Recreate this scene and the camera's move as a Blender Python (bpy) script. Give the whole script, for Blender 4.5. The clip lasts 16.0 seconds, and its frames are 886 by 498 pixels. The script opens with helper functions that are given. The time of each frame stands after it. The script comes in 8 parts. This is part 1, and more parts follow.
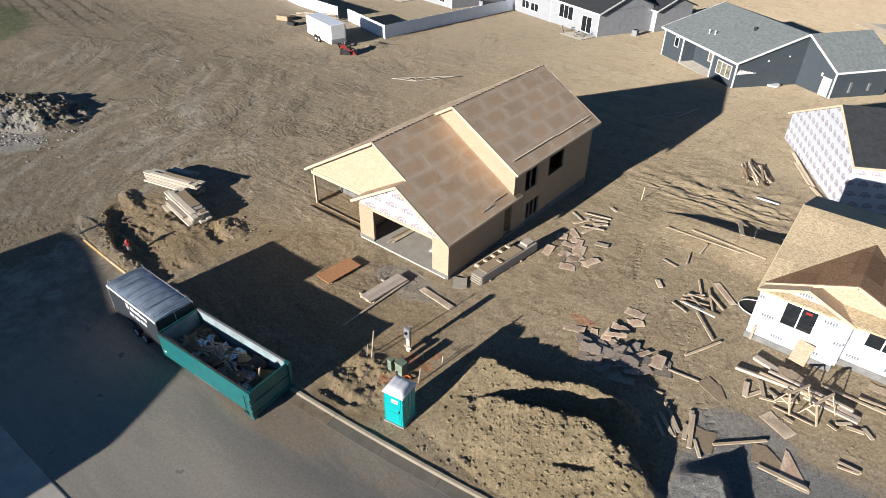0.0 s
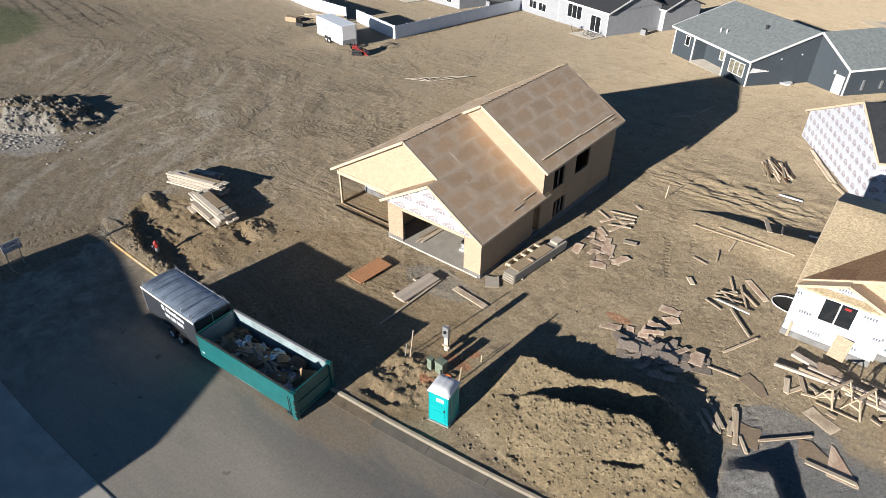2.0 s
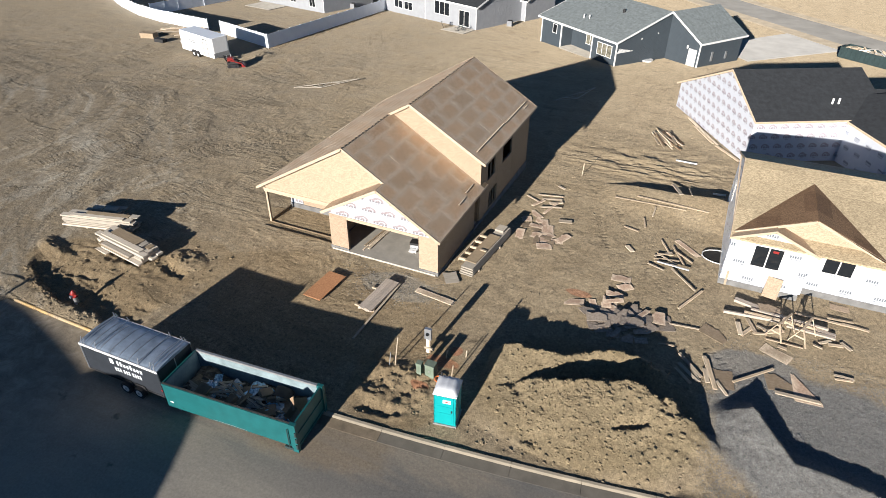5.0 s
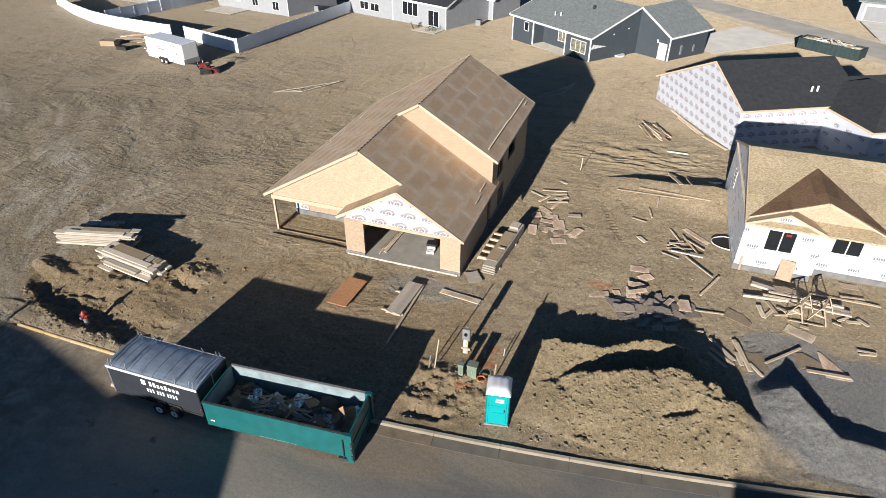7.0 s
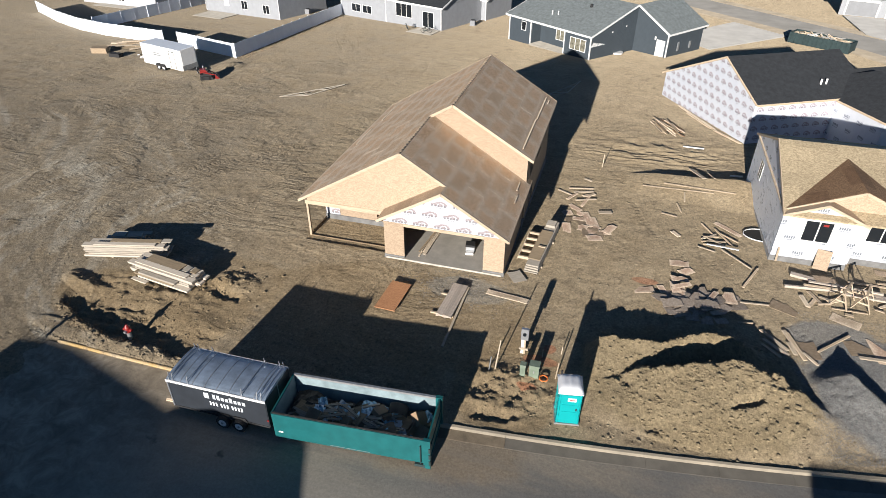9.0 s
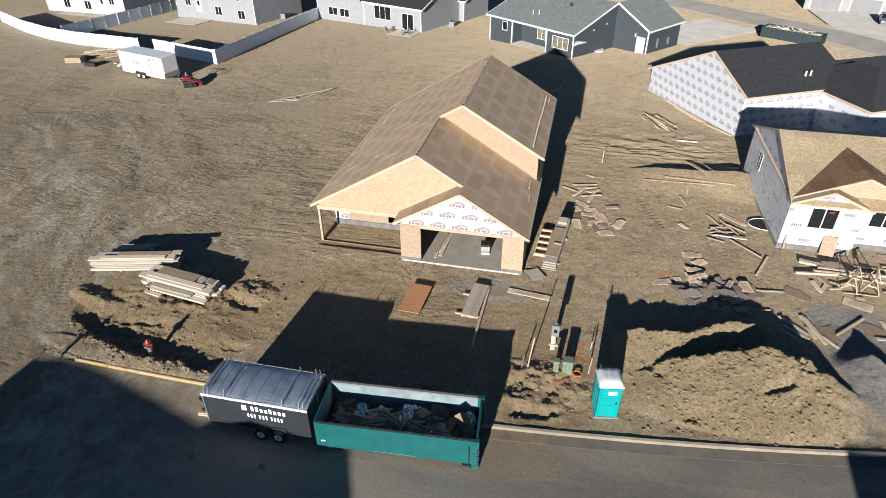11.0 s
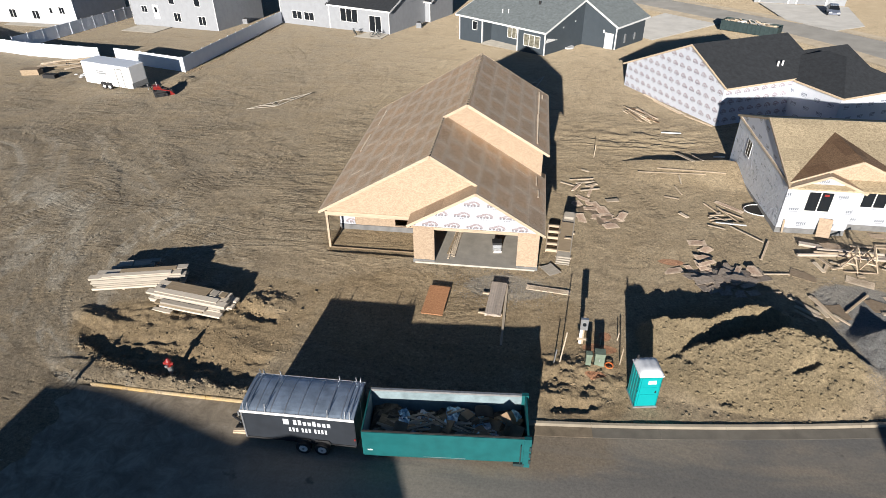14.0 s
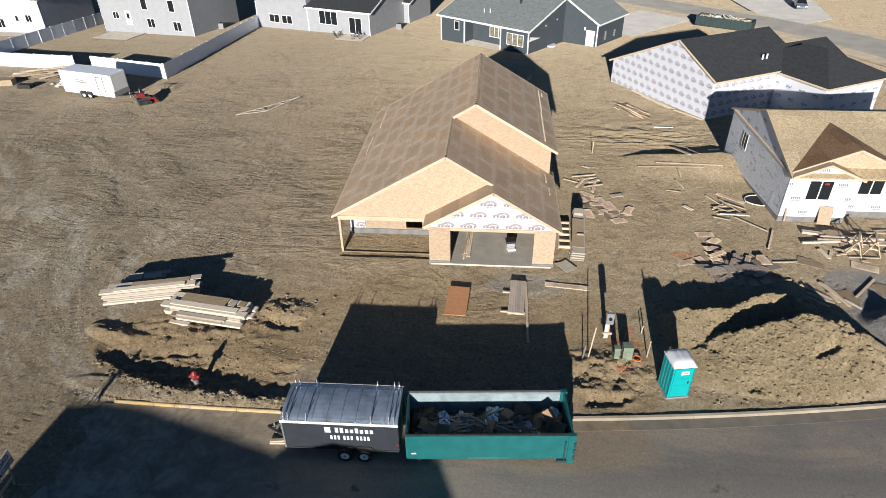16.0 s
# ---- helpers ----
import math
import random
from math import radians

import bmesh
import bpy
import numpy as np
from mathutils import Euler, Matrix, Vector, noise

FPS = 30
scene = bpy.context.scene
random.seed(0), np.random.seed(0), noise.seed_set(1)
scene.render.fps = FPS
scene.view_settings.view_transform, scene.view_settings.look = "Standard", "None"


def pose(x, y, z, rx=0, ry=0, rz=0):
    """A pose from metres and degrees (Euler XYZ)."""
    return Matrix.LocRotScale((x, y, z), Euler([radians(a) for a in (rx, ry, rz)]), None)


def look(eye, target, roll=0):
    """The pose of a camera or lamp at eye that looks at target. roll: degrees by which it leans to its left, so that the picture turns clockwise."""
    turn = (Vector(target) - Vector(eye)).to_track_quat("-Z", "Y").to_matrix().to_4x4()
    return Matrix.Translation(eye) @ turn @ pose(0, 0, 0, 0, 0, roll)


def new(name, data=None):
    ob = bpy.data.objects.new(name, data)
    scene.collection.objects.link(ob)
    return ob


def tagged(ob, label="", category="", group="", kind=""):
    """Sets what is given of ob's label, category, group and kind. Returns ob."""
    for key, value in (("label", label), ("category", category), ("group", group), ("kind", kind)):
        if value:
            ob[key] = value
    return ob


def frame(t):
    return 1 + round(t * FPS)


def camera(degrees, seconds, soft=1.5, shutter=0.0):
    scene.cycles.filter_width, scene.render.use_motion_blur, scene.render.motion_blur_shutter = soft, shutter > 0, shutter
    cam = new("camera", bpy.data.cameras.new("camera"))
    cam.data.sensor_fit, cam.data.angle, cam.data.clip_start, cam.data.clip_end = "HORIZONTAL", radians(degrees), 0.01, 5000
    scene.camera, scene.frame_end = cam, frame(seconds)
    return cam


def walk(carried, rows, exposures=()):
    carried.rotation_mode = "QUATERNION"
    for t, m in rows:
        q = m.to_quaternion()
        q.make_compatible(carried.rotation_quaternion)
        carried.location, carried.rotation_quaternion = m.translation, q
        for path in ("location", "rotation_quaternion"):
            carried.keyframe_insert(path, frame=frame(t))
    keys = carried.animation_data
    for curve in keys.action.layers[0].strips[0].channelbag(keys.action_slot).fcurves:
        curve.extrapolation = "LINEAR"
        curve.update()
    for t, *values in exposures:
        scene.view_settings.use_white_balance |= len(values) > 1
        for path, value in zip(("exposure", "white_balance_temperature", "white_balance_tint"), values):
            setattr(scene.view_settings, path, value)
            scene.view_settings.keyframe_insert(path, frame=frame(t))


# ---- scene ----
cam = camera(71.4, 16, soft=0.75)
PATH = [
    (0, (25.118, -23.914, 23.093), (24.086, -22.63, 21.958), 0.8),
    (0.5, (24.825, -24.158, 23.099), (23.791, -22.875, 21.966), 0.7),
    (1, (24.432, -24.457, 23.037), (23.398, -23.174, 21.904), 0.7),
    (1.5, (23.963, -24.839, 22.978), (22.931, -23.553, 21.846), 0.7),
    (2, (23.44, -25.288, 22.922), (22.416, -23.996, 21.791), 0.6),
    (2.5, (22.821, -25.748, 22.852), (21.829, -24.43, 21.721), 0.6),
    (3, (22.168, -26.173, 22.791), (21.243, -24.806, 21.662), 0.5),
    (3.5, (21.435, -26.609, 22.708), (20.594, -25.188, 21.58), 0.7),
    (4, (20.661, -27.003, 22.677), (19.88, -25.546, 21.552), 0.6),
    (6.5, (16.254, -28.73, 22.394), (15.699, -27.17, 21.273), 0.4),
    (7, (15.216, -29.032, 22.336), (14.677, -27.464, 21.217), 0.4),
    (7.5, (14.156, -29.34, 22.298), (13.631, -27.767, 21.18), 0.4),
    (8, (13.15, -29.614, 22.239), (12.646, -28.033, 21.122), 0.3),
    (8.5, (12.218, -29.863, 22.205), (11.732, -28.276, 21.089), 0.2),
    (9, (11.316, -30.079, 22.182), (10.85, -28.485, 21.067), 0.1),
    (11.5, (7.842, -30.892, 22.049), (7.495, -29.264, 20.94), -0.2),
    (12, (7.252, -30.963, 22.015), (6.928, -29.33, 20.907), -0.2),
    (12.5, (6.671, -31.033, 21.994), (6.371, -29.395, 20.887), -0.3),
    (13, (6.122, -31.14, 21.969), (5.845, -29.497, 20.863), -0.3),
    (13.5, (5.527, -31.189, 21.955), (5.272, -29.543, 20.848), -0.4),
    (14, (4.952, -31.272, 21.944), (4.719, -29.622, 20.837), -0.4),
    (14.5, (4.324, -31.352, 21.928), (4.113, -29.699, 20.822), -0.5),
    (15, (3.654, -31.402, 21.911), (3.467, -29.746, 20.805), -0.5),
    (15.5, (2.938, -31.473, 21.906), (2.776, -29.814, 20.8), -0.6),
    (16, (2.189, -31.514, 21.959), (2.05, -29.854, 20.853), -0.7),
]
walk(cam, [(t, look(eye, target, roll)) for t, eye, target, roll in PATH], exposures=[(0, 0.73, 6250, 9), (4, 0.69, 6250, 9), (6.5, 0.55, 6250, 9), (16, 0.46, 6250, 9)])

# ---- light: a low winter sun behind the camera, clear sky ----
SUN_UP, SUN_AZ = 14.2, 5.3
world = bpy.data.worlds.new("sky")
scene.world = world
world.use_nodes = True
wn = world.node_tree.nodes
sky = wn.new("ShaderNodeTexSky")
sky.sky_type, sky.sun_disc = "NISHITA", False
sky.sun_elevation, sky.sun_rotation = radians(SUN_UP), radians(180 + SUN_AZ)
sky.air_density, sky.dust_density, sky.ozone_density = 1.0, 0.0, 5.0
wn["Background"].inputs["Strength"].default_value = 0.038
world.node_tree.links.new(sky.outputs["Color"], wn["Background"].inputs["Color"])
sun = new("sun", bpy.data.lights.new("sun", "SUN"))
sun.data.energy, sun.data.angle, sun.data.color = 5.6, radians(0.55), (1.0, 0.91, 0.80)
_d = Vector((math.sin(radians(SUN_AZ)) * math.cos(radians(SUN_UP)), math.cos(radians(SUN_AZ)) * math.cos(radians(SUN_UP)), -math.sin(radians(SUN_UP))))
sun.matrix_world = look((0, -60, 40), Vector((0, -60, 40)) + _d)


# ---- materials ----
def material(name, rough=0.8, metal=0.0):
    m = bpy.data.materials.new(name)
    m.use_nodes = True
    m.node_tree.nodes["Principled BSDF"].inputs["Roughness"].default_value = rough
    m.node_tree.nodes["Principled BSDF"].inputs["Metallic"].default_value = metal
    return m


class Net:
    """Short hand for wiring one material."""

    def __init__(self, m):
        self.m, self.t = m, m.node_tree
        self.bsdf = self.t.nodes["Principled BSDF"]
        self.pos = self.t.nodes.new("ShaderNodeTexCoord")

    def node(self, kind, ins=None, **props):
        n = self.t.nodes.new(kind)
        for k, v in props.items():
            setattr_safe(n, k, v)
        for k, v in (ins or {}).items():
            self.put(n.inputs[k], v)
        return n

    def put(self, socket, v):
        if isinstance(v, bpy.types.NodeSocket):
            self.t.links.new(v, socket)
        else:
            socket.default_value = v

    def coords(self, scale=(1, 1, 1), rot=(0, 0, 0), space="Object"):
        return self.node("ShaderNodeMapping", {"Vector": self.pos.outputs[space], "Scale": scale, "Rotation": rot}).outputs[0]

    def noise(self, scale, detail=4, vec=None, rough=0.55, distortion=0.0):
        return self.node("ShaderNodeTexNoise", {"Vector": vec or self.pos.outputs["Object"], "Scale": scale, "Detail": detail, "Roughness": rough, "Distortion": distortion}).outputs["Fac"]

    def ramp(self, fac, *stops):
        r = self.t.nodes.new("ShaderNodeValToRGB")
        while len(r.color_ramp.elements) < len(stops):
            r.color_ramp.elements.new(0.5)
        for e, (p, c) in zip(r.color_ramp.elements, stops):
            e.position, e.color = p, (*(c if isinstance(c, tuple) else (c, c, c)), 1)
        self.put(r.inputs[0], fac)
        return r.outputs[0]

    def mix(self, fac, a, b, blend="MIX"):
        n = self.t.nodes.new("ShaderNodeMix")
        n.data_type, n.blend_type = "RGBA", blend
        col = lambda v: (*v, 1) if isinstance(v, tuple) else v
        self.put(n.inputs[0], fac), self.put(n.inputs[6], col(a)), self.put(n.inputs[7], col(b))
        return n.outputs[2]

    def math(self, op, a, b=0.0, c=0.0):
        n = self.t.nodes.new("ShaderNodeMath")
        n.operation = op
        for s, v in zip(n.inputs, (a, b, c)):
            self.put(s, v)
        return n.outputs[0]

    def colour(self, c):
        self.put(self.bsdf.inputs["Base Color"], (*c, 1) if isinstance(c, tuple) else c)

    def bump(self, height, strength=0.5, distance=0.05):
        self.put(self.bsdf.inputs["Normal"], self.node("ShaderNodeBump", {"Height": height, "Strength": strength, "Distance": distance}).outputs[0])


def setattr_safe(n, k, v):
    if k == "feature":
        n.feature = v
    elif k == "distance":
        n.distance = v


def plain(name, c, rough=0.7, metal=0.0, vary=0.25, scale=3.0, bump=0.0):
    """A painted or raw surface with two scales of wear."""
    m = material(name, rough, metal)
    k = Net(m)
    f = k.noise(scale, 5)
    g = k.noise(scale * 11, 3)
    lo, hi = tuple(v * (1 - vary) for v in c), tuple(min(1, v * (1 + vary)) for v in c)
    base = k.ramp(f, (0.3, lo), (0.7, hi))
    k.colour(k.mix(0.25, base, k.ramp(g, (0.3, lo), (0.75, hi))))
    k.put(k.bsdf.inputs["Roughness"], k.math("MULTIPLY_ADD", g, 0.2, rough - 0.1))
    if bump:
        k.bump(g, 0.5, bump)
    if rough >= 0.85:
        k.bsdf.inputs["Diffuse Roughness"].default_value = 1.0
    return m


def wood(name, c, vary=0.3, along=(1.5, 22, 22)):
    """Sawn timber; each board has its own tint."""
    m = material(name, 0.75)
    k = Net(m)
    grain = k.noise(1.0, 4, k.coords(along))
    tone = k.node("ShaderNodeObjectInfo").outputs["Random"]
    isl = k.node("ShaderNodeNewGeometry").outputs["Random Per Island"]
    tint = k.math("MULTIPLY_ADD", k.math("ADD", tone, isl), 0.35, 0.65)
    lo, hi = tuple(v * (1 - vary) for v in c), tuple(min(1, v * (1 + vary)) for v in c)
    col = k.ramp(grain, (0.3, lo), (0.7, hi))
    k.colour(k.mix(1.0, col, k.node("ShaderNodeCombineColor", {0: tint, 1: tint, 2: tint}).outputs[0], "MULTIPLY"))
    k.bump(grain, 0.3, 0.01)
    return m


def strand_board(name, light, dark, weather=0.0, scale=1.0):
    """Oriented strand board: flakes of wood, grey-brown where it has weathered."""
    m = material(name, 0.8)
    k = Net(m)
    vec = k.coords((1, 1, 1))
    v = k.node("ShaderNodeTexVoronoi", {"Vector": k.coords((9 * scale, 22 * scale, 14 * scale), (0.3, 0.2, 0.5)), "Scale": 1.0}).outputs["Color"]
    flake = k.node("ShaderNodeSeparateColor", {0: v}).outputs[0]
    big = k.noise(0.7, 4, vec)
    fine = k.noise(30, 3, vec)
    tone = k.node("ShaderNodeObjectInfo").outputs["Random"]
    f = k.math("ADD", k.math("MULTIPLY", flake, 0.55), k.math("MULTIPLY", fine, 0.45))
    col = k.ramp(f, (0.2, dark), (0.75, light))
    tint = k.math("MULTIPLY_ADD", tone, 0.22, 0.87)
    col = k.mix(1.0, col, k.node("ShaderNodeCombineColor", {0: tint, 1: tint, 2: tint}).outputs[0], "MULTIPLY")
    if weather:
        gen = k.node("ShaderNodeSeparateXYZ", {0: k.pos.outputs["Generated"]})
        ex = k.math("ABSOLUTE", k.math("SUBTRACT", gen.outputs[0], 0.5))
        ey = k.math("ABSOLUTE", k.math("SUBTRACT", gen.outputs[1], 0.5))
        edge = k.math("MAXIMUM", ex, k.math("MULTIPLY_ADD", ey, 1.0, 0.0))
        soft = k.noise(1.9, 6, vec, 0.65)
        seam = k.ramp(k.math("ADD", edge, k.math("MULTIPLY_ADD", soft, 0.50, -0.25)), (0.24, 0.0), (0.52, 0.72))
        col = k.mix(seam, col, k.ramp(f, (0.2, (0.60, 0.485, 0.36)), (0.75, (0.88, 0.75, 0.59))))
        w = k.ramp(k.math("ADD", big, k.math("MULTIPLY", fine, 0.35)), (0.45, 0.0), (0.8, 1.0))
        col = k.mix(k.math("MULTIPLY", w, weather), col, k.ramp(f, (0.2, (0.39, 0.325, 0.245)), (0.75, (0.64, 0.55, 0.43))))
    k.colour(col)
    k.bump(f, 0.35, 0.01)
    return m


def dirt_material():
    m = material("bare_dirt", 0.95)
    k = Net(m)
    p = k.pos.outputs["Object"]
    xyz = k.node("ShaderNodeSeparateXYZ", {0: p})
    x, y = xyz.outputs[0], xyz.outputs[1]
    fray = k.noise(0.5, 6, p, 0.7)
    big = k.noise(0.07, 5, p, 0.6, 0.8)
    mid = k.noise(0.40, 8, p, 0.72, 0.7)
    fine = k.noise(6.0, 9, p, 0.82)
    grit = k.noise(21.0, 5, p, 0.8)
    sway = k.noise(0.045, 2, p)
    loose = k.noise(0.35, 4, p, 0.6)
    crumb = k.noise(3.0, 3, p, 0.7)

    def patch(cx, cy, rx, ry, soft=0.5):
        """A blotch with a frayed edge."""
        r = k.math("ADD", k.math("POWER", k.math("DIVIDE", k.math("SUBTRACT", x, cx), rx), 2.0), k.math("POWER", k.math("DIVIDE", k.math("SUBTRACT", y, cy), ry), 2.0))
        return k.ramp(k.math("ADD", r, k.math("MULTIPLY_ADD", fray, soft * 2, -soft)), (0.75, 1.0), (1.15, 0.0))

    def lane(turn, along, across, seed, detail=7):
        """Streaks left by machines that drove one way; turn is their heading in radians."""
        c, s = math.cos(turn), math.sin(turn)
        u = k.math("MULTIPLY_ADD", x, c * along, k.math("MULTIPLY", y, s * along))
        v = k.math("ADD", k.math("MULTIPLY_ADD", x, -s * across, k.math("MULTIPLY", y, c * across)), k.math("MULTIPLY", sway, 9 * across))
        return k.noise(1.0, detail, k.node("ShaderNodeCombineXYZ", {0: u, 1: v, 2: seed}).outputs[0], 0.7, 0.5)

    def polar(cx, cy):
        dx, dy = k.math("SUBTRACT", x, cx), k.math("SUBTRACT", y, cy)
        r = k.math("SQRT", k.math("ADD", k.math("MULTIPLY", dx, dx), k.math("MULTIPLY", dy, dy)))
        return r, k.math("ARCTAN2", dy, k.math("MULTIPLY", dx, -1.0))

    def arcs(cx, cy, along, across, seed):
        """Streaks of machines that turned round one spot."""
        r, a = polar(cx, cy)
        v = k.math("MULTIPLY_ADD", sway, 7 * across, k.math("MULTIPLY", r, across))
        return k.noise(1.0, 7, k.node("ShaderNodeCombineXYZ", {0: k.math("MULTIPLY", a, along), 1: v, 2: seed}).outputs[0], 0.7, 0.5)

    def wheel_pair(cx, cy, rad, gauge=1.7, width=0.22):
        """Two tyre tracks along a circle round (cx, cy), with the marks of the treads, worn away in places."""
        r, a = polar(cx, cy)
        d = k.math("ADD", k.math("SUBTRACT", r, rad), k.math("MULTIPLY_ADD", loose, 1.6, -0.8))
        off = k.math("ABSOLUTE", k.math("SUBTRACT", k.math("ABSOLUTE", d), gauge / 2))
        line = k.ramp(k.math("ADD", off, k.math("MULTIPLY_ADD", crumb, 0.3, -0.15)), (width * 0.5, 1.0), (width * 1.1, 0.0))
        tread = k.ramp(k.math("FRACT", k.math("MULTIPLY", a, rad / 0.42)), (0.15, 0.3), (0.4, 1.0), (0.7, 0.3))
        return k.math("MULTIPLY", line, tread)

    col = k.ramp(mid, (0.25, (0.335, 0.254, 0.156)), (0.5, (0.415, 0.322, 0.208)), (0.75, (0.50, 0.400, 0.270)))
    west = k.ramp(k.math("MULTIPLY_ADD", x, -0.045, -0.1), (0.0, 0.0), (1.0, 1.0))
    # long tracks across the lot, the loop round the pit, and the way out to the north-west
    level = lane(-0.13, 0.07, 0.8, 1.0, 8)
    driven = k.math("MULTIPLY", k.ramp(k.noise(0.085, 4, p, 0.6, 0.6), (0.40, 0.12), (0.60, 1.0)), k.ramp(k.math("MULTIPLY_ADD", x, -0.05, 0.75), (0.0, 0.22), (0.8, 1.0)))
    still = k.math("MULTIPLY_ADD", patch(-23.0, -10.0, 12.0, 8.0, 0.9), -0.8, 1.0)
    driven = k.math("MULTIPLY", driven, still)
    col = k.mix(k.math("MULTIPLY", driven, k.ramp(level, (0.49, 0.0), (0.60, 0.75))), col, (0.225, 0.168, 0.106))
    col = k.mix(k.math("MULTIPLY", driven, k.ramp(level, (0.38, 0.75), (0.50, 0.0))), col, (0.52, 0.430, 0.310))
    leaving = lane(2.30, 0.06, 0.5, 9.0, 8)
    way = patch(-40.0, 6.0, 24.0, 15.0, 0.7)
    col = k.mix(k.math("MULTIPLY", way, k.ramp(leaving, (0.50, 0.0), (0.60, 0.75))), col, (0.215, 0.170, 0.120))
    col = k.mix(k.math("MULTIPLY", way, k.ramp(leaving, (0.38, 0.95), (0.50, 0.0))), col, (0.60, 0.545, 0.46))
    col = k.mix(k.ramp(big, (0.42, 0.0), (0.62, 0.45)), col, (0.46, 0.365, 0.245))
    col = k.mix(k.ramp(k.math("MULTIPLY_ADD", y, 0.025, -0.3), (0.0, 0.0), (1.0, 0.6)), col, k.ramp(mid, (0.3, (0.375, 0.300, 0.206)), (0.7, (0.47, 0.385, 0.272))))
    col = k.mix(k.math("MULTIPLY", west, k.ramp(mid, (0.35, 0.15), (0.65, 0.75))), col, (0.315, 0.272, 0.215))
    loop = arcs(-9.8, 0.6, 2.6, 0.75, 5.0)
    round_pit = k.math("MULTIPLY", patch(-26.0, -5.0, 15.0, 12.0, 1.0), k.ramp(k.noise(0.14, 5, p, 0.65, 0.8), (0.38, 0.15), (0.58, 1.0)))
    col = k.mix(k.math("MULTIPLY", round_pit, k.ramp(loop, (0.50, 0.0), (0.60, 0.85))), col, (0.54, 0.495, 0.42))
    col = k.mix(k.math("MULTIPLY", round_pit, k.ramp(loop, (0.36, 0.55), (0.47, 0.0))), col, (0.235, 0.20, 0.155))
    # darker blotches at random
    dark_mottle = k.noise(0.8, 9, p, 0.76, 0.5)
    col = k.mix(k.ramp(dark_mottle, (0.54, 0.0), (0.62, 0.55)), col, (0.19, 0.145, 0.098))
    # ground broken up by blades and tracks
    claws = lane(-0.05, 0.30, 2.3, 23.0, 5)
    trodden = k.math("MULTIPLY", k.math("MAXIMUM", k.ramp(k.math("MULTIPLY_ADD", x, -0.1, 1.0), (0.1, 0.12), (0.7, 1.0)), k.ramp(k.math("MULTIPLY_ADD", y, 0.1, -1.5), (0.1, 0.0), (0.5, 0.7))), k.ramp(k.math("MULTIPLY_ADD", y, 0.02, -0.5), (0.1, 1.0), (0.5, 0.25)))
    worked = k.math("MULTIPLY", k.math("MULTIPLY", trodden, still), k.ramp(k.noise(0.17, 4, p, 0.6, 0.5), (0.47, 0.0), (0.58, 1.0)))
    col = k.mix(k.math("MULTIPLY", worked, k.ramp(claws, (0.54, 0.0), (0.62, 0.55))), col, (0.17, 0.128, 0.083))
    # freshly turned, warmer earth
    for cx, cy, rx, ry, f in ((-12.5, -8.2, 6.5, 3.4, 0.75), (-9.0, -5.0, 3.5, 2.5, 0.5), (1.0, -5.0, 9.0, 4.5, 0.55), (8.5, -8.5, 3.0, 3.5, 0.6), (-4.0, 2.0, 4.0, 2.0, 0.6)):
        col = k.mix(k.math("MULTIPLY", patch(cx, cy, rx, ry, 0.6), f), col, k.ramp(mid, (0.3, (0.275, 0.192, 0.102)), (0.7, (0.43, 0.316, 0.182))))
    col = k.mix(k.math("MULTIPLY", patch(17.0, -6.2, 6.0, 4.4, 0.35), 0.8), col, k.ramp(mid, (0.3, (0.275, 0.208, 0.118)), (0.7, (0.375, 0.295, 0.180))))
    ruts = 0.0
    for cx, cy, r in ((-60, 20, 36), (-70, 60, 52), (-30, -40, 62), (-10, 70, 46), (-9.8, 0.6, 13.9), (-28, 34, 9), (-24, 40, 13), (-34, 12, 17), (60, 30, 49), (-100, 10, 84), (-14, 20, 6)):
        one = wheel_pair(cx, cy, r, 1.7 if r > 12 else 1.3)
        ruts = one if ruts == 0.0 else k.math("MAXIMUM", ruts, one)
    worn = k.math("MULTIPLY", ruts, k.ramp(k.noise(0.16, 4, p, 0.6), (0.46, 0.0), (0.58, 1.0)))
    col = k.mix(k.math("MULTIPLY", worn, 0.45), col, (0.23, 0.18, 0.12))
    col = k.mix(patch(28.0, -4.6, 6.2, 4.7, 0.35), col, k.ramp(grit, (0.3, (0.15, 0.148, 0.145)), (0.7, (0.36, 0.355, 0.345))))
    col = k.mix(k.math("MULTIPLY", patch(24.5, -0.6, 2.6, 1.6, 0.5), 0.8), col, k.ramp(grit, (0.3, (0.17, 0.166, 0.16)), (0.7, (0.38, 0.37, 0.355))))
    col = k.mix(k.math("MULTIPLY", patch(4.6, -1.9, 2.6, 1.3), 0.6), col, (0.36, 0.33, 0.28))
    col = k.mix(k.math("MULTIPLY", patch(-37.5, -9.0, 5.5, 3.0, 0.8), 0.75), col, (0.50, 0.475, 0.44))
    col = k.mix(k.math("MULTIPLY", patch(-84.0, -3.0, 18.0, 15.0, 0.35), 0.9), col, k.ramp(fine, (0.3, (0.055, 0.07, 0.026)), (0.5, (0.13, 0.155, 0.065)), (0.7, (0.30, 0.29, 0.16))))
    for cx, cy, rx, ry, f in ((9.6, -6.6, 1.0, 0.4, 0.5), (9.3, -8.6, 0.5, 0.25, 0.6), (10.0, -5.6, 0.35, 0.4, 0.6), (14.6, 2.0, 0.8, 0.35, 0.5)):
        col = k.mix(k.math("MULTIPLY", patch(cx, cy, rx, ry, 0.9), f), col, (0.50, 0.18, 0.09))
    col = k.mix(0.85, col, k.ramp(fine, (0.37, 0.34), (0.46, 0.90), (0.54, 1.08), (0.63, 1.62)), "MULTIPLY")
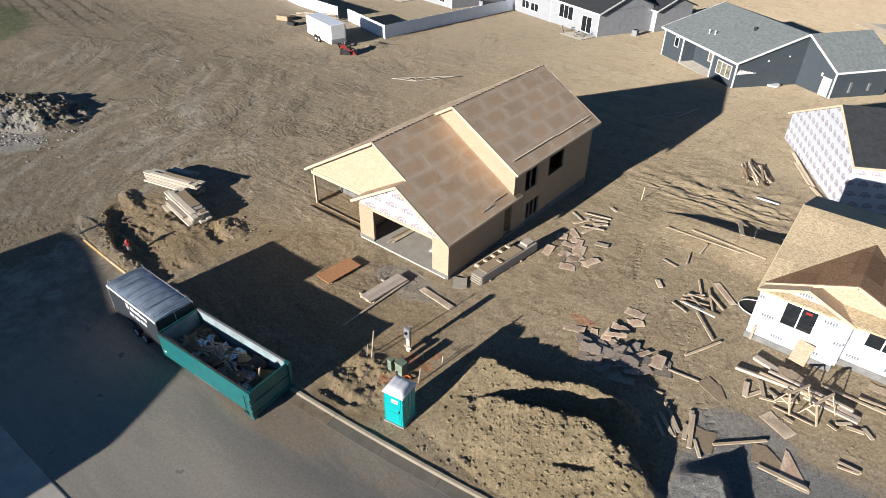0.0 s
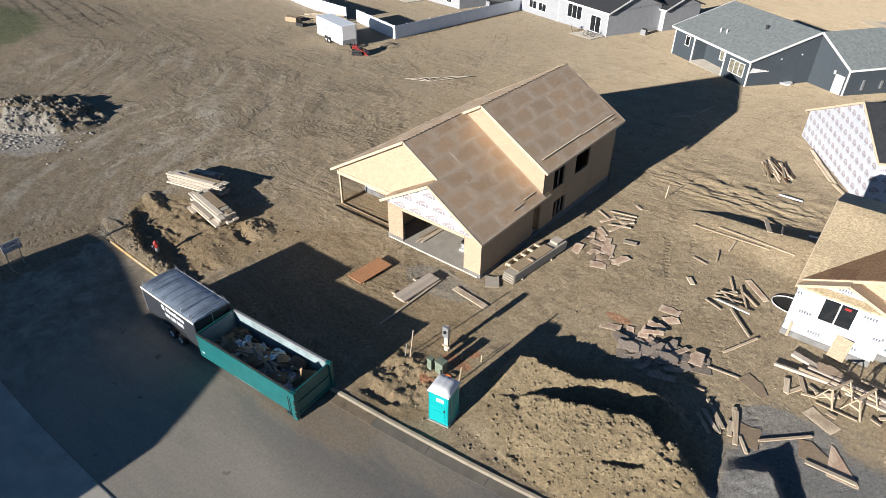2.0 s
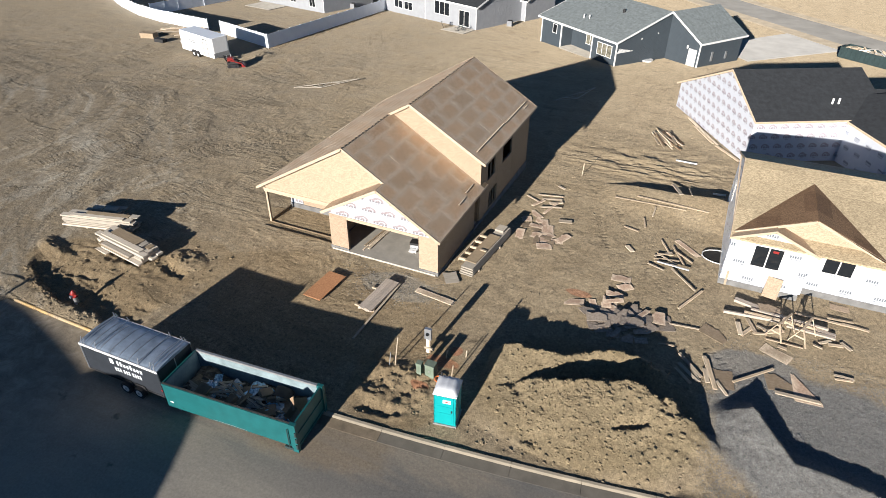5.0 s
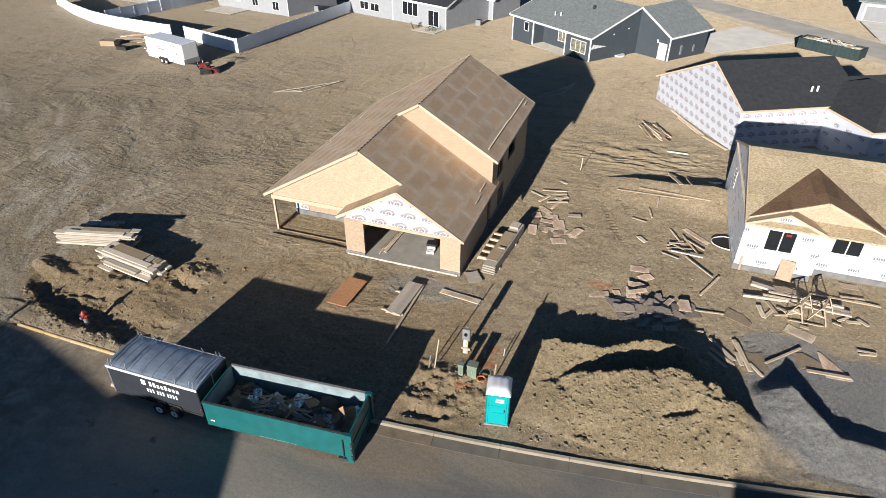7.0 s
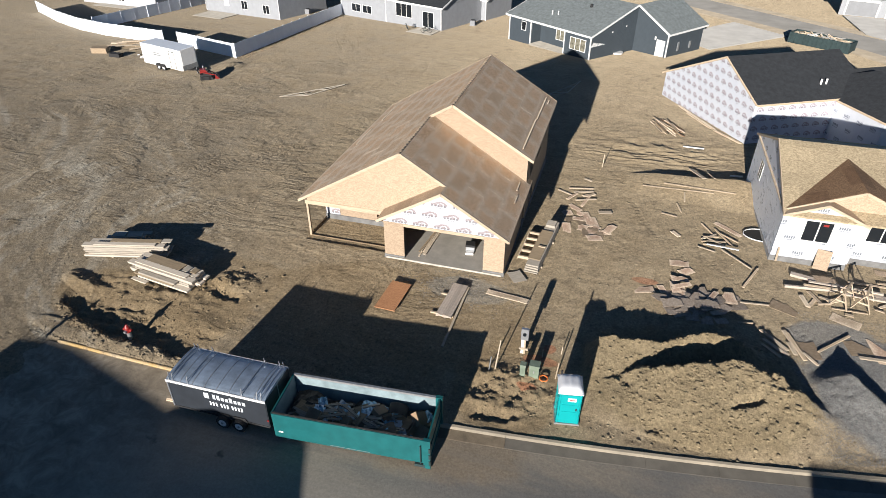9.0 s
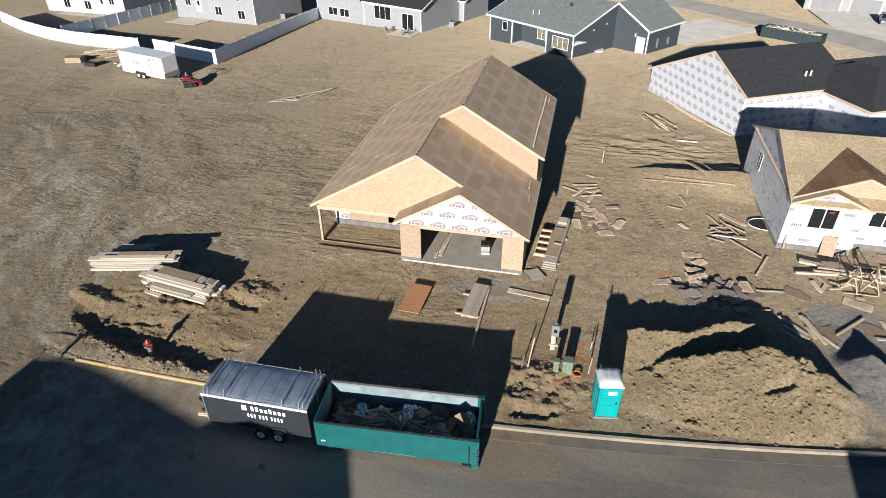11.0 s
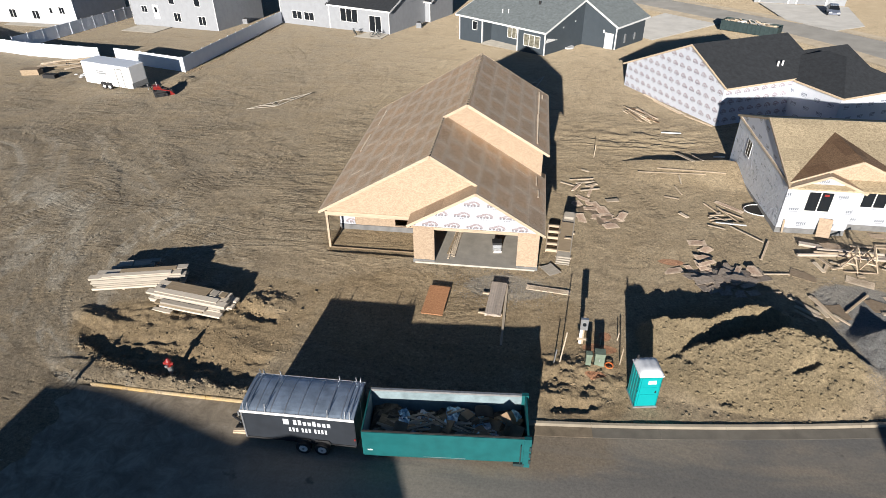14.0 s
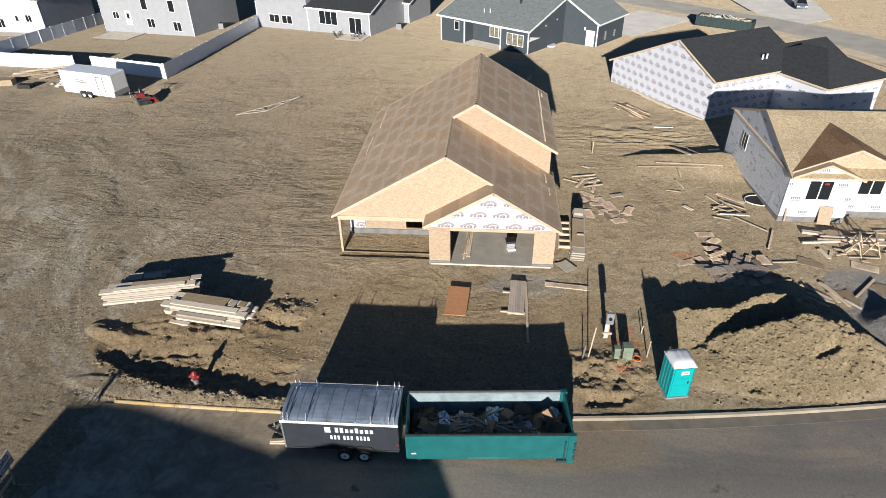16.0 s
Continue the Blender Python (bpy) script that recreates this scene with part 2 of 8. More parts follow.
    # ploughed furrows by the grass, the shade in them painted as dark bands
    q = k.math("ADD", k.math("MULTIPLY_ADD", x, 0.2, y), k.math("MULTIPLY_ADD", k.noise(0.22, 5, p, 0.7), 2.2, -1.1))
    furrow = k.ramp(k.math("FRACT", k.math("MULTIPLY", q, 0.42)), (0.0, 0.0), (0.22, 1.0), (0.4, 0.0))
    where = k.math("MAXIMUM", patch(-84.0, 16.0, 14.0, 7.0, 0.5), k.math("MULTIPLY", patch(-64.0, 20.0, 20.0, 10.0, 0.9), 0.25))
    furrow = k.math("MULTIPLY", k.math("MULTIPLY", furrow, where), k.ramp(k.noise(0.3, 4, p), (0.35, 0.3), (0.5, 1.0)))
    col = k.mix(k.math("MULTIPLY", furrow, 0.8), col, (0.08, 0.062, 0.042))
    # dark specks: crumbs together with their small shadows, put into the colour
    speck = k.noise(15.0, 4, p, 0.6)
    col = k.mix(k.ramp(speck, (0.60, 0.0), (0.68, 0.6)), col, (0.13, 0.10, 0.068))
    col = k.mix(k.math("MULTIPLY", west, 0.8), col, (0.81, 0.795, 0.765), "MULTIPLY")
    k.colour(k.mix(0.7, col, k.ramp(grit, (0.38, (0.32, 0.333, 0.338)), (0.62, (0.95, 0.985, 0.99))), "MULTIPLY"))
    # relief: lumps, grains, machine ridges beside the framed house and on the side lot
    lump_a, lump_b = k.noise(2.4, 7, p, 0.7), k.noise(13.0, 4, p, 0.7)
    ridge = lane(0.04, 0.30, 2.6, 17.0, 4)
    ridged = k.math("MAXIMUM", patch(-10.0, 9.5, 3.6, 9.0, 0.6), k.math("MULTIPLY", patch(14.0, 22.0, 9.0, 8.0, 0.7), 0.8))
    h = k.math("ADD", k.math("MULTIPLY", lump_a, k.math("MULTIPLY_ADD", still, -0.7, 1.15)), k.math("MULTIPLY", lump_b, 0.5))
    clawed = k.math("MULTIPLY", claws, k.math("MULTIPLY", worked, 2.2))
    h = k.math("ADD", h, k.math("MULTIPLY_ADD", k.math("MULTIPLY", k.math("MULTIPLY", level, driven), trodden), 0.3, clawed))
    h = k.math("ADD", h, k.math("MULTIPLY", k.math("MULTIPLY", ridge, ridged), 1.1))
    h = k.math("ADD", h, k.math("MULTIPLY_ADD", k.math("MULTIPLY", loop, round_pit), 0.5, k.math("MULTIPLY", worn, -0.7)))
    k.bump(h, 1.0, 0.04)
    k.bsdf.inputs["Diffuse Roughness"].default_value = 1.0
    return m


def asphalt_material():
    m = material("muddy_asphalt", 0.9)
    k = Net(m)
    p = k.pos.outputs["Object"]
    xyz = k.node("ShaderNodeSeparateXYZ", {0: p})
    x, y = xyz.outputs[0], xyz.outputs[1]
    mud = k.noise(0.28, 8, k.coords((0.4, 1.5, 1)), 0.68, 0.6)
    streak = k.noise(1.0, 7, k.coords((0.10, 1.5, 1)), 0.72, 0.7)
    rub = k.noise(1.0, 7, k.coords((0.16, 2.6, 1)), 0.75, 1.2)
    fine = k.noise(9, 7, p, 0.75)
    grit = k.noise(60, 3, p)
    fray = k.noise(0.6, 7, p, 0.72)
    col = k.ramp(fine, (0.3, (0.128, 0.123, 0.116)), (0.7, (0.205, 0.197, 0.184)))
    # dried mud thickens towards the end of the street and along the kerb
    west = k.ramp(k.math("MULTIPLY_ADD", x, -0.045, 0.42), (0.1, 0.0), (0.85, 1.0))
    kerbside = k.ramp(k.math("MULTIPLY_ADD", y, 0.16, 2.75), (0.3, 0.1), (0.75, 0.4))
    f = k.math("ADD", k.math("ADD", west, kerbside), k.math("MULTIPLY_ADD", mud, 2.6, -1.35))
    col = k.mix(k.ramp(f, (0.1, 0.0), (0.8, 0.92)), col, k.ramp(fine, (0.3, (0.235, 0.198, 0.150)), (0.7, (0.375, 0.318, 0.244))))
    # wheel smears
    tracked = k.math("MULTIPLY", k.ramp(rub, (0.5, 0.0), (0.64, 0.6)), west)
    col = k.mix(tracked, col, (0.37, 0.335, 0.285))
    col = k.mix(k.math("MULTIPLY", k.ramp(rub, (0.34, 0.6), (0.46, 0.0)), west), col, (0.14, 0.125, 0.105))
    # mud apron round the dumpster, with a crumbling edge
    r = k.math("ADD", k.math("POWER", k.math("DIVIDE", k.math("SUBTRACT", x, 5.4), 5.0), 2.0), k.math("POWER", k.math("DIVIDE", k.math("SUBTRACT", y, -12.9), 2.15), 2.0))
    smear = k.ramp(k.math("ADD", r, k.math("MULTIPLY_ADD", fray, 1.4, -0.7)), (0.6, 0.85), (1.15, 0.0))
    col = k.mix(smear, col, k.ramp(fine, (0.3, (0.175, 0.140, 0.100)), (0.7, (0.31, 0.256, 0.188))))
    near = k.math("MULTIPLY", k.ramp(k.math("MULTIPLY_ADD", x, -0.1, -0.3), (0.1, 0.0), (0.5, 1.0)), k.ramp(k.math("ADD", k.math("MULTIPLY_ADD", y, 0.3, 4.6), k.math("MULTIPLY_ADD", fray, 1.0, -0.5)), (0.15, 0.0), (0.8, 0.9)))
    col = k.mix(near, col, k.ramp(fine, (0.3, (0.23, 0.18, 0.118)), (0.7, (0.38, 0.305, 0.21))))
    col = k.mix(k.ramp(streak, (0.55, 0.0), (0.7, 0.4)), col, (0.215, 0.20, 0.18))
    # far lane paler: colour lifted where the shaded asphalt came out too dark
    far_lane_lift = k.math("MULTIPLY", k.ramp(k.math("MULTIPLY_ADD", y, -0.25, -3.6), (0.0, 0.0), (0.7, 0.9)), k.ramp(mud, (0.3, 0.6), (0.6, 1.0)))
    col = k.mix(far_lane_lift, col, k.ramp(fine, (0.3, (0.29, 0.266, 0.228)), (0.7, (0.425, 0.392, 0.338))))
    clump = k.noise(1.1, 8, p, 0.74, 0.6)
    caked = k.ramp(k.math("MULTIPLY_ADD", x, -0.08, -0.1), (0.1, 0.0), (0.8, 1.0))
    col = k.mix(k.math("MULTIPLY", caked, 0.85), col, k.ramp(clump, (0.36, (0.185, 0.155, 0.118)), (0.5, (0.315, 0.268, 0.205)), (0.64, (0.46, 0.40, 0.318))))
    stain = k.ramp(k.noise(0.9, 3, p, 0.5), (0.70, 0.0), (0.76, 0.7))
    col = k.mix(stain, col, (0.06, 0.058, 0.055))
    k.colour(col)
    k.bsdf.inputs["Diffuse Roughness"].default_value = 0.6
    k.bump(k.math("ADD", k.math("ADD", grit, fine), k.math("MULTIPLY_ADD", k.math("MULTIPLY", clump, caked), 3.0, k.math("MULTIPLY", smear, k.math("MULTIPLY", fray, 3.0)))), 0.4, 0.02)
    return m


def shingle_material(name, c):
    m = material(name, 0.9)
    k = Net(m)
    b = k.node("ShaderNodeTexBrick", {"Vector": k.coords((1, 1, 1), space="UV"), "Scale": 1.0, "Color1": (*c, 1), "Color2": (*[v * 0.62 for v in c], 1), "Mortar": (*[v * 0.35 for v in c], 1), "Mortar Size": 0.012, "Brick Width": 0.3, "Row Height": 0.145})
    g = k.noise(40, 3)
    h = k.noise(2.6, 6, None, 0.7)
    col = k.mix(0.5, b.outputs["Color"], k.ramp(g, (0.3, tuple(v * 0.6 for v in c)), (0.7, tuple(v * 1.4 for v in c))))
    k.colour(k.mix(0.5, col, k.ramp(h, (0.35, tuple(v * 0.55 for v in c)), (0.65, tuple(v * 1.45 for v in c)))))
    k.bump(b.outputs["Fac"], 0.4, -0.01)
    return m


def siding_material(name, c):
    m = material(name, 0.6)
    k = Net(m)
    z = k.node("ShaderNodeSeparateXYZ", {0: k.pos.outputs["Object"]}).outputs[2]
    lap = k.math("FRACT", k.math("MULTIPLY", z, 6.5))
    f = k.noise(1.3, 4)
    col = k.mix(0.3, c, k.ramp(f, (0.3, tuple(v * 0.75 for v in c)), (0.7, tuple(min(1, v * 1.2) for v in c))))
    k.colour(k.mix(k.ramp(lap, (0.0, 0.55), (0.12, 0.0)), col, tuple(v * 0.55 for v in c)))
    k.bump(lap, 0.5, 0.02)
    return m


def wrap_material(name, ink, width, height, fill, tone=0.62, low=None, arch=None):
    """House wrap: bluish white sheet with rows of printed marks, drawn as plain shapes: a row of upright bars, or with arch a hooped badge over bars."""
    m = material(name, 0.5)
    k = Net(m)
    uv = k.node("ShaderNodeSeparateXYZ", {0: k.pos.outputs["UV"]})
    v = k.math("DIVIDE", uv.outputs[1], height)
    row = k.math("FLOOR", v)
    u = k.math("ADD", k.math("DIVIDE", uv.outputs[0], width), k.math("MULTIPLY", row, 0.43))
    fu, fv = k.math("SUBTRACT", k.math("FRACT", u), 0.5), k.math("SUBTRACT", k.math("FRACT", v), 0.5)
    low = low or fill
    inside = lambda a, half: k.math("LESS_THAN", k.math("ABSOLUTE", a), half)
    worn = k.ramp(k.noise(16.0, 3, k.pos.outputs["UV"]), (0.36, 0.45), (0.55, 1.0))
    wrinkle = k.noise(2.2, 6, k.coords((1, 1, 0.5)), 0.65, 1.2)
    sheet = k.ramp(wrinkle, (0.3, (tone * 0.85, tone * 0.90, tone * 1.02)), (0.7, (tone * 0.95, tone * 0.99, tone * 1.09)))

    def strokes(cv, half, count, lo):
        """Upright bars in a band: what lettering looks like from afar."""
        g = k.math("FRACT", k.math("MULTIPLY", k.math("ADD", k.math("DIVIDE", fu, 2 * half), 0.5), float(count)))
        bar = k.math("MULTIPLY", k.math("GREATER_THAN", g, 0.16), k.math("LESS_THAN", g, 0.78))
        return k.math("MULTIPLY", k.math("MULTIPLY", bar, inside(fu, half)), inside(k.math("SUBTRACT", fv, cv), lo))

    if arch:
        x1 = k.math("ADD", fu, fill * 0.28)
        rr = k.math("ADD", k.math("POWER", k.math("DIVIDE", x1, fill * 0.80), 2.0), k.math("POWER", k.math("DIVIDE", k.math("ADD", fv, 0.02), low), 2.0))
        hoop = k.math("MULTIPLY", k.math("GREATER_THAN", fv, -0.10), k.math("MULTIPLY", k.math("LESS_THAN", rr, 1.0), k.math("GREATER_THAN", rr, 0.36)))
        wing = k.math("MULTIPLY", inside(k.math("SUBTRACT", fu, fill * 0.35), fill * 0.6), inside(k.math("SUBTRACT", k.math("MULTIPLY_ADD", fu, 0.5, fv), 0.17), 0.07))
        dot = k.math("LESS_THAN", rr, 0.12)
        badge = k.math("MAXIMUM", hoop, k.math("MAXIMUM", wing, dot))
        col = k.mix(k.math("MULTIPLY", badge, worn), sheet, arch)
        text = k.math("MAXIMUM", strokes(-0.09, fill, 5, 0.075), strokes(-0.27, fill * 0.4, 4, 0.03))
        k.colour(k.mix(k.math("MULTIPLY", text, worn), col, ink))
    else:
        text = k.math("MAXIMUM", strokes(0.02, fill, 5, low), strokes(-0.6 * low - 0.10, fill * 0.9, 11, low * 0.28))
        k.colour(k.mix(k.math("MULTIPLY", text, worn), sheet, ink))
    k.bump(wrinkle, 0.3, 0.04)
    return m


def silver_wrap_material():
    """Crumpled reflective wrap with upright creases, their gleam and shade painted in the colour, and faint lettering
    bars.
    """
    m = material("silver_wrap", 0.35, 0.0)
    k = Net(m)
    crease = k.noise(1.0, 6, k.coords((1, 4.2, 1.0)), 0.7, 1.6)
    crumple = k.noise(3.5, 7, k.pos.outputs["Object"], 0.75, 1.5)
    f = k.math("ADD", k.math("MULTIPLY", crease, 0.8), k.math("MULTIPLY", crumple, 0.2))
    # light and shade of the creases, as paler and darker streaks
    col = k.ramp(f, (0.36, (0.70, 0.77, 0.90)), (0.5, (0.88, 0.92, 1.0)), (0.62, (0.78, 0.84, 0.96)))
    marks = k.math("MULTIPLY", k.ramp(k.noise(1.0, 2, k.coords((1.1, 1.1, 3.2))), (0.58, 0.0), (0.62, 1.0)), k.ramp(k.noise(5.0, 3, k.coords((1, 2.2, 1))), (0.46, 0.0), (0.52, 0.7)))
    k.colour(k.mix(marks, col, (0.24, 0.29, 0.36)))
    k.bump(f, 0.7, 0.12)
    return m


DIRT = dirt_material()
ASPHALT = asphalt_material()
CLOD = plain("dry_clod", (0.27, 0.208, 0.138), 0.95, 0, 0.3, 1.2, 0.02)
SANDY = plain("sandy_concrete", (0.27, 0.232, 0.178), 0.9, 0, 0.25, 0.6, 0.004)
PALE_CONCRETE = plain("pale_concrete", (0.295, 0.29, 0.28), 0.85, 0, 0.15, 0.5, 0.004)
PAVING = plain("pavement_concrete", (0.46, 0.43, 0.38), 0.84, 0, 0.2, 1.2, 0.004)
CONCRETE = plain("concrete", (0.30, 0.28, 0.245), 0.85, 0, 0.2, 1.2, 0.004)
KERB = plain("dusty_kerb", (0.37, 0.325, 0.255), 0.85, 0, 0.22, 1.0, 0.004)
GUTTER_MUD = plain("muddy_gutter", (0.175, 0.142, 0.102), 0.9, 0, 0.4, 2.0, 0.01)
GUTTER = plain("grey_gutter", (0.135, 0.124, 0.106), 0.85, 0, 0.25, 1.4, 0.004)


def muddy_kerb_material():
    m = material("muddy_kerb", 0.9)
    k = Net(m)
    a, b, g = k.noise(1.2, 6, None, 0.7, 0.4), k.noise(0.35, 4, None, 0.6), k.noise(14.0, 5, None, 0.7)
    col = k.mix(k.ramp(b, (0.42, 0.0), (0.58, 0.85)), (0.50, 0.345, 0.150), (0.46, 0.385, 0.275))
    col = k.mix(k.ramp(a, (0.54, 0.0), (0.60, 0.9)), col, (0.27, 0.205, 0.132))
    k.colour(k.mix(0.6, col, k.ramp(g, (0.35, 0.55), (0.65, 1.15)), "MULTIPLY"))
    k.bump(k.math("ADD", g, k.math("MULTIPLY", a, 2.0)), 0.7, 0.02)
    return m


KERB_MUD = muddy_kerb_material()
FOUNDATION = plain("foundation", (0.20, 0.20, 0.20), 0.9, 0, 0.3, 2)
GRAVEL = plain("grey_gravel", (0.22, 0.21, 0.20), 0.9, 0, 0.5, 14, 0.04)
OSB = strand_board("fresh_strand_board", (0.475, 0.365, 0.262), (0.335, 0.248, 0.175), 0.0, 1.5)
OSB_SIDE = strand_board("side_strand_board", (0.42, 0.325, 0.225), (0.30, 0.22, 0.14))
OSB_ROOF = strand_board("roof_strand_board", (0.76, 0.52, 0.325), (0.45, 0.285, 0.165), 0.32, 1.5)
OSB_PALE = strand_board("pale_roof_board", (0.58, 0.475, 0.315), (0.30, 0.235, 0.15), 0.0, 1.3)
OSB_BROWN = strand_board("brown_strand_board", (0.36, 0.225, 0.125), (0.155, 0.088, 0.048), 0.0, 1.8)
OSB_UMBER = strand_board("umber_strand_board", (0.29, 0.172, 0.094), (0.125, 0.070, 0.038), 0.0, 1.8)
OSB_RED = strand_board("damp_strand_board", (0.54, 0.28, 0.14), (0.33, 0.15, 0.07), 0.0, 1.8)
PINKISH = strand_board("pinkish_scrap", (0.47, 0.335, 0.25), (0.31, 0.205, 0.15), 0.25, 1.5)
# grey of weathered board, with some of the heap's shade in the colour
GREY_SCRAP = strand_board("weathered_shaded_scrap", (0.43, 0.365, 0.30), (0.25, 0.20, 0.16), 0.0, 1.5)
SCRAP = strand_board("scrap_board", (0.44, 0.345, 0.255), (0.26, 0.195, 0.135), 0.35, 1.5)
PINE = wood("pine", (0.43, 0.345, 0.25))
PINE_FRESH = wood("fresh_pine", (0.50, 0.40, 0.29), 0.2)
TIMBER = wood("weathered_timber", (0.44, 0.37, 0.285))
DARK_WOOD = wood("shaded_timber", (0.20, 0.145, 0.09))
for _m in (PINKISH, SCRAP, TIMBER, PINE, OSB_RED):
    _m.node_tree.nodes["Principled BSDF"].inputs["Diffuse Roughness"].default_value = 0.8
BLACK = plain("black_rubber", (0.025, 0.025, 0.027), 0.8)
DARK = plain("dark_void", (0.015, 0.014, 0.013), 0.9)
WHITE = plain("white_paint", (0.80, 0.80, 0.80), 0.45, 0, 0.05, 2)
VINYL = plain("white_vinyl", (0.84, 0.89, 0.98), 0.4, 0, 0.04, 1)
ALU = plain("aluminium", (0.62, 0.64, 0.67), 0.38, 0.8, 0.12, 3)
STEEL = plain("galvanised_steel", (0.45, 0.46, 0.47), 0.45, 0.6, 0.2, 5)
TEAL = plain("teal_paint", (0.012, 0.11, 0.118), 0.4, 0, 0.18, 2.2)
TEAL_PALE = plain("scuffed_inside", (0.22, 0.29, 0.32), 0.6, 0, 0.3, 2.2)
TURQ = plain("turquoise_plastic", (0.008, 0.34, 0.36), 0.4, 0, 0.06, 2)
CAB_ROOF = plain("translucent_roof", (0.70, 0.72, 0.76), 0.35, 0, 0.12, 3)
BLACK_SKIN = plain("dark_trailer_skin", (0.024, 0.029, 0.038), 0.5, 0.0, 0.2, 2)
ROOF_SKIN = plain("dusty_trailer_roof", (0.30, 0.37, 0.47), 0.45, 0.4, 0.4, 1.6)
RED = plain("red_paint", (0.26, 0.022, 0.02), 0.4, 0, 0.15)
ORANGE = plain("orange_paint", (0.75, 0.20, 0.05), 0.7)
GREEN_BOX = plain("pale_green_box", (0.17, 0.215, 0.165), 0.6)
RUSTY = plain("rusty_edge", (0.050, 0.046, 0.043), 0.8, 0, 0.6, 4)
BIN_GREEN = plain("dark_green_bin", (0.030, 0.052, 0.055), 0.55)
BROWN_WASTE = plain("dark_mixed_waste", (0.13, 0.104, 0.078), 0.9, 0, 0.7, 5, 0.05)
BLUE_TARP = plain("blue_white_wrap", (0.34, 0.52, 1.0), 0.5, 0, 0.7, 7)
CARDBOARD = plain("cardboard", (0.34, 0.24, 0.15), 0.85)
GREY_SIDING = siding_material("grey_siding", (0.25, 0.26, 0.28))
PALE_SIDING = siding_material("pale_grey_siding", (0.335, 0.35, 0.38))
WHITE_SIDING = siding_material("off_white_siding", (0.46, 0.48, 0.52))
BLUE_SIDING = siding_material("slate_blue_siding", (0.060, 0.076, 0.093))
SHINGLE = shingle_material("grey_shingles", (0.235, 0.265, 0.27))
SHINGLE_DARK = shingle_material("dark_shingles", (0.036, 0.040, 0.046))
WRAP_W = wrap_material("printed_wrap", (0.20, 0.18, 0.22), 1.05, 0.88, 0.34, 0.70, 0.34, (0.36, 0.30, 0.34))
WRAP_T = wrap_material("lettered_wrap", (0.085, 0.10, 0.125), 1.75, 1.05, 0.18, 0.56, 0.085)
WRAP_G = wrap_material("gable_wrap", (0.17, 0.16, 0.18), 1.35, 0.76, 0.36, 0.52, 0.34, (0.28, 0.225, 0.235))
GLASS = material("window_glass", 0.05)
Net(GLASS).colour((0.015, 0.018, 0.022))
CAR_PAINT = plain("silver_blue_paint", (0.42, 0.46, 0.56), 0.3, 0.6, 0.1)


# ---- building kit ----
class Acc:
    """Collects solids of one mesh."""

    def __init__(self):
        self.v, self.f = [], []

    def add(self, verts, faces, m=None):
        n = len(self.v)
        self.v += [tuple(m @ Vector(p)) if m else tuple(p) for p in verts]
        self.f += [tuple(i + n for i in f) for f in faces]
        return self

    def box(self, x0, x1, y0, y1, z0, z1, m=None):
        return self.add([(x0, y0, z0), (x1, y0, z0), (x1, y1, z0), (x0, y1, z0), (x0, y0, z1), (x1, y0, z1), (x1, y1, z1), (x0, y1, z1)],
                        [(3, 2, 1, 0), (4, 5, 6, 7), (0, 1, 5, 4), (1, 2, 6, 5), (2, 3, 7, 6), (3, 0, 4, 7)], m)

    def prism(self, pts, d, m=None):
        """A polygon pts swept by the vector d."""
        n, d = len(pts), Vector(d)
        return self.add([Vector(p) for p in pts] + [Vector(p) + d for p in pts],
                        [tuple(range(n))[::-1], tuple(range(n, 2 * n))] + [(i, (i + 1) % n, (i + 1) % n + n, i + n) for i in range(n)], m)

    def beam(self, p, q, w, h, m=None):
        """A board from p to q, w wide (level) and h high."""
        p, q = Vector(p), Vector(q)
        a = (q - p).normalized()
        s = a.cross(Vector((0, 0, 1)))
        s = s.normalized() if s.length > 1e-4 else Vector((1, 0, 0))
        u = s.cross(a)
        c = [s * (i * w / 2) + u * (j * h / 2) for i, j in ((-1, -1), (1, -1), (1, 1), (-1, 1))]
        return self.prism([p + k for k in c], q - p, m)

    def tube(self, p, q, r, n=10, r2=None, m=None):
        p, q = Vector(p), Vector(q)
        a = (q - p).normalized()
        s = a.orthogonal().normalized()
        u = a.cross(s)
        r2 = r if r2 is None else r2
        ring = lambda c, k: [c + (s * math.cos(2 * math.pi * i / n) + u * math.sin(2 * math.pi * i / n)) * k for i in range(n)]
        return self.add(ring(p, r) + ring(q, r2), [tuple(range(n))[::-1], tuple(range(n, 2 * n))] + [(i, (i + 1) % n, (i + 1) % n + n, i + n) for i in range(n)], m)

    def obj(self, name, mat, parent=None, label="", kind="", smooth=False):
        me = bpy.data.meshes.new(name)
        me.from_pydata(self.v, [], self.f)
        me.materials.append(mat)
        uv = me.uv_layers.new(name="UVMap")
        me.update()
        co = np.empty(len(me.vertices) * 3)
        me.vertices.foreach_get("co", co)
        co = co.reshape(-1, 3)
        out = np.zeros((len(me.loops), 2))
        for p in me.polygons:
            n = p.normal
            h = math.hypot(n.x, n.y)
            a = np.array((-n.y / h, n.x / h, 0.0)) if h > 0.05 else np.array((1.0, 0, 0))
            b = np.cross(np.array(n), a)
            for li in p.loop_indices:
                c = co[me.loops[li].vertex_index]
                out[li] = c @ a, c @ b
        uv.data.foreach_set("uv", out.ravel())
        if smooth:
            me.polygons.foreach_set("use_smooth", [True] * len(me.polygons))
        ob = new(name, me)
        ob.parent = parent
        return tagged(ob, label, kind=kind)


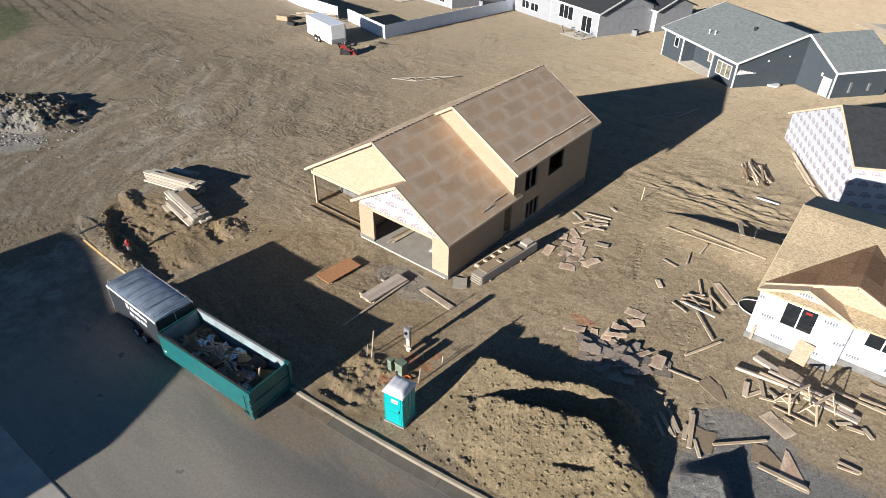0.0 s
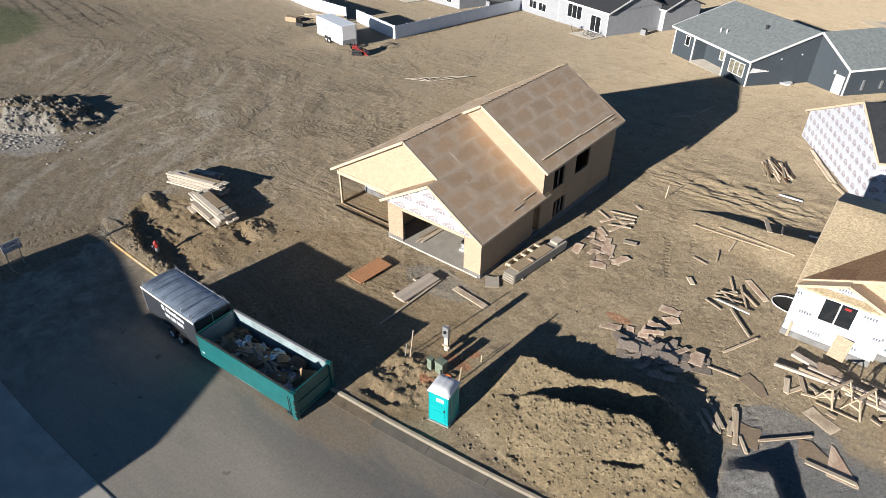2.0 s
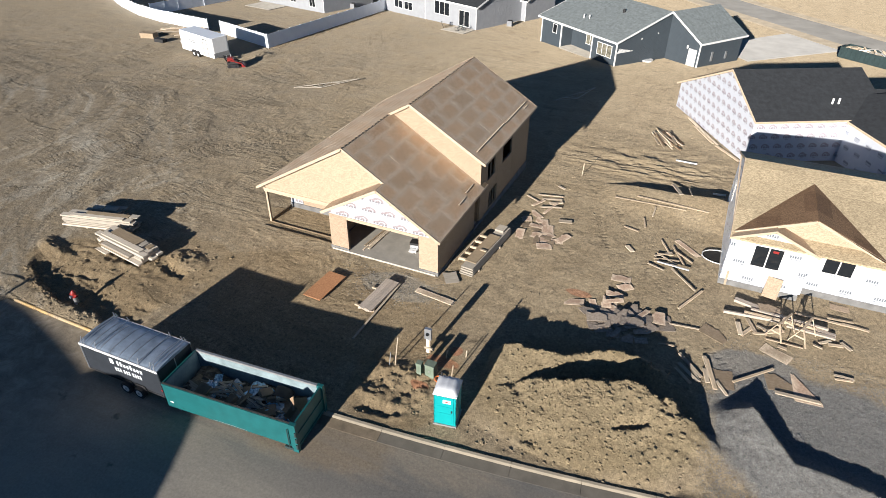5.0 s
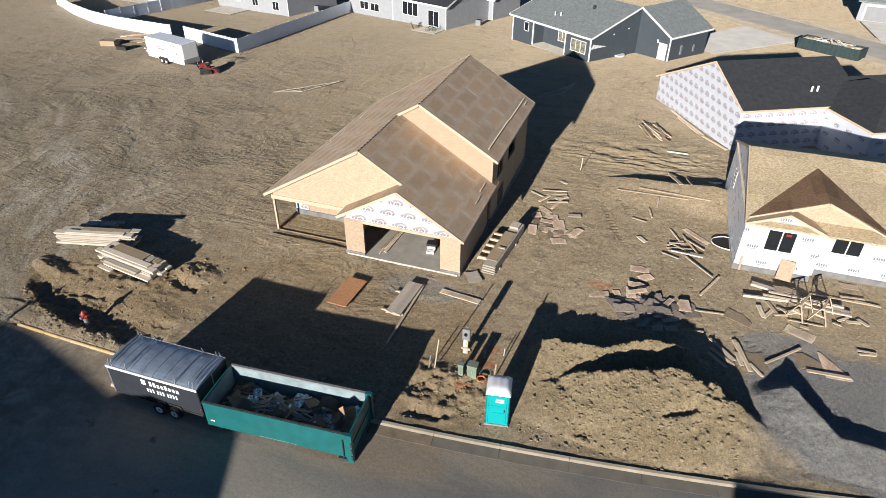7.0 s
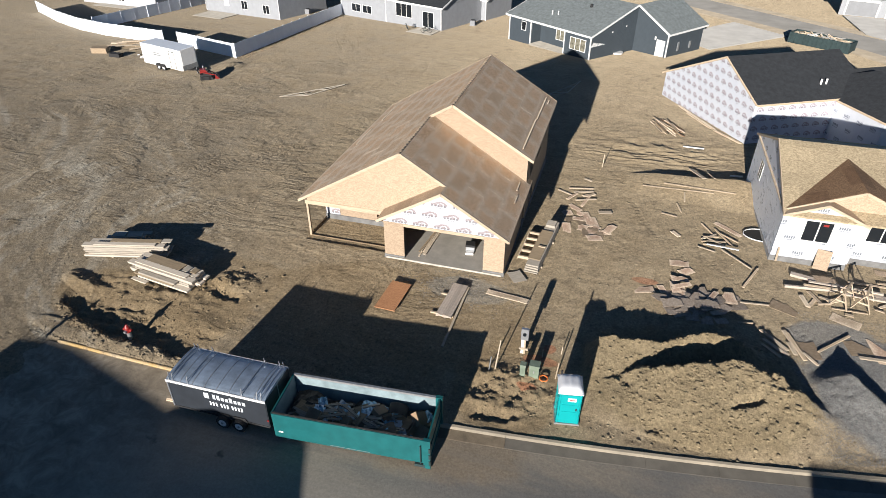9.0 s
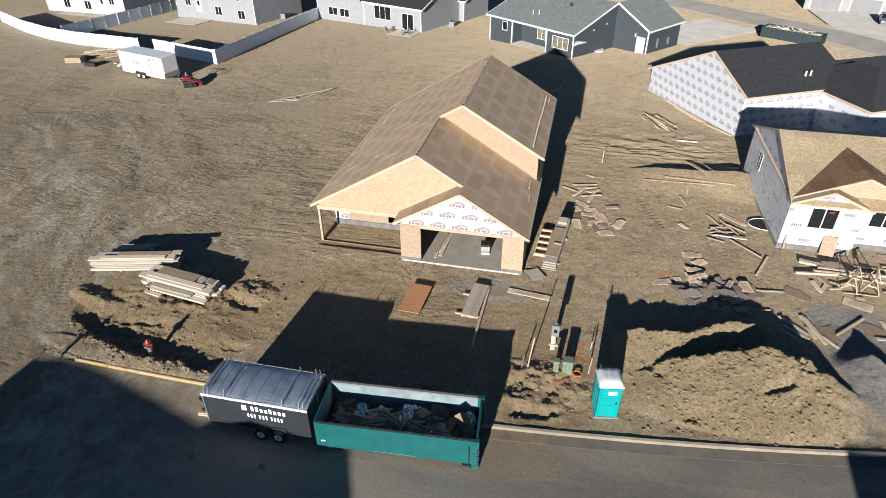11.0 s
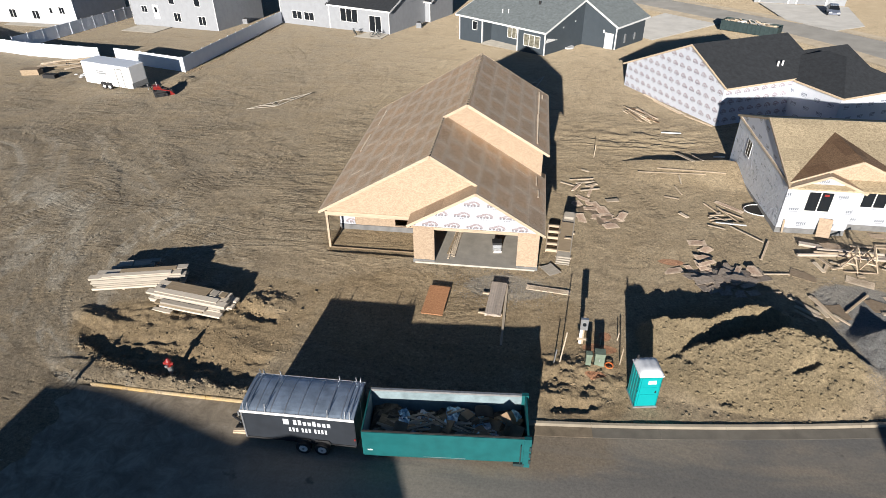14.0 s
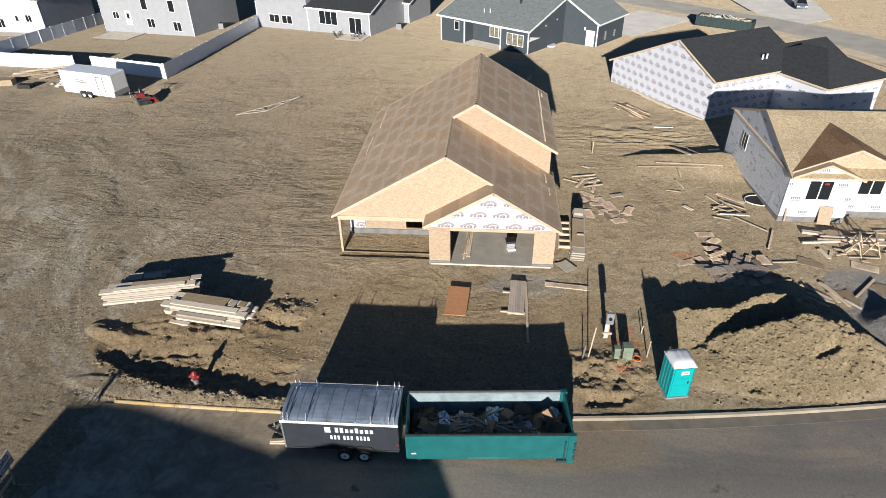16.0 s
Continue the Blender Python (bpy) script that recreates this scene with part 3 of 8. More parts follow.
def thing(name, label, category, m=None, group="", kind=""):
    ob = new(name)
    ob.empty_display_size = 0.3
    if m is not None:
        ob.matrix_world = m
    return tagged(ob, label, category, group, kind)


# ---- the lie of the land ----
def value_noise(x, y, seed):
    xi, yi = np.floor(x).astype(np.int64), np.floor(y).astype(np.int64)
    fx, fy = x - xi, y - yi
    fx, fy = fx * fx * (3 - 2 * fx), fy * fy * (3 - 2 * fy)

    def h(i, j):
        n = (i * 374761393 + j * 668265263 + seed * 974634221) & 0x7FFFFFFF
        n = ((n ^ (n >> 13)) * 1274126177) & 0x7FFFFFFF
        return ((n ^ (n >> 16)) & 0xFFFF) / 65535.0

    return (h(xi, yi) * (1 - fx) + h(xi + 1, yi) * fx) * (1 - fy) + (h(xi, yi + 1) * (1 - fx) + h(xi + 1, yi + 1) * fx) * fy - 0.5


def fractal(x, y, scale, octaves, seed, gain=0.5):
    out, amp = 0, 1.0
    for o in range(octaves):
        out = out + amp * value_noise(x / scale + 13.7 * o, y / scale - 7.3 * o, seed + o)
        scale, amp = scale * 0.5, amp * gain
    return out


def step(a, b, v):
    s = np.clip((v - a) / (b - a), 0, 1)
    return s * s * (3 - 2 * s)


def kerb_y(x):
    """The back of the kerb on the building side."""
    return -12.35 + 0.0016 * (np.maximum(x, -40) + 6.5) ** 2 * np.where(x > -6.5, 1.9, 0.9)


def hump(x, y, cx, cy, rx, ry, h, turn=0.0, power=1.0):
    c, s = math.cos(turn), math.sin(turn)
    u, v = ((x - cx) * c + (y - cy) * s) / rx, ((y - cy) * c - (x - cx) * s) / ry
    return h * np.clip(1 - (u * u + v * v), 0, 1) ** power


def scarp(x, y, pts, depth, reach, jag, back=0.3):
    """A broken edge along pts, from west to east: the ground drops just north of it and climbs again over reach metres."""
    px, py = [p[0] for p in pts], [p[1] for p in pts]
    d = y - np.interp(x, px, py) - jag
    ends = step(px[0], px[0] + 0.5, x) * (1 - step(px[-1] - 0.5, px[-1], x))
    return depth * ends * step(0, 0.16, d) * (1 - step(back, reach, d))


def land(x, y, detail=True):
    """Height of the ground; it falls away to the back of the lots."""
    x, y = np.asarray(x, float), np.asarray(y, float)
    yy = np.clip(y - 3, 0, 400)
    z = -0.15 - 0.046 * yy * yy / (yy + 4) + 0.011 * np.clip(x - 8, -120, 120) * step(4, 30, y)
    rough = fractal(x, y, 1.6, 5, 7, 0.62)
    n1 = fractal(x, y, 0.9, 4, 21, 0.65)
    # spoil heap by the portable toilet: a broad main mass, a gully, and a lower back ridge
    wob = fractal(x, y * 0.4, 2.2, 3, 33, 0.6)
    yc = np.interp(x, [13, 14, 15, 17, 19, 21.1, 22.6], [-7.3, -6.8, -6.3, -5.6, -5.1, -5.85, -6.6]) + 0.55 * wob + 0.35 * n1
    hc = np.interp(x, [11.4, 12.4, 14, 15, 17, 19, 21.1, 22.5, 23.1], [0, 0.2, 0.6, 0.95, 1.42, 1.58, 1.2, 0.4, 0])
    foot = -10.2 + 0.03 * (x - 17) ** 2
    main = hc * np.clip((y - foot) / (yc - foot), 0, 1) ** 0.8 * np.clip(1 - (y - yc) / 0.9, 0, 1) ** 1.1
    yb = np.interp(x, [12, 15.3, 16, 19, 20.5], [-5.05, -4.45, -3.95, -2.95, -2.7]) + 0.3 * wob + 0.3 * n1
    hb = np.interp(x, [11.7, 12.4, 15.3, 16, 17.5, 19, 20.4], [0, 0.85, 0.9, 0.98, 1.06, 0.95, 0])
    wide = np.interp(x, [12, 14, 15, 16, 19], [3.6, 2.6, 1.7, 1.5, 1.3])
    back = hb * np.clip((y - yb + wide) / wide, 0, 1) ** 0.9 * np.clip(1 - (y - yb) / 0.85, 0, 1) ** 1.1
    heap = np.maximum(main, back)
    z = z + heap * (1 + 0.16 * rough) + step(0.02, 0.5, heap) * (n1 * 0.09 + fractal(x, y, 0.45, 3, 77, 0.65) * 0.045)
    jag = 0.35 * fractal(x, y * 0.3, 0.9, 3, 141, 0.6)
    for pts, depth in (([(18.3, -8.1), (19.2, -7.75), (20.3, -7.3)], 0.22), ([(16.6, -6.3), (18.2, -6.2)], 0.14), ([(14.6, -9.6), (15.8, -9.75)], 0.14), ([(19.6, -8.6), (20.6, -8.4)], 0.12), ([(13.4, -7.7), (14.4, -7.6)], 0.12), ([(20.9, -6.2), (21.8, -6.1)], 0.3)):
        z = z - scarp(x, y, pts, depth, 0.9, jag * 1.8)
    # gravel heap: a curved crest with a long slope to the street
    gy = np.interp(x, [22.6, 23.5, 24.3, 25, 26, 27.5, 30], [-4.6, -4.2, -4.05, -5.1, -6.4, -6.4, -6.8])
    gh = np.interp(x, [22.4, 23, 24.3, 25, 26, 28, 34, 40], [0, 0.32, 0.78, 0.68, 0.5, 0.45, 0.4, 0])
    grav = gh * np.clip((y + 8.3) / (gy + 8.3), 0, 1) ** 0.9 * np.clip(1 - (y - gy) / 1.1, 0, 1) ** 1.2
    z = z + grav * (1 + 0.16 * rough) + step(0.02, 0.3, grav) * n1 * 0.08
    # scraped pit and berm by the hydrant
    jag = 0.5 * fractal(x, y * 0.3, 1.1, 4, 145, 0.62)
    rim = [(-18.6, -8.5), (-17.5, -9.6), (-16.1, -10.4), (-15.0, -10.9), (-13.0, -11.5), (-11.0, -11.45), (-9.0, -11.65), (-6.6, -11.6)]
    deep = np.interp(x, [-18.2, -17.4, -16, -13, -11, -9, -6.6], [0.0, 0.2, 0.34, 0.36, 0.26, 0.2, 0.17])
    pit = scarp(x, y, rim, deep, np.interp(x, [-19, -16, -12, -8], [2.2, 3.4, 4.2, 2.6]), jag * 0.7, 0.9)
    bank = hump(x, y, -12.0, -11.6, 6.5, 0.8, 0.16, -0.08, 0.7)
    berm = hump(x, y, -8.9, -5.1, 1.7, 0.9, 0.25, -0.1, 0.8) + hump(x, y, -18.0, -7.6, 1.6, 0.7, 0.2, -0.3, 0.8)
    turned = step(0.05, 0.4, pit + berm + bank) + 0.7 * hump(x, y, -13.5, -7.2, 5.5, 1.6, 1.0)
    z = z - pit + bank + berm * (1 + 0.7 * rough) + turned * (n1 * 0.18 + fractal(x, y, 0.45, 3, 79, 0.65) * 0.15 + fractal(x * 0.22, y, 0.55, 3, 83, 0.6) * 0.21)
    for pts, depth in (([(-16.9, -7.4), (-15.6, -7.5)], 0.09), ([(-10.2, -6.5), (-7.6, -6.7)], 0.14), ([(-15.0, -9.2), (-12.0, -9.0)], 0.10), ([(-8.6, -9.8), (-6.8, -9.7)], 0.08)):
        z = z - scarp(x, y, pts, depth, 0.8, jag)
    # verge between kerb and house: trampled clods round the service posts
    v = hump(x, y, 8.2, -9.0, 3.2, 2.3, 1.0)
    z = z + v * (n1 * 0.24 + 0.08)
    for pts, depth in (([(6.9, -11.0), (9.5, -10.9)], 0.15), ([(6.4, -9.8), (7.9, -9.9)], 0.14), ([(8.4, -9.6), (9.3, -9.5)], 0.14), ([(6.7, -8.3), (7.6, -8.3)], 0.14)):
        z = z - scarp(x, y, pts, depth, 0.8, jag * 1.3)
    # a cut step in the ground and wheel ruts on the open side lot
    lip = 17.15 + 0.25 * fractal(x, y * 0, 1.2, 3, 66, 0.6) - 0.06 * (x - 18)
    t = np.interp(x, [13.0, 15.2, 18, 21.5, 23], [0, 0.7, 1.0, 1.5, 1.4]) * step(12.5, 17, y) * (1 - step(lip, lip + 0.35, y))
    z = z + t * 0.50
    z = z + hump(x, y, 15.8, 23.5, 9, 4.5, 1.0) * fractal(x * 0.35, y, 0.6, 4, 91, 0.65) * 0.22
    # heap of broken earth on the open lot
    rock = hump(x, y, -41.0, -5.6, 7.0, 4.2, 0.95, 0.3, 0.8)
    z = z + rock * (1 + 1.0 * rough) + step(0.05, 0.4, rock) * n1 * 0.5
    z = z + hump(x, y, -36.2, 36.4, 1.9, 1.0, 0.6, 0.2, 0.8) * (1 + rough)
    if detail:
        calm = step(55, 30, np.abs(x)) * step(60, 35, y)
        ridged = hump(x, y, -10.0, 9.5, 3.5, 9.0, 1.0) + hump(x, y, 14.0, 21.0, 8.0, 8.0, 0.7)
        z = z + (rough * 0.022 + fractal(x, y, 0.4, 4, 55, 0.65) * 0.018 + fractal(x * 0.3, y, 0.8, 3, 59, 0.6) * 0.06 * ridged) * np.maximum(calm, 0.25)
    # under the street the sheet dips below the asphalt; under the house it lies below the slab
    k = kerb_y(x)
    west = step(-12.5, -17.0, x + 3.0 * fractal(x, y, 4.0, 3, 63, 0.6))
    road = np.where(y < k, -0.42, np.minimum(z, np.where(y < k + 1.2, -0.13 + (y - k) * 0.4, 9)))
    z = road + (np.minimum(z, -0.10) * np.where(y < k + 1.2, 1, 0) + z * np.where(y < k + 1.2, 0, 1) - road) * west
    house = step(0, 0.3, x + 7.3) * step(0, 0.3, 6.6 - x) * step(0, 0.3, y - 0.4) * step(0, 0.3, 18.2 - y)
    return np.where(house > 0.5, np.minimum(z, -0.22), z)


def at(x, y):
    return float(land(np.array([x]), np.array([y]), True)[0])


# ---- ground, street, kerbs ----
def axis_lines(lo, hi, fine, far, more=0.0):
    mid = list(np.arange(lo - more, lo - 1e-6, 0.2)) + list(np.arange(lo, hi + 1e-6, fine))
    out, s, v = [], fine, hi
    while v < far:
        s *= 1.09
        v += s
        out.append(v)
    left, s, v = [], fine, lo - more
    while v > -far:
        s *= 1.09
        v -= s
        left.append(v)
    return np.array(left[::-1] + mid + out)


def make_ground():
    xs, ys = axis_lines(-22, 31, 0.09, 2500, 24.0), axis_lines(-13, 22, 0.09, 2500)
    X, Y = np.meshgrid(xs, ys)
    Z = land(X, Y)
    nx, ny = len(xs), len(ys)
    me = bpy.data.meshes.new("ground")
    i = np.arange(nx * ny).reshape(ny, nx)
    quads = np.stack([i[:-1, :-1], i[:-1, 1:], i[1:, 1:], i[1:, :-1]], -1).reshape(-1, 4)
    me.vertices.add(nx * ny)
    me.vertices.foreach_set("co", np.stack([X, Y, Z], -1).ravel())
    me.loops.add(quads.size)
    me.loops.foreach_set("vertex_index", quads.ravel())
    me.polygons.add(len(quads))
    me.polygons.foreach_set("loop_start", np.arange(0, quads.size, 4))
    me.update(calc_edges=True)
    me.polygons.foreach_set("use_smooth", [True] * len(quads))
    me.materials.append(DIRT)
    return tagged(new("ground", me), "bare tan building-site dirt with wheel tracks, heaps and clods", "ground", kind="structure")


make_ground()


def strip(name, xs, offs, mat, label, category, close=True):
    """A band that follows the kerb line: offs are (distance from the kerb's back towards the street, height)."""
    V, F = [], []
    for x in xs:
        sl = (kerb_y(x + 0.1) - kerb_y(x - 0.1)) / 0.2
        n = math.hypot(1, sl)
        for d, z in offs:
            V.append((x + d * sl / n, float(kerb_y(x)) - d / n, z))
    m = len(offs)
    for i in range(len(xs) - 1):
        for j in range(m - 1):
            F.append((i * m + j, i * m + j + 1, (i + 1) * m + j + 1, (i + 1) * m + j))
        F.append((i * m + m - 1, i * m, (i + 1) * m, (i + 1) * m + m - 1))
    F += [tuple(range(m)), tuple(range((len(xs) - 1) * m, len(xs) * m))[::-1]]
    a = Acc()
    a.add(V, F)
    return a, label, category


def make_street():
    xs = list(np.arange(-30, 60.1, 1.0))
    a, l, c = strip("road", xs, [(0.15, -0.257), (9.75, -0.24), (9.75, -0.40), (0.15, -0.40)], ASPHALT, "", "")
    tagged(a.obj("road", ASPHALT), "grey asphalt street smeared with dried mud", "road", kind="structure")
    prof = [(0.0, -0.30), (0.0, -0.10), (0.14, -0.10), (0.20, -0.20), (0.22, -0.32)]
    kerb = thing("kerb", "pale concrete kerb and gutter along the street", "kerb", kind="structure")
    x = 5.9
    while x < 40:
        a, l, c = strip("kerb", list(np.linspace(x, x + 2.985, 5)), prof, KERB, "", "")
        a.obj("kerb_section", KERB, kerb)
        a, l, c = strip("gutter", list(np.linspace(x, x + 2.985, 5)), [(0.205, -0.32), (0.205, -0.205), (0.74, -0.243), (0.74, -0.32)], GUTTER, "", "")
        a.obj("gutter_section", GUTTER_MUD if x < 8 else GUTTER, kerb)
        x += 3.0
    mud = thing("kerb", "mud-stained yellowish kerb beside the scraped pit", "kerb", kind="structure")
    x = -15.2
    while x < 5.6:
        a, l, c = strip("kerb", list(np.linspace(x, x + 2.985, 5)), [(-0.03, -0.30), (-0.02, -0.15), (0.02, -0.125), (0.07, -0.125), (0.12, -0.16), (0.14, -0.3)], KERB_MUD, "", "")
        a.obj("kerb_section", KERB_MUD, mud)
        x += 3.0
    far = thing("kerb", "concrete kerb and gutter on the far side of the street", "kerb", kind="structure")
    x = -30.0
    while x < 40:
        a, l, c = strip("kerb", list(np.linspace(x, x + 2.985, 4)), [(9.75, -0.4), (9.75, -0.215), (9.8, -0.205), (10.4, -0.19), (10.4, -0.4)], CONCRETE, "", "")
        a.obj("kerb_section", PAVING, far)
        x += 3.0
    a, l, c = strip("pavement", list(np.arange(-30, 40.1, 2.0)), [(10.405, -0.4), (10.405, -0.19), (12.6, -0.15), (12.6, -0.4)], CONCRETE, "", "")
    tagged(a.obj("pavement", PAVING), "smooth grey concrete pavement beside the street", "pavement", kind="structure")


make_street()


# ---- houses across the street, seen only by the shade they cast ----
def shade_house(outline, y0, label):
    t = thing("house", label, "house")
    Acc().prism([(x, y0, z) for x, z in outline], (0, -9, 0)).obj("wall", PALE_SIDING, t)


shade_house([(-19.55, -0.3), (-0.1, -0.3), (0.0, 3.15), (0.65, 4.27), (-0.28, 4.81), (-1.6, 5.47), (-6.1, 6.3), (-8.7, 5.44), (-12.6, 5.75), (-16.2, 6.0), (-19.55, 6.07)], -37, "plain gabled house across the street, behind the camera")
shade_house([(19.1, -0.3), (36, -0.3), (36, 6.85), (19.1, 6.85)], -37, "plain tall house across the street, behind the camera")


# ---- the house under construction ----
def roof_sheets(parent, mat, rows_of, fixed_y, sl, eave, ridge, lift=0.0, length=2.44, width=1.22, seed=1, a_range=None, name="roof_panel"):
    """Lays 2.44 x 1.22 m boards on a slope that climbs along x from eave (x, z) to ridge (x, z). a_range(x) gives the y limits."""
    rs = random.Random(seed)
    (xe, ze), (xr, zr) = eave, ridge
    run = math.hypot(xr - xe, zr - ze)
    up = Vector((xr - xe, 0, zr - ze)) / run
    nrm = Vector((0, 1, 0)).cross(up) if xr < xe else up.cross(Vector((0, 1, 0)))
    if nrm.z < 0:
        nrm = -nrm
    b, k = 0.0, 0
    cuts = rows_of
    while b < run - 1e-3:
        b1 = min(b + width, run)
        xm = xe + (xr - xe) * ((b + b1) / 2 / run)
        for c in cuts:
            bc = abs((c - xe) / (xr - xe)) * run
            if b + 0.05 < bc < b1 - 0.05:
                b1 = bc
        xm = xe + (xr - xe) * ((b + b1) / 2 / run)
        y0, y1 = a_range(xm)
        y = y0 - (length / 2 if k % 2 else 0)
        while y < y1 - 0.02:
            p0, p1 = max(y, y0) + 0.003, min(y + length, y1) - 0.003
            if p1 - p0 > 0.05:
                o = Vector((xe, 0, ze)) + up * (b + 0.003)
                t = 0.013 + rs.uniform(0, 0.004)
                q = [o + Vector((0, p0, 0)), o + Vector((0, p1, 0)), o + up * (b1 - b - 0.006) + Vector((0, p1, 0)), o + up * (b1 - b - 0.006) + Vector((0, p0, 0))]
                a = Acc()
                a.add([p + nrm * lift for p in q] + [p + nrm * (lift + t) for p in q],
                      [(0, 1, 2, 3), (7, 6, 5, 4), (4, 5, 1, 0), (5, 6, 2, 1), (6, 7, 3, 2), (7, 4, 0, 3)])
                a.obj(name, mat, parent)
            y += length
        b, k = b1, k + 1


def holed(parent, name, mat, axis, c0, c1, lo, hi, z0, z1, holes):
    """A wall slab with rectangular holes (lo, hi, z0, z1)."""
    cuts = sorted({lo, hi, *[h[0] for h in holes], *[h[1] for h in holes]})
    for p, q in zip(cuts[:-1], cuts[1:]):
        spans, z = [], z0
        for h in sorted((h for h in holes if h[0] <= p and h[1] >= q), key=lambda h: h[2]):
            spans.append((z, h[2]))
            z = h[3]
        spans.append((z, z1))
        for s, e in spans:
            if e - s > 0.01:
                (Acc().box(c0, c1, p, q, s, e) if axis == "x" else Acc().box(p, q, c0, c1, s, e)).obj(name, mat, parent)


def LZ(x):
    return 2.77 + 0.588 * (x + 7.33)


def R1(x):
    return 6.90 - 0.614 * (x + 0.3)


def R2(x):
    return 7.81 - 0.59 * (x - 1.243)


def GL(x):
    return 5.18 - 0.59 * (2.505 - x)


def framed_house():
    h = thing("house", "unfinished wood-framed house sheathed in bare strand board", "house")
    # foundation and slab
    for b in ((-1.34, 0.0, -0.03, 0.18, -0.5, 0.10), (5.05, 6.37, -0.03, 0.18, -0.5, 0.10), (6.2, 6.37, 0.18, 17.6, -1.2, 0.0), (-7.05, -1.3, 3.42, 3.6, -0.4, 0.14), (-1.34, -1.2, 0.18, 3.6, -0.5, 0.1), (-7.05, 6.37, 17.42, 17.6, -1.2, 0.0), (-7.05, -6.9, 3.6, 17.42, -1.2, 0.0)):
        Acc().box(*b).obj("footing", FOUNDATION, h, "dark grey concrete footing")
    Acc().box(-1.2, 6.2, -0.10, 6.8, -0.3, -0.03).obj("garage_slab", PAVING, h, "dusty concrete garage floor")
    # garage front with its opening
    for x0, x1 in ((-1.3, 0.0), (5.05, 6.33)):
        Acc().box(x0, x1, 0.0, 0.14, 0.10, 2.50).obj("garage_pier", OSB, h, "board-clad pier beside the garage opening")
    Acc().box(0.004, 5.046, -0.02, 0.12, 2.30, 2.50).obj("header_beam", PINE_FRESH, h, "pale laminated header beam")
    g = Acc()
    g.prism([(-1.3, 0.02, 2.50), (6.33, 0.02, 2.50), (6.33, 0.02, R1(6.33) - 0.1), (2.505, 0.02, 5.02), (-1.3, 0.02, GL(-1.3) - 0.1)], (0, 0.12, 0))
    g.obj("garage_gable", WRAP_G, h, "white printed house wrap on the garage gable")
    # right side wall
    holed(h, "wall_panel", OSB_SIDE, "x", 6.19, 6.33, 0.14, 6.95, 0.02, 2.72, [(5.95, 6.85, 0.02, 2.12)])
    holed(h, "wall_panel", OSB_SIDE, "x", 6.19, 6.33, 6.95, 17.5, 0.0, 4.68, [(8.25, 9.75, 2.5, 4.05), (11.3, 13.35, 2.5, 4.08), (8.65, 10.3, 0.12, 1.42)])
    for y in (8.27, 9.0, 9.73, 11.32, 13.33):
        Acc().box(6.22, 6.3, y - 0.02, y + 0.02, 2.5, 4.05).obj("stud", PINE, h)
    for y in (8.67, 9.2, 9.75, 10.28):
        Acc().box(6.2, 6.28, y - 0.02, y + 0.02, 0.12, 1.42).obj("stud", PINE, h)
    # porch gable, porch beam, post and back wall
    pg = Acc()
    pg.prism([(-6.95, 0.98, 2.55), (-1.0, 0.98, 2.55), (2.9, 0.98, 4.7), (-0.3, 0.98, LZ(-0.3) - 0.12), (-6.95, 0.98, LZ(-6.95) - 0.12)], (0, 0.12, 0))
    pg.obj("porch_gable", OSB, h, "fresh strand board gable over the porch")
    Acc().box(-7.1, -1.0, 0.94, 1.12, 2.28, 2.56).obj("porch_beam", PINE_FRESH, h)
    Acc().box(-7.11, -6.97, 1.06, 1.20, -0.2, 2.28).obj("porch_post", PINE_FRESH, h)
    Acc().box(-7.0, -1.34, 1.06, 1.09, -0.24, -0.15).obj("form_board", DARK_WOOD, h)
    Acc().box(-7.02, -6.98, 1.1, 3.42, -0.24, -0.05).obj("form_board", DARK_WOOD, h)
    holed(h, "porch_wall_panel", OSB, "y", 3.5, 3.64, -7.0, -1.3, 0.14, 2.6, [(-3.2, -2.1, 0.2, 1.4)])
    Acc().box(-7.0, -5.95, 3.47, 3.498, 0.16, 0.95).obj("wrap_offcut", WRAP_G, h, "printed wrap around the porch corner")
    c = Acc()
    c.box(-1.3, -1.18, 0.14, 3.6, 0.1, 2.7)
    c.obj("garage_side", OSB, h)
    # rear and left walls
    bk = Acc()
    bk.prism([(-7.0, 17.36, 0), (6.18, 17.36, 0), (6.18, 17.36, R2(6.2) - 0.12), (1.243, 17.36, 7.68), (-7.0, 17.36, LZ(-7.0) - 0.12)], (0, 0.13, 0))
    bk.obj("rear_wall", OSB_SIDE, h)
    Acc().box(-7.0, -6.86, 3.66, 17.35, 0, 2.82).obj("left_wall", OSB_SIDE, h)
    Acc().box(-1.2, 6.2, 6.8, 6.9, -0.1, 2.7).obj("inner_wall", DARK_WOOD, h)
    fl = Acc().box(-6.9, 6.2, 6.9, 17.4, -0.25, -0.05)
    fl.obj("floor_deck", OSB_SIDE, h)
    # the wall that rises above the front roof
    cl = Acc()
    cl.prism([(-0.25, 6.9, 6.55), (6.33, 6.9, 2.3), (6.33, 6.9, R2(6.33) - 0.13), (1.243, 6.9, 7.66), (-0.25, 6.9, LZ(-0.25) - 0.13)], (0, 0.12, 0))
    cl.obj("upper_wall", OSB, h, "pale strand board wall between the two roofs")
    # roof framing and boards
    roof = Acc()
    th = 0.10
    for pts in ([(-7.33, 0.56), (-0.3, 0.56), (-0.3, 17.93), (-7.33, 17.93)], [(-0.3, 6.56), (1.243, 6.56), (1.243, 17.93), (-0.3, 17.93)]):
        roof.prism([(x, y, LZ(x) - th) for x, y in pts], (0, 0, th - 0.004))
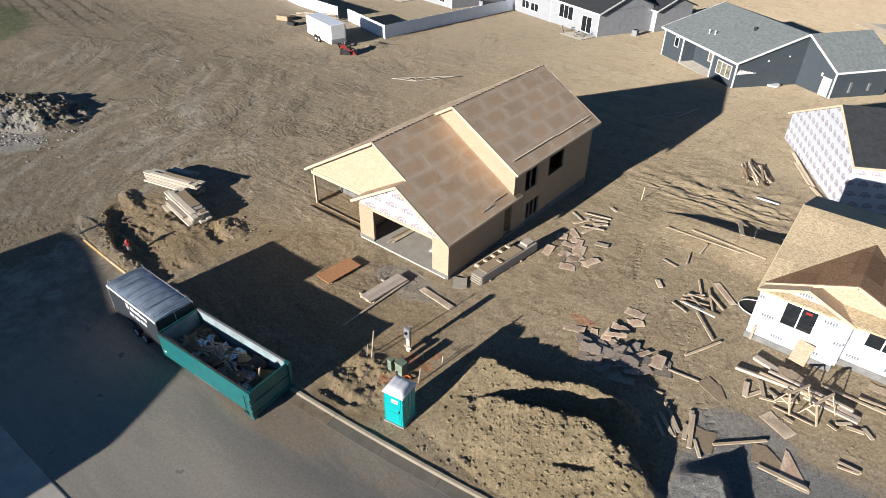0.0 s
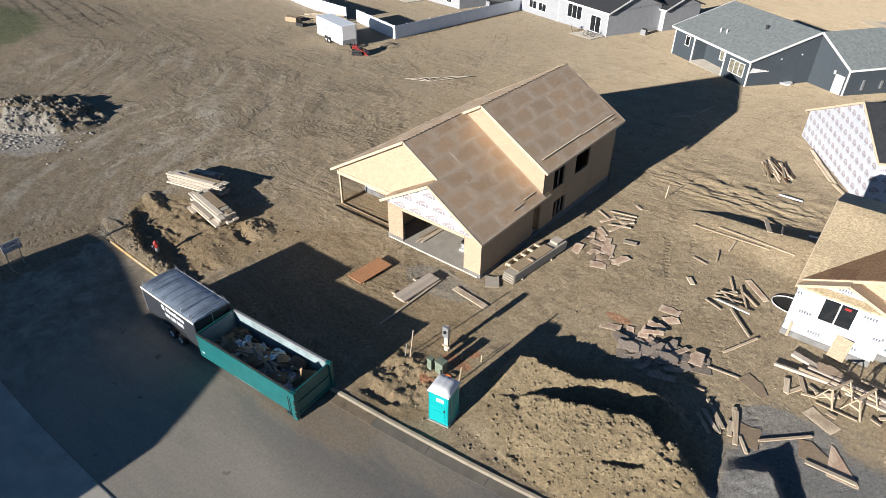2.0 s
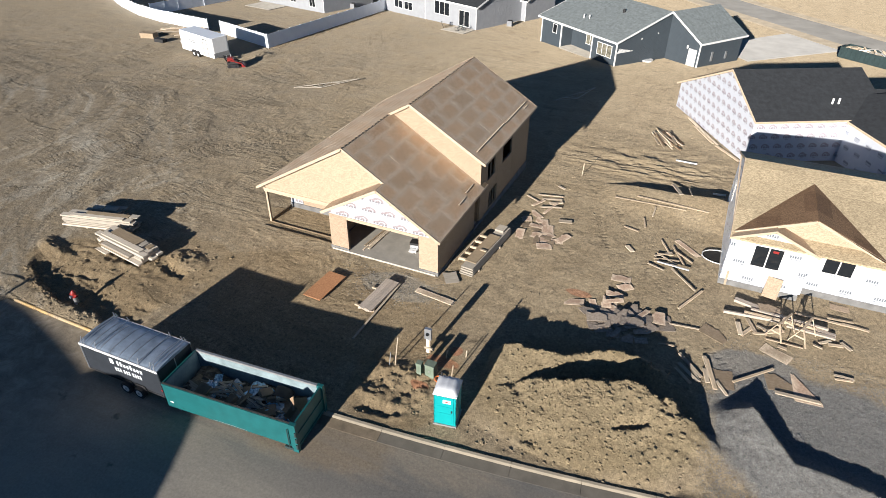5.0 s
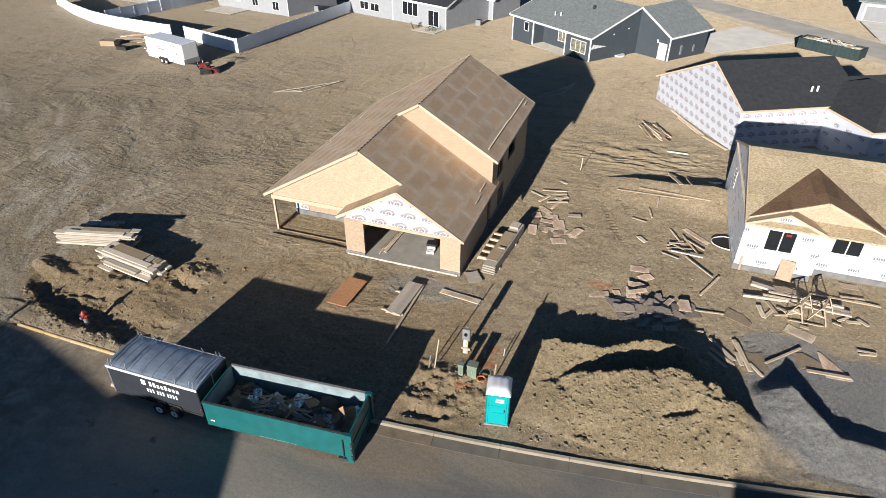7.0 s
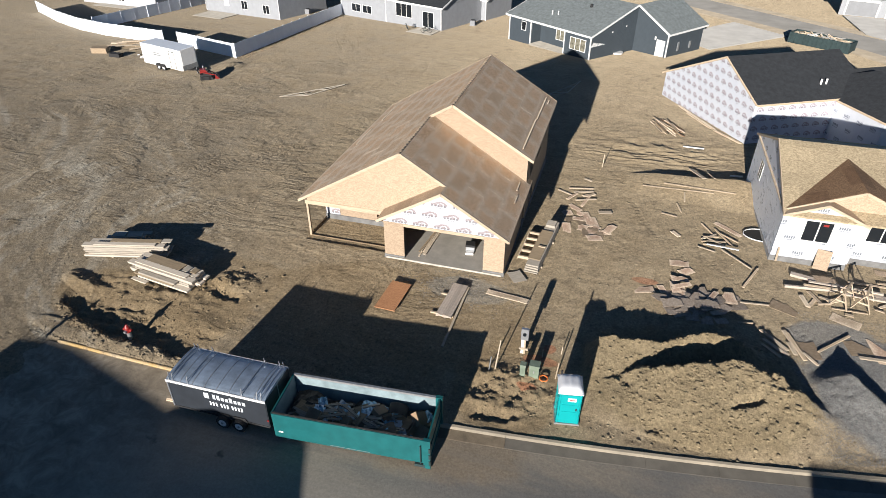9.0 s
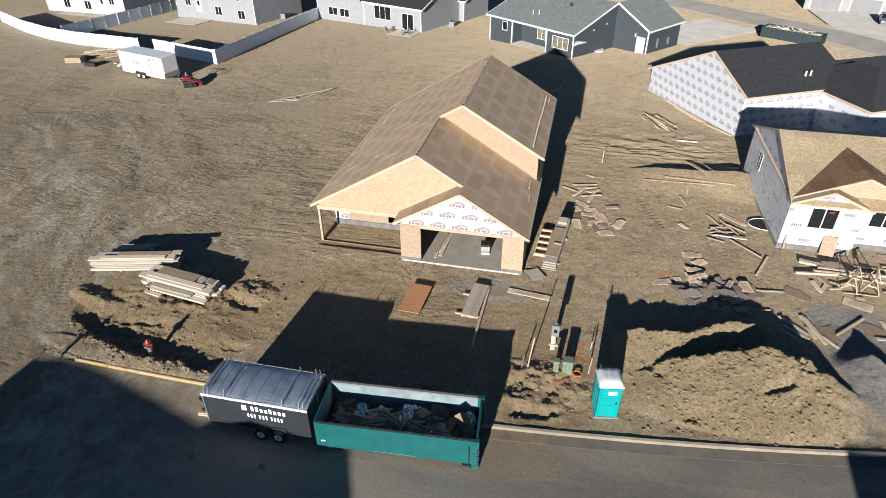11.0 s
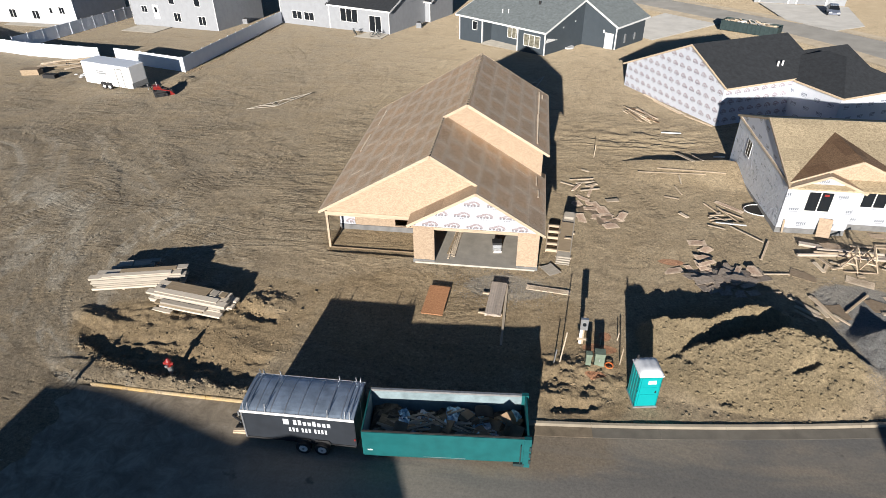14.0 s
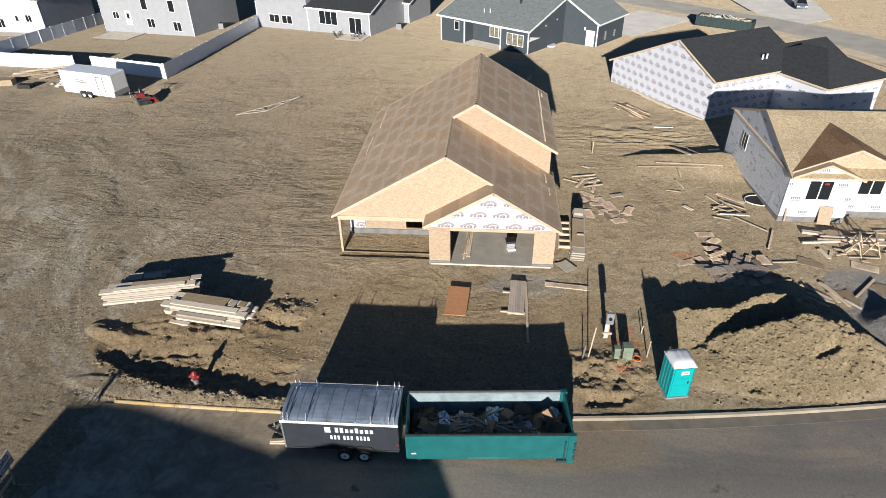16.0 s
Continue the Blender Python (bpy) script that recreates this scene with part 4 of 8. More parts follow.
    for pts in ([(-0.3, 0.56), (6.61, 0.56), (6.61, 6.92), (-0.3, 6.92)], [(2.505, -0.42), (6.61, -0.42), (6.61, 0.56), (2.505, 0.56)], [(6.335, 6.92), (6.61, 6.92), (6.61, 7.58), (6.335, 7.58)]):
        roof.prism([(x, y, R1(x) - th) for x, y in pts], (0, 0, th - 0.004))
    roof.prism([(x, y, R2(x) - th) for x, y in ((1.243, 6.56), (6.71, 6.56), (6.71, 17.93), (1.243, 17.93))], (0, 0, th - 0.004))
    roof.prism([(x, y, GL(x) - th) for x, y in ((-1.6, -0.42), (2.505, -0.42), (2.505, 0.97), (-1.6, 0.97))], (0, 0, th - 0.004))
    roof = roof.obj("roof", DARK_WOOD, h, "roof deck of brown weathered strand board sheets")
    roof_sheets(roof, OSB_ROOF, [-0.3], None, 0, (-7.33, LZ(-7.33)), (1.243 - 0.06, LZ(1.243 - 0.06)), seed=3, a_range=lambda x: (0.56, 17.93) if x < -0.3 else (6.56, 17.93))
    roof_sheets(roof, OSB_ROOF, [2.505], None, 0, (6.61, R1(6.61)), (-0.24, R1(-0.24)), seed=4, a_range=lambda x: (-0.42, 6.9) if x > 2.505 else (0.56, 6.9))
    roof_sheets(roof, OSB_ROOF, [], None, 0, (6.71, R2(6.71)), (1.30, R2(1.30)), seed=5, a_range=lambda x: (6.56, 17.93))
    roof_sheets(roof, OSB, [], None, 0, (-1.6, GL(-1.6)), (2.505, GL(2.505)), seed=6, a_range=lambda x: (-0.42, 0.97))
    # open ridge slots, their shade a near-black bar, with the truss tips between them
    for x, y0, y1, z in ((-0.29, 0.6, 6.55, LZ(-0.3)), (1.245, 6.6, 17.9, LZ(1.243))):
        Acc().box(x - 0.05, x + 0.06, y0, y1, z - 0.06, z + 0.004).obj("ridge_slot", DARK, roof)
        y = y0 + 0.2
        while y < y1:
            Acc().box(x - 0.055, x + 0.065, y, y + 0.16, z - 0.03, z + 0.012).obj("ridge_block", PINE, roof)
            y += 0.4
    # fascia and rake boards
    fb = [((-7.33, 0.55, LZ(-7.33) - 0.07), (-0.3, 0.55, LZ(-0.3) - 0.07)), ((-0.3, 0.55, R1(-0.3) - 0.07), (2.53, 0.55, R1(2.53) - 0.07)),
          ((-1.6, -0.43, GL(-1.6) - 0.07), (2.505, -0.43, GL(2.505) - 0.07)), ((2.505, -0.43, R1(2.505) - 0.07), (6.61, -0.43, R1(6.61) - 0.07)),
          ((-0.3, 6.55, LZ(-0.3) - 0.07), (1.243, 6.55, LZ(1.243) - 0.07)), ((1.243, 6.55, R2(1.243) - 0.07), (6.71, 6.55, R2(6.71) - 0.07)),
          ((6.63, -0.43, R1(6.61) - 0.07), (6.63, 7.58, R1(6.61) - 0.07)), ((6.73, 6.55, R2(6.71) - 0.07), (6.73, 17.93, R2(6.71) - 0.07)),
          ((-7.35, 0.55, LZ(-7.33) - 0.07), (-7.35, 17.93, LZ(-7.33) - 0.07)), ((1.243, 17.94, R2(1.243) - 0.07), (6.71, 17.94, R2(6.71) - 0.07)),
          ((-7.33, 17.94, LZ(-7.33) - 0.07), (1.243, 17.94, LZ(1.243) - 0.07))]
    for p, q in fb:
        Acc().beam(p, q, 0.04, 0.17).obj("fascia_board", PINE_FRESH, roof, "pale new fascia board")
    # toe boards nailed on the slopes
    for x, y0, y1, fn in ((-6.6, 8.5, 11.5, LZ), (-6.3, 13.0, 16.2, LZ), (5.9, 7.2, 12.4, R2), (5.95, 12.6, 17.2, R2), (6.2, 16.2, 17.0, R2), (6.0, 5.1, 6.3, R1), (6.15, 3.6, 4.6, R1)):
        Acc().beam((x, y0, fn(x) + 0.05), (x, y1, fn(x) + 0.05), 0.09, 0.05).obj("toe_board", TIMBER, roof)
    return h


framed_house()


# ---- street-side things ----
def wheel(parent, c, r, w, axis=(0, 1, 0), rim=ALU):
    c, a = Vector(c), Vector(axis)
    ty = Acc().tube(c - a * w / 2, c + a * w / 2, r, 18).obj("wheel", BLACK, parent, "black rubber tyre on a pale rim")
    Acc().tube(c - a * (w / 2 + 0.012), c + a * (w / 2 + 0.012), r * 0.58, 14).obj("rim", rim, ty)
    Acc().tube(c - a * (w / 2 + 0.03), c + a * (w / 2 + 0.03), r * 0.18, 10).obj("hub", STEEL, ty)


def skip_bin():
    t = thing("dumpster", "teal steel roll-off dumpster heaped with building waste", "dumpster", pose(2.50, -13.33, -0.25, 0, 0, 4.2))
    L, W, H = 3.45, 1.2, 1.77
    for s, y in ((-1, -W), (1, W)):
        side = Acc().box(-L, L, y - 0.03, y + 0.03, 0.30, H - 0.06)
        side.obj("side_panel", TEAL, t)
        Acc().box(-L, L, y - 0.06, y + 0.06, H - 0.1, H).obj("top_rail", TEAL if s < 0 else STEEL, t)
        if s < 0:
            Acc().box(-L, L, y - 0.02, y + 0.062, H + 0.001, H + 0.012).obj("rail_edge", RUSTY, t, "worn rusty upper edge")
        Acc().prism([(-L, y - s * 0.03, 0.32), (-L + 0.25, y - s * 0.12, 0.16), (L - 1.0, y - s * 0.12, 0.16), (L - 1.0, y - s * 0.03, 0.32)], (0, s * 0.06, 0)).obj("sill", TEAL, t)
        if s > 0:
            Acc().box(-L + 0.05, L - 0.05, y - 0.036, y - 0.031, 0.4, H - 0.12).obj("inner_lining", TEAL_PALE, t, "scraped pale inner face")
        else:
            Acc().box(-L + 0.05, L - 0.05, y + 0.031, y + 0.036, 0.4, H - 0.12).obj("inner_lining", BIN_GREEN, t)
    front = Acc().box(-L - 0.03, -L + 0.03, -W, W, 0.3, H)
    front.obj("front_panel", TEAL, t)
    Acc().box(-L + 0.031, -L + 0.036, -W + 0.05, W - 0.05, 0.4, H - 0.08).obj("inner_lining", TEAL_PALE, t)
    gate = Acc().box(L - 0.03, L + 0.05, -W, W, 0.12, H).obj("rear_gate", TEAL, t, "hinged steel rear gate")
    for z in (0.3, 1.0):
        Acc().box(L + 0.05, L + 0.09, -W + 0.05, W - 0.05, z - 0.04, z + 0.04).obj("gate_rib", TEAL, gate)
    for y in (-W, W):
        Acc().box(L - 0.16, L + 0.14, y - 0.09, y + 0.09, 0.05, H + 0.02).obj("corner_post", TEAL, t)
    for z in (0.45, 0.85, 1.25):
        Acc().tube((L + 0.12, -W - 0.1, z - 0.12), (L + 0.12, -W - 0.1, z + 0.12), 0.05, 8).obj("hinge", BIN_GREEN, gate)
    Acc().tube((L - 0.28, -W - 0.11, 0.35), (L - 0.28, -W - 0.11, 1.45), 0.025, 6).obj("latch_bar", BIN_GREEN, t)
    Acc().box(L - 0.55, L - 0.1, -W - 0.1, -W + 0.02, 0.1, 0.24).obj("step", BIN_GREEN, t)
    Acc().box(-L, L, -W, W, 0.28, 0.34).obj("floor_plate", BIN_GREEN, t)
    for y in (-0.55, 0.55):
        Acc().box(-L, L, y - 0.08, y + 0.08, 0.1, 0.28).obj("skid_rail", BIN_GREEN, t)
    for x, y in ((L - 0.3, -W + 0.1), (L - 0.3, W - 0.1), (-L + 0.5, -W + 0.2), (-L + 0.5, W - 0.2)):
        Acc().tube((x, y - 0.09, 0.11), (x, y + 0.09, 0.11), 0.11, 12).obj("roller", STEEL, t)
    for x in (-L + 0.3,):
        Acc().box(x - 0.1, x + 0.1, -W - 0.036, -W - 0.03, 0.62, 0.70).obj("plate", WHITE, t, "small white label plate")
    Acc().box(-0.9, 0.9, -W - 0.035, -W - 0.03, 0.34, 0.36).obj("scratch", STEEL, t)
    return t


skip_bin()


BAG_FILM = plain("black_film", (0.02, 0.021, 0.023), 0.22, 0, 0.2, 3)


def rubbish():
    """What lies in the dumpster; each piece rests on the heap."""
    rs = random.Random(11)
    base = pose(2.50, -13.33, -0.25, 0, 0, 4.2)
    heap = Acc()
    n, m = 26, 9
    g = [[(-3.3 + 6.6 * i / n, -1.12 + 2.24 * j / m, 0.36 + max(0.05, 0.30 + 0.2 * math.sin(i * 0.55) + rs.uniform(-0.14, 0.16))) for j in range(m + 1)] for i in range(n + 1)]
    V = [p for r in g for p in r]
    F = [(i * (m + 1) + j, (i + 1) * (m + 1) + j, (i + 1) * (m + 1) + j + 1, i * (m + 1) + j + 1) for i in range(n) for j in range(m)]
    heap.add(V, F)
    o = heap.obj("waste_heap", BROWN_WASTE, None, "", "stuff")
    o.matrix_world = base
    tagged(o, "mixed scrap board and off-cuts filling the dumpster", "rubbish")

    def top(x, y):
        i, j = min(n, max(0, int((x + 3.3) / 6.6 * n))), min(m, max(0, int((y + 1.12) / 2.24 * m)))
        return g[i][j][2]

    kinds = (("plank", TIMBER, "grey off-cut plank in the dumpster"), ("board_scrap", DARK_WOOD, "broken strand board in the dumpster"), ("wrap_scrap", BLUE_TARP, "crumpled blue and white packaging film"), ("cardboard_box", CARDBOARD, "torn cardboard box in the dumpster"))
    for k in range(170):
        x, y = rs.uniform(-2.9, 2.9), rs.uniform(-0.8, 0.8)
        kind = rs.choices((0, 1, 2, 3), (40, 10, 46, 5))[0]
        if kind == 2:
            x = rs.choice((rs.gauss(-1.0, 0.5), rs.gauss(1.7, 0.6)))
            x = max(-3, min(3, x))
        name, mat, label = kinds[kind]
        size = ((rs.uniform(0.5, 1.5), 0.06, 0.025), (rs.uniform(0.25, 0.55), rs.uniform(0.2, 0.4), 0.012), (rs.uniform(0.20, 0.46), rs.uniform(0.16, 0.32), 0.05), (rs.uniform(0.2, 0.36), rs.uniform(0.2, 0.3), 0.14))[kind]
        if kind == 0:
            x = max(-1.9, min(1.9, x))
        turn = rs.uniform(-28, 28) if kind == 0 else rs.uniform(0, 180)
        y = y * max(0.1, 1 - size[0] * abs(math.sin(math.radians(turn)))) if kind == 0 else max(-0.98 + max(size[:2]), min(0.98 - max(size[:2]), y))
        if kind == 2:
            a = Acc()
            nn = 6
            vv = []
            for i in range(nn):
                for j in range(nn):
                    vv.append(((i / (nn - 1) * 2 - 1) * size[0], (j / (nn - 1) * 2 - 1) * size[1], rs.uniform(-0.07, 0.09)))
            a.add(vv, [(i * nn + j, (i + 1) * nn + j, (i + 1) * nn + j + 1, i * nn + j + 1) for i in range(nn - 1) for j in range(nn - 1)])
        else:
            a = Acc().box(-size[0], size[0], -size[1], size[1], -size[2], size[2])
        ob = a.obj(name, WHITE if kind == 2 and k % 2 else mat)
        ob.matrix_world = base @ pose(x, y, top(x, y) + size[2] * 0.7 + 0.03, rs.gauss(0, 9), rs.gauss(0, 9), turn)
        tagged(ob, label, name.replace("_", " "), "waste in the dumpster")
    for x, y, w, ang in ((2.75, 0.35, 0.42, 25), (3.0, -0.35, 0.36, -20)):
        a = Acc().box(-w, w, -0.3, 0.3, -0.02, 0.02).box(-w, -w + 0.03, -0.3, 0.3, 0, 0.35)
        ob = a.obj("cardboard_sheet", CARDBOARD)
        ob.matrix_world = base @ pose(x, y, 1.12, 35, ang, ang * 2)
        tagged(ob, "folded brown cardboard leaning in the dumpster", "cardboard", "waste in the dumpster")
    curl = Acc()
    pts = [(0.55 * math.cos(a), 0.42 * math.sin(a)) for a in (0.25 + 0.16 * i for i in range(13))]
    for (x0, z0), (x1, z1) in zip(pts[:-1], pts[1:]):
        curl.prism([(x0, -0.28, z0), (x1, -0.28, z1), (x1, -0.28, z1 + 0.02), (x0, -0.28, z0 + 0.02)], (0, 0.56, 0))
    ob = curl.obj("rubber_sheet", BLACK)
    ob.matrix_world = base @ pose(1.55, 0.78, 0.75, 8, 0, 4)
    tagged(ob, "curled sheet of black rubber membrane in the dumpster", "rubber sheet", "waste in the dumpster")
    for x, y, w in ((0.15, -0.85, 0.5), (0.75, -0.9, 0.38), (-1.9, 0.2, 0.4)):
        nn = 9
        vv = [((i / (nn - 1) * 2 - 1) * w, (j / (nn - 1) * 2 - 1) * w * 0.42, 0.24 * math.cos(1.5 * (i / (nn - 1) * 2 - 1)) * math.cos(1.5 * (j / (nn - 1) * 2 - 1)) + rs.uniform(-0.04, 0.04)) for i in range(nn) for j in range(nn)]
        ob = Acc().add(vv, [(i * nn + j, (i + 1) * nn + j, (i + 1) * nn + j + 1, i * nn + j + 1) for i in range(nn - 1) for j in range(nn - 1)]).obj("rubbish_bag", BAG_FILM)
        ob.matrix_world = base @ pose(x, y, top(x, y) + 0.06, 0, 0, rs.uniform(-20, 20))
        tagged(ob, "crumpled glossy black rubbish bag in the dumpster", "rubbish bag", "waste in the dumpster")


rubbish()


def bars(parent, m, mat, rows):
    """Unreadable or withheld lettering as plain bars: rows of (x, z, width, height)."""
    for x, z, w, h in rows:
        ob = Acc().box(x, x + w, -0.006, 0.0, z, z + h).obj("letter_bar", mat, parent)
        ob.matrix_basis = m


def cargo_trailer():
    t = thing("cargo_trailer", "dark enclosed cargo trailer with roof ladder racks", "trailer", pose(-3.68, -13.58, -0.25, 0, 0, 0.8))
    L, W, z0, z1 = 2.45, 1.07, 0.5, 2.14
    prof = []
    for i in range(13):
        a = math.pi * i / 12
        prof.append((math.cos(a) * W, z1 + 0.17 * math.sin(a)))
    body = Acc().prism([(-L, -W, z0), (-L, W, z0), (-L, W, z1), (-L, -W, z1)], (2 * L, 0, 0))
    body.obj("body", BLACK_SKIN, t)
    roof = Acc().prism([(-L - 0.02, y, z) for y, z in [(W, z1 - 0.02)] + prof + [(-W, z1 - 0.02)]], (2 * L + 0.04, 0, 0)).obj("roof", ROOF_SKIN, t, "dusty bowed metal roof")
    for y in (-W - 0.012, W + 0.012):
        Acc().box(-L - 0.03, L + 0.03, y - 0.02, y + 0.02, z1 - 0.08, z1 + 0.05).obj("roof_trim", WHITE, t, "pale edge trim")
        Acc().box(-L, L, y - 0.01, y + 0.01, z0 - 0.02, z0 + 0.06).obj("bottom_rail", BLACK, t)
    k = -L + 0.1
    while k < L:
        a = Acc()
        pts = [(math.cos(math.pi * i / 12) * (W + 0.005), z1 + 0.182 * math.sin(math.pi * i / 12)) for i in range(13)]
        for (y0, a0), (y1, a1) in zip(pts[:-1], pts[1:]):
            a.beam((k, y0, a0), (k, y1, a1), 0.035, 0.012)
        a.obj("roof_seam", ALU, roof)
        k += 0.61
    for x in (-2.3, -2.12, -1.35, 1.35, 2.1, 2.3):
        a = Acc()
        a.beam((x, -W + 0.02, z1 + 0.03), (x, -W + 0.10, z1 + 0.42), 0.03, 0.03).beam((x, W - 0.02, z1 + 0.03), (x, W - 0.10, z1 + 0.42), 0.03, 0.03)
        a.beam((x, -W, z1 + 0.21), (x, W, z1 + 0.21), 0.03, 0.03)
        a.obj("ladder_rack", ALU, t, "white ladder rack hoop")
    for x in (0.15, 0.98):
        wheel(t, (x, -W - 0.12, 0.33), 0.33, 0.2, rim=WHITE)
        wheel(t, (x, W + 0.02, 0.33), 0.33, 0.2, rim=WHITE)
        Acc().prism([(x - 0.42, -W - 0.02, 0.5), (x + 0.42, -W - 0.02, 0.5), (x + 0.3, -W - 0.02, 0.74), (x - 0.3, -W - 0.02, 0.74)], (0, -0.03, 0)).obj("fender", BLACK, t)
    Acc().box(L - 0.02, L + 0.03, -W + 0.02, W - 0.02, z0, z1).obj("rear_door", BLACK_SKIN, t)
    Acc().box(L + 0.03, L + 0.05, -0.02, 0.02, z0, z1).obj("door_bar", STEEL, t)
    a = Acc().beam((-L, -0.6, 0.48), (-L - 1.1, 0, 0.48), 0.08, 0.1).beam((-L, 0.6, 0.48), (-L - 1.1, 0, 0.48), 0.08, 0.1)
    a.obj("tongue", BLACK, t)
    Acc().tube((-L - 0.8, 0, -0.0), (-L - 0.8, 0, 0.75), 0.04, 8).obj("jack", STEEL, t)
    Acc().box(-L - 0.5, -L - 0.1, -0.16, 0.16, 0.53, 0.75).obj("battery_box", BLACK, t)
    Acc().box(-L - 0.004, -L + 0.06, -W - 0.03, -W + 0.04, z0 + 0.02, z1 - 0.1).obj("corner_trim", ALU, t)
    Acc().box(L - 0.06, L + 0.02, -W - 0.03, -W - 0.01, z0 + 0.4, z0 + 0.5).obj("tail_light", RED, t)
    # withheld lettering
    m = pose(0, -W - 0.004, 0)
    row1 = [(-0.62, 1.55, 0.24, 0.32)] + [(-0.18 + 0.21 * i, 1.57, 0.135, 0.29 if i in (0, 1, 4) else 0.21) for i in range(8)]
    row2 = [(-0.42 + 0.155 * i + 0.09 * (i > 2) + 0.09 * (i > 5), 1.13, 0.085, 0.24) for i in range(10)]
    bars(t, m, VINYL, row1 + row2)
    for k, (dx, dy, turn) in enumerate(((-3.02, -0.55, 4), (-3.05, -0.42, -3), (-3.0, -0.5, 8))):
        tagged(Acc().box(-0.36, 0.36, -0.07, 0.07, 0, 0.085).obj("timber_block", PINE_FRESH), "short pine block laid under the trailer tongue", "timber block", "blocks under the trailer").matrix_world = pose(-3.68 + dx, -13.58 + dy, -0.255 + (0.09 if k == 2 else 0.0), 0, 0, turn)


cargo_trailer()


def white_trailer():
    t = thing("cargo_trailer", "white enclosed cargo trailer parked by the fence", "trailer", pose(-42.5, 33.75, at(-42.5, 33.5), 0, 0, -14.5))
    L, W, z0, z1 = 3.55, 1.2, 0.45, 2.85
    a = Acc().prism([(-L, -W, z0), (L - 0.1, -W, z0), (L, -W + 0.2, z0), (L, W - 0.2, z0), (L - 0.1, W, z0), (-L, W, z0)], (0, 0, z1 - z0))
    a.obj("body", WHITE, t)
    Acc().box(-L + 0.02, L - 0.25, -W + 0.03, W - 0.03, z1, z1 + 0.06).obj("roof", VINYL, t)
    Acc().box(L - 0.12, L + 0.02, -W + 0.1, W - 0.1, z0, z0 + 0.6).obj("stone_guard", STEEL, t, "grey tread-plate stone guard")
    d = Acc()
    for p, q in (((1.55, z0 + 0.05), (1.55, z1 - 0.3)), ((2.45, z0 + 0.05), (2.45, z1 - 0.3))):
        d.box(p[0] - 0.03, p[0] + 0.03, -W - 0.02, -W + 0.0, p[1], q[1])
    d.box(1.52, 2.48, -W - 0.02, -W, z1 - 0.33, z1 - 0.27)
    d.obj("side_door_frame", BLACK, t, "dark-edged side door")
    for x in (-0.75, 0.1):
        wheel(t, (x, -W - 0.02, 0.36), 0.36, 0.2, rim=WHITE)
        wheel(t, (x, W + 0.02, 0.36), 0.36, 0.2, rim=WHITE)
        Acc().prism([(x - 0.44, -W, 0.5), (x + 0.44, -W, 0.5), (x + 0.3, -W, 0.8), (x - 0.3, -W, 0.8)], (0, -0.2, 0)).obj("fender", BLACK, t)
    bars(t, pose(0, -W - 0.003, 0), GREY_SIDING, [(-1.5, 1.95, 1.2, 0.12), (-1.4, 1.7, 1.4, 0.16)])
    Acc().beam((L, -0.6, 0.5), (L + 1.3, 0, 0.5), 0.09, 0.1).beam((L, 0.6, 0.5), (L + 1.3, 0, 0.5), 0.09, 0.1).obj("tongue", BLACK, t)
    Acc().tube((L + 1.0, 0, 0), (L + 1.0, 0, 0.8), 0.05, 8).obj("jack", STEEL, t)
    Acc().box(-L - 0.03, -L, -W + 0.04, W - 0.04, z0, z1 - 0.1).obj("rear_door", WHITE, t)


white_trailer()


def walk_behind_loader():
    t = thing("mini_loader", "small red walk-behind loader beside the white trailer", "machine", pose(-35.6, 30.9, at(-35.6, 30.9), 0, 0, 35))
    Acc().box(-0.7, 0.6, -0.42, 0.42, 0.25, 0.62).obj("chassis", BLACK, t)
    Acc().box(-0.3, 0.55, -0.4, 0.4, 0.62, 0.85).obj("engine_cover", BLACK, t)
    Acc().tube((-0.2, 0.25, 0.85), (-0.2, 0.25, 1.5), 0.05, 8).obj("exhaust", STEEL, t)
    for s in (-0.35, 0.35):
        Acc().beam((-0.6, s, 1.1), (-1.15, s, 1.35), 0.05, 0.05).obj("control_bar", BLACK, t)
    Acc().prism([(-0.65, -0.4, 0.8), (0.25, -0.4, 0.8), (0.0, -0.4, 1.15), (-0.6, -0.4, 1.15)], (0, 0.8, 0)).obj("hood", RED, t)
    for s in (-1, 1):
        a = Acc().tube((-0.5, s * 0.55, 0.22), (-0.5, s * 0.75, 0.22), 0.22, 12).tube((0.45, s * 0.55, 0.22), (0.45, s * 0.75, 0.22), 0.22, 12).box(-0.5, 0.45, min(s * 0.55, s * 0.75), max(s * 0.55, s * 0.75), 0.0, 0.44)
        a.obj("track", BLACK, t)
        Acc().beam((-0.6, s * 0.48, 1.0), (0.95, s * 0.48, 0.5), 0.08, 0.12).obj("lift_arm", RED, t)
    Acc().prism([(0.95, -0.6, 0.05), (1.45, -0.6, 0.05), (1.0, -0.6, 0.55)], (0, 1.2, 0)).obj("bucket", RED, t)
    Acc().beam((-0.75, 0, 0.7), (-1.0, 0, 1.25), 0.5, 0.05).obj("handle", BLACK, t)


walk_behind_loader()


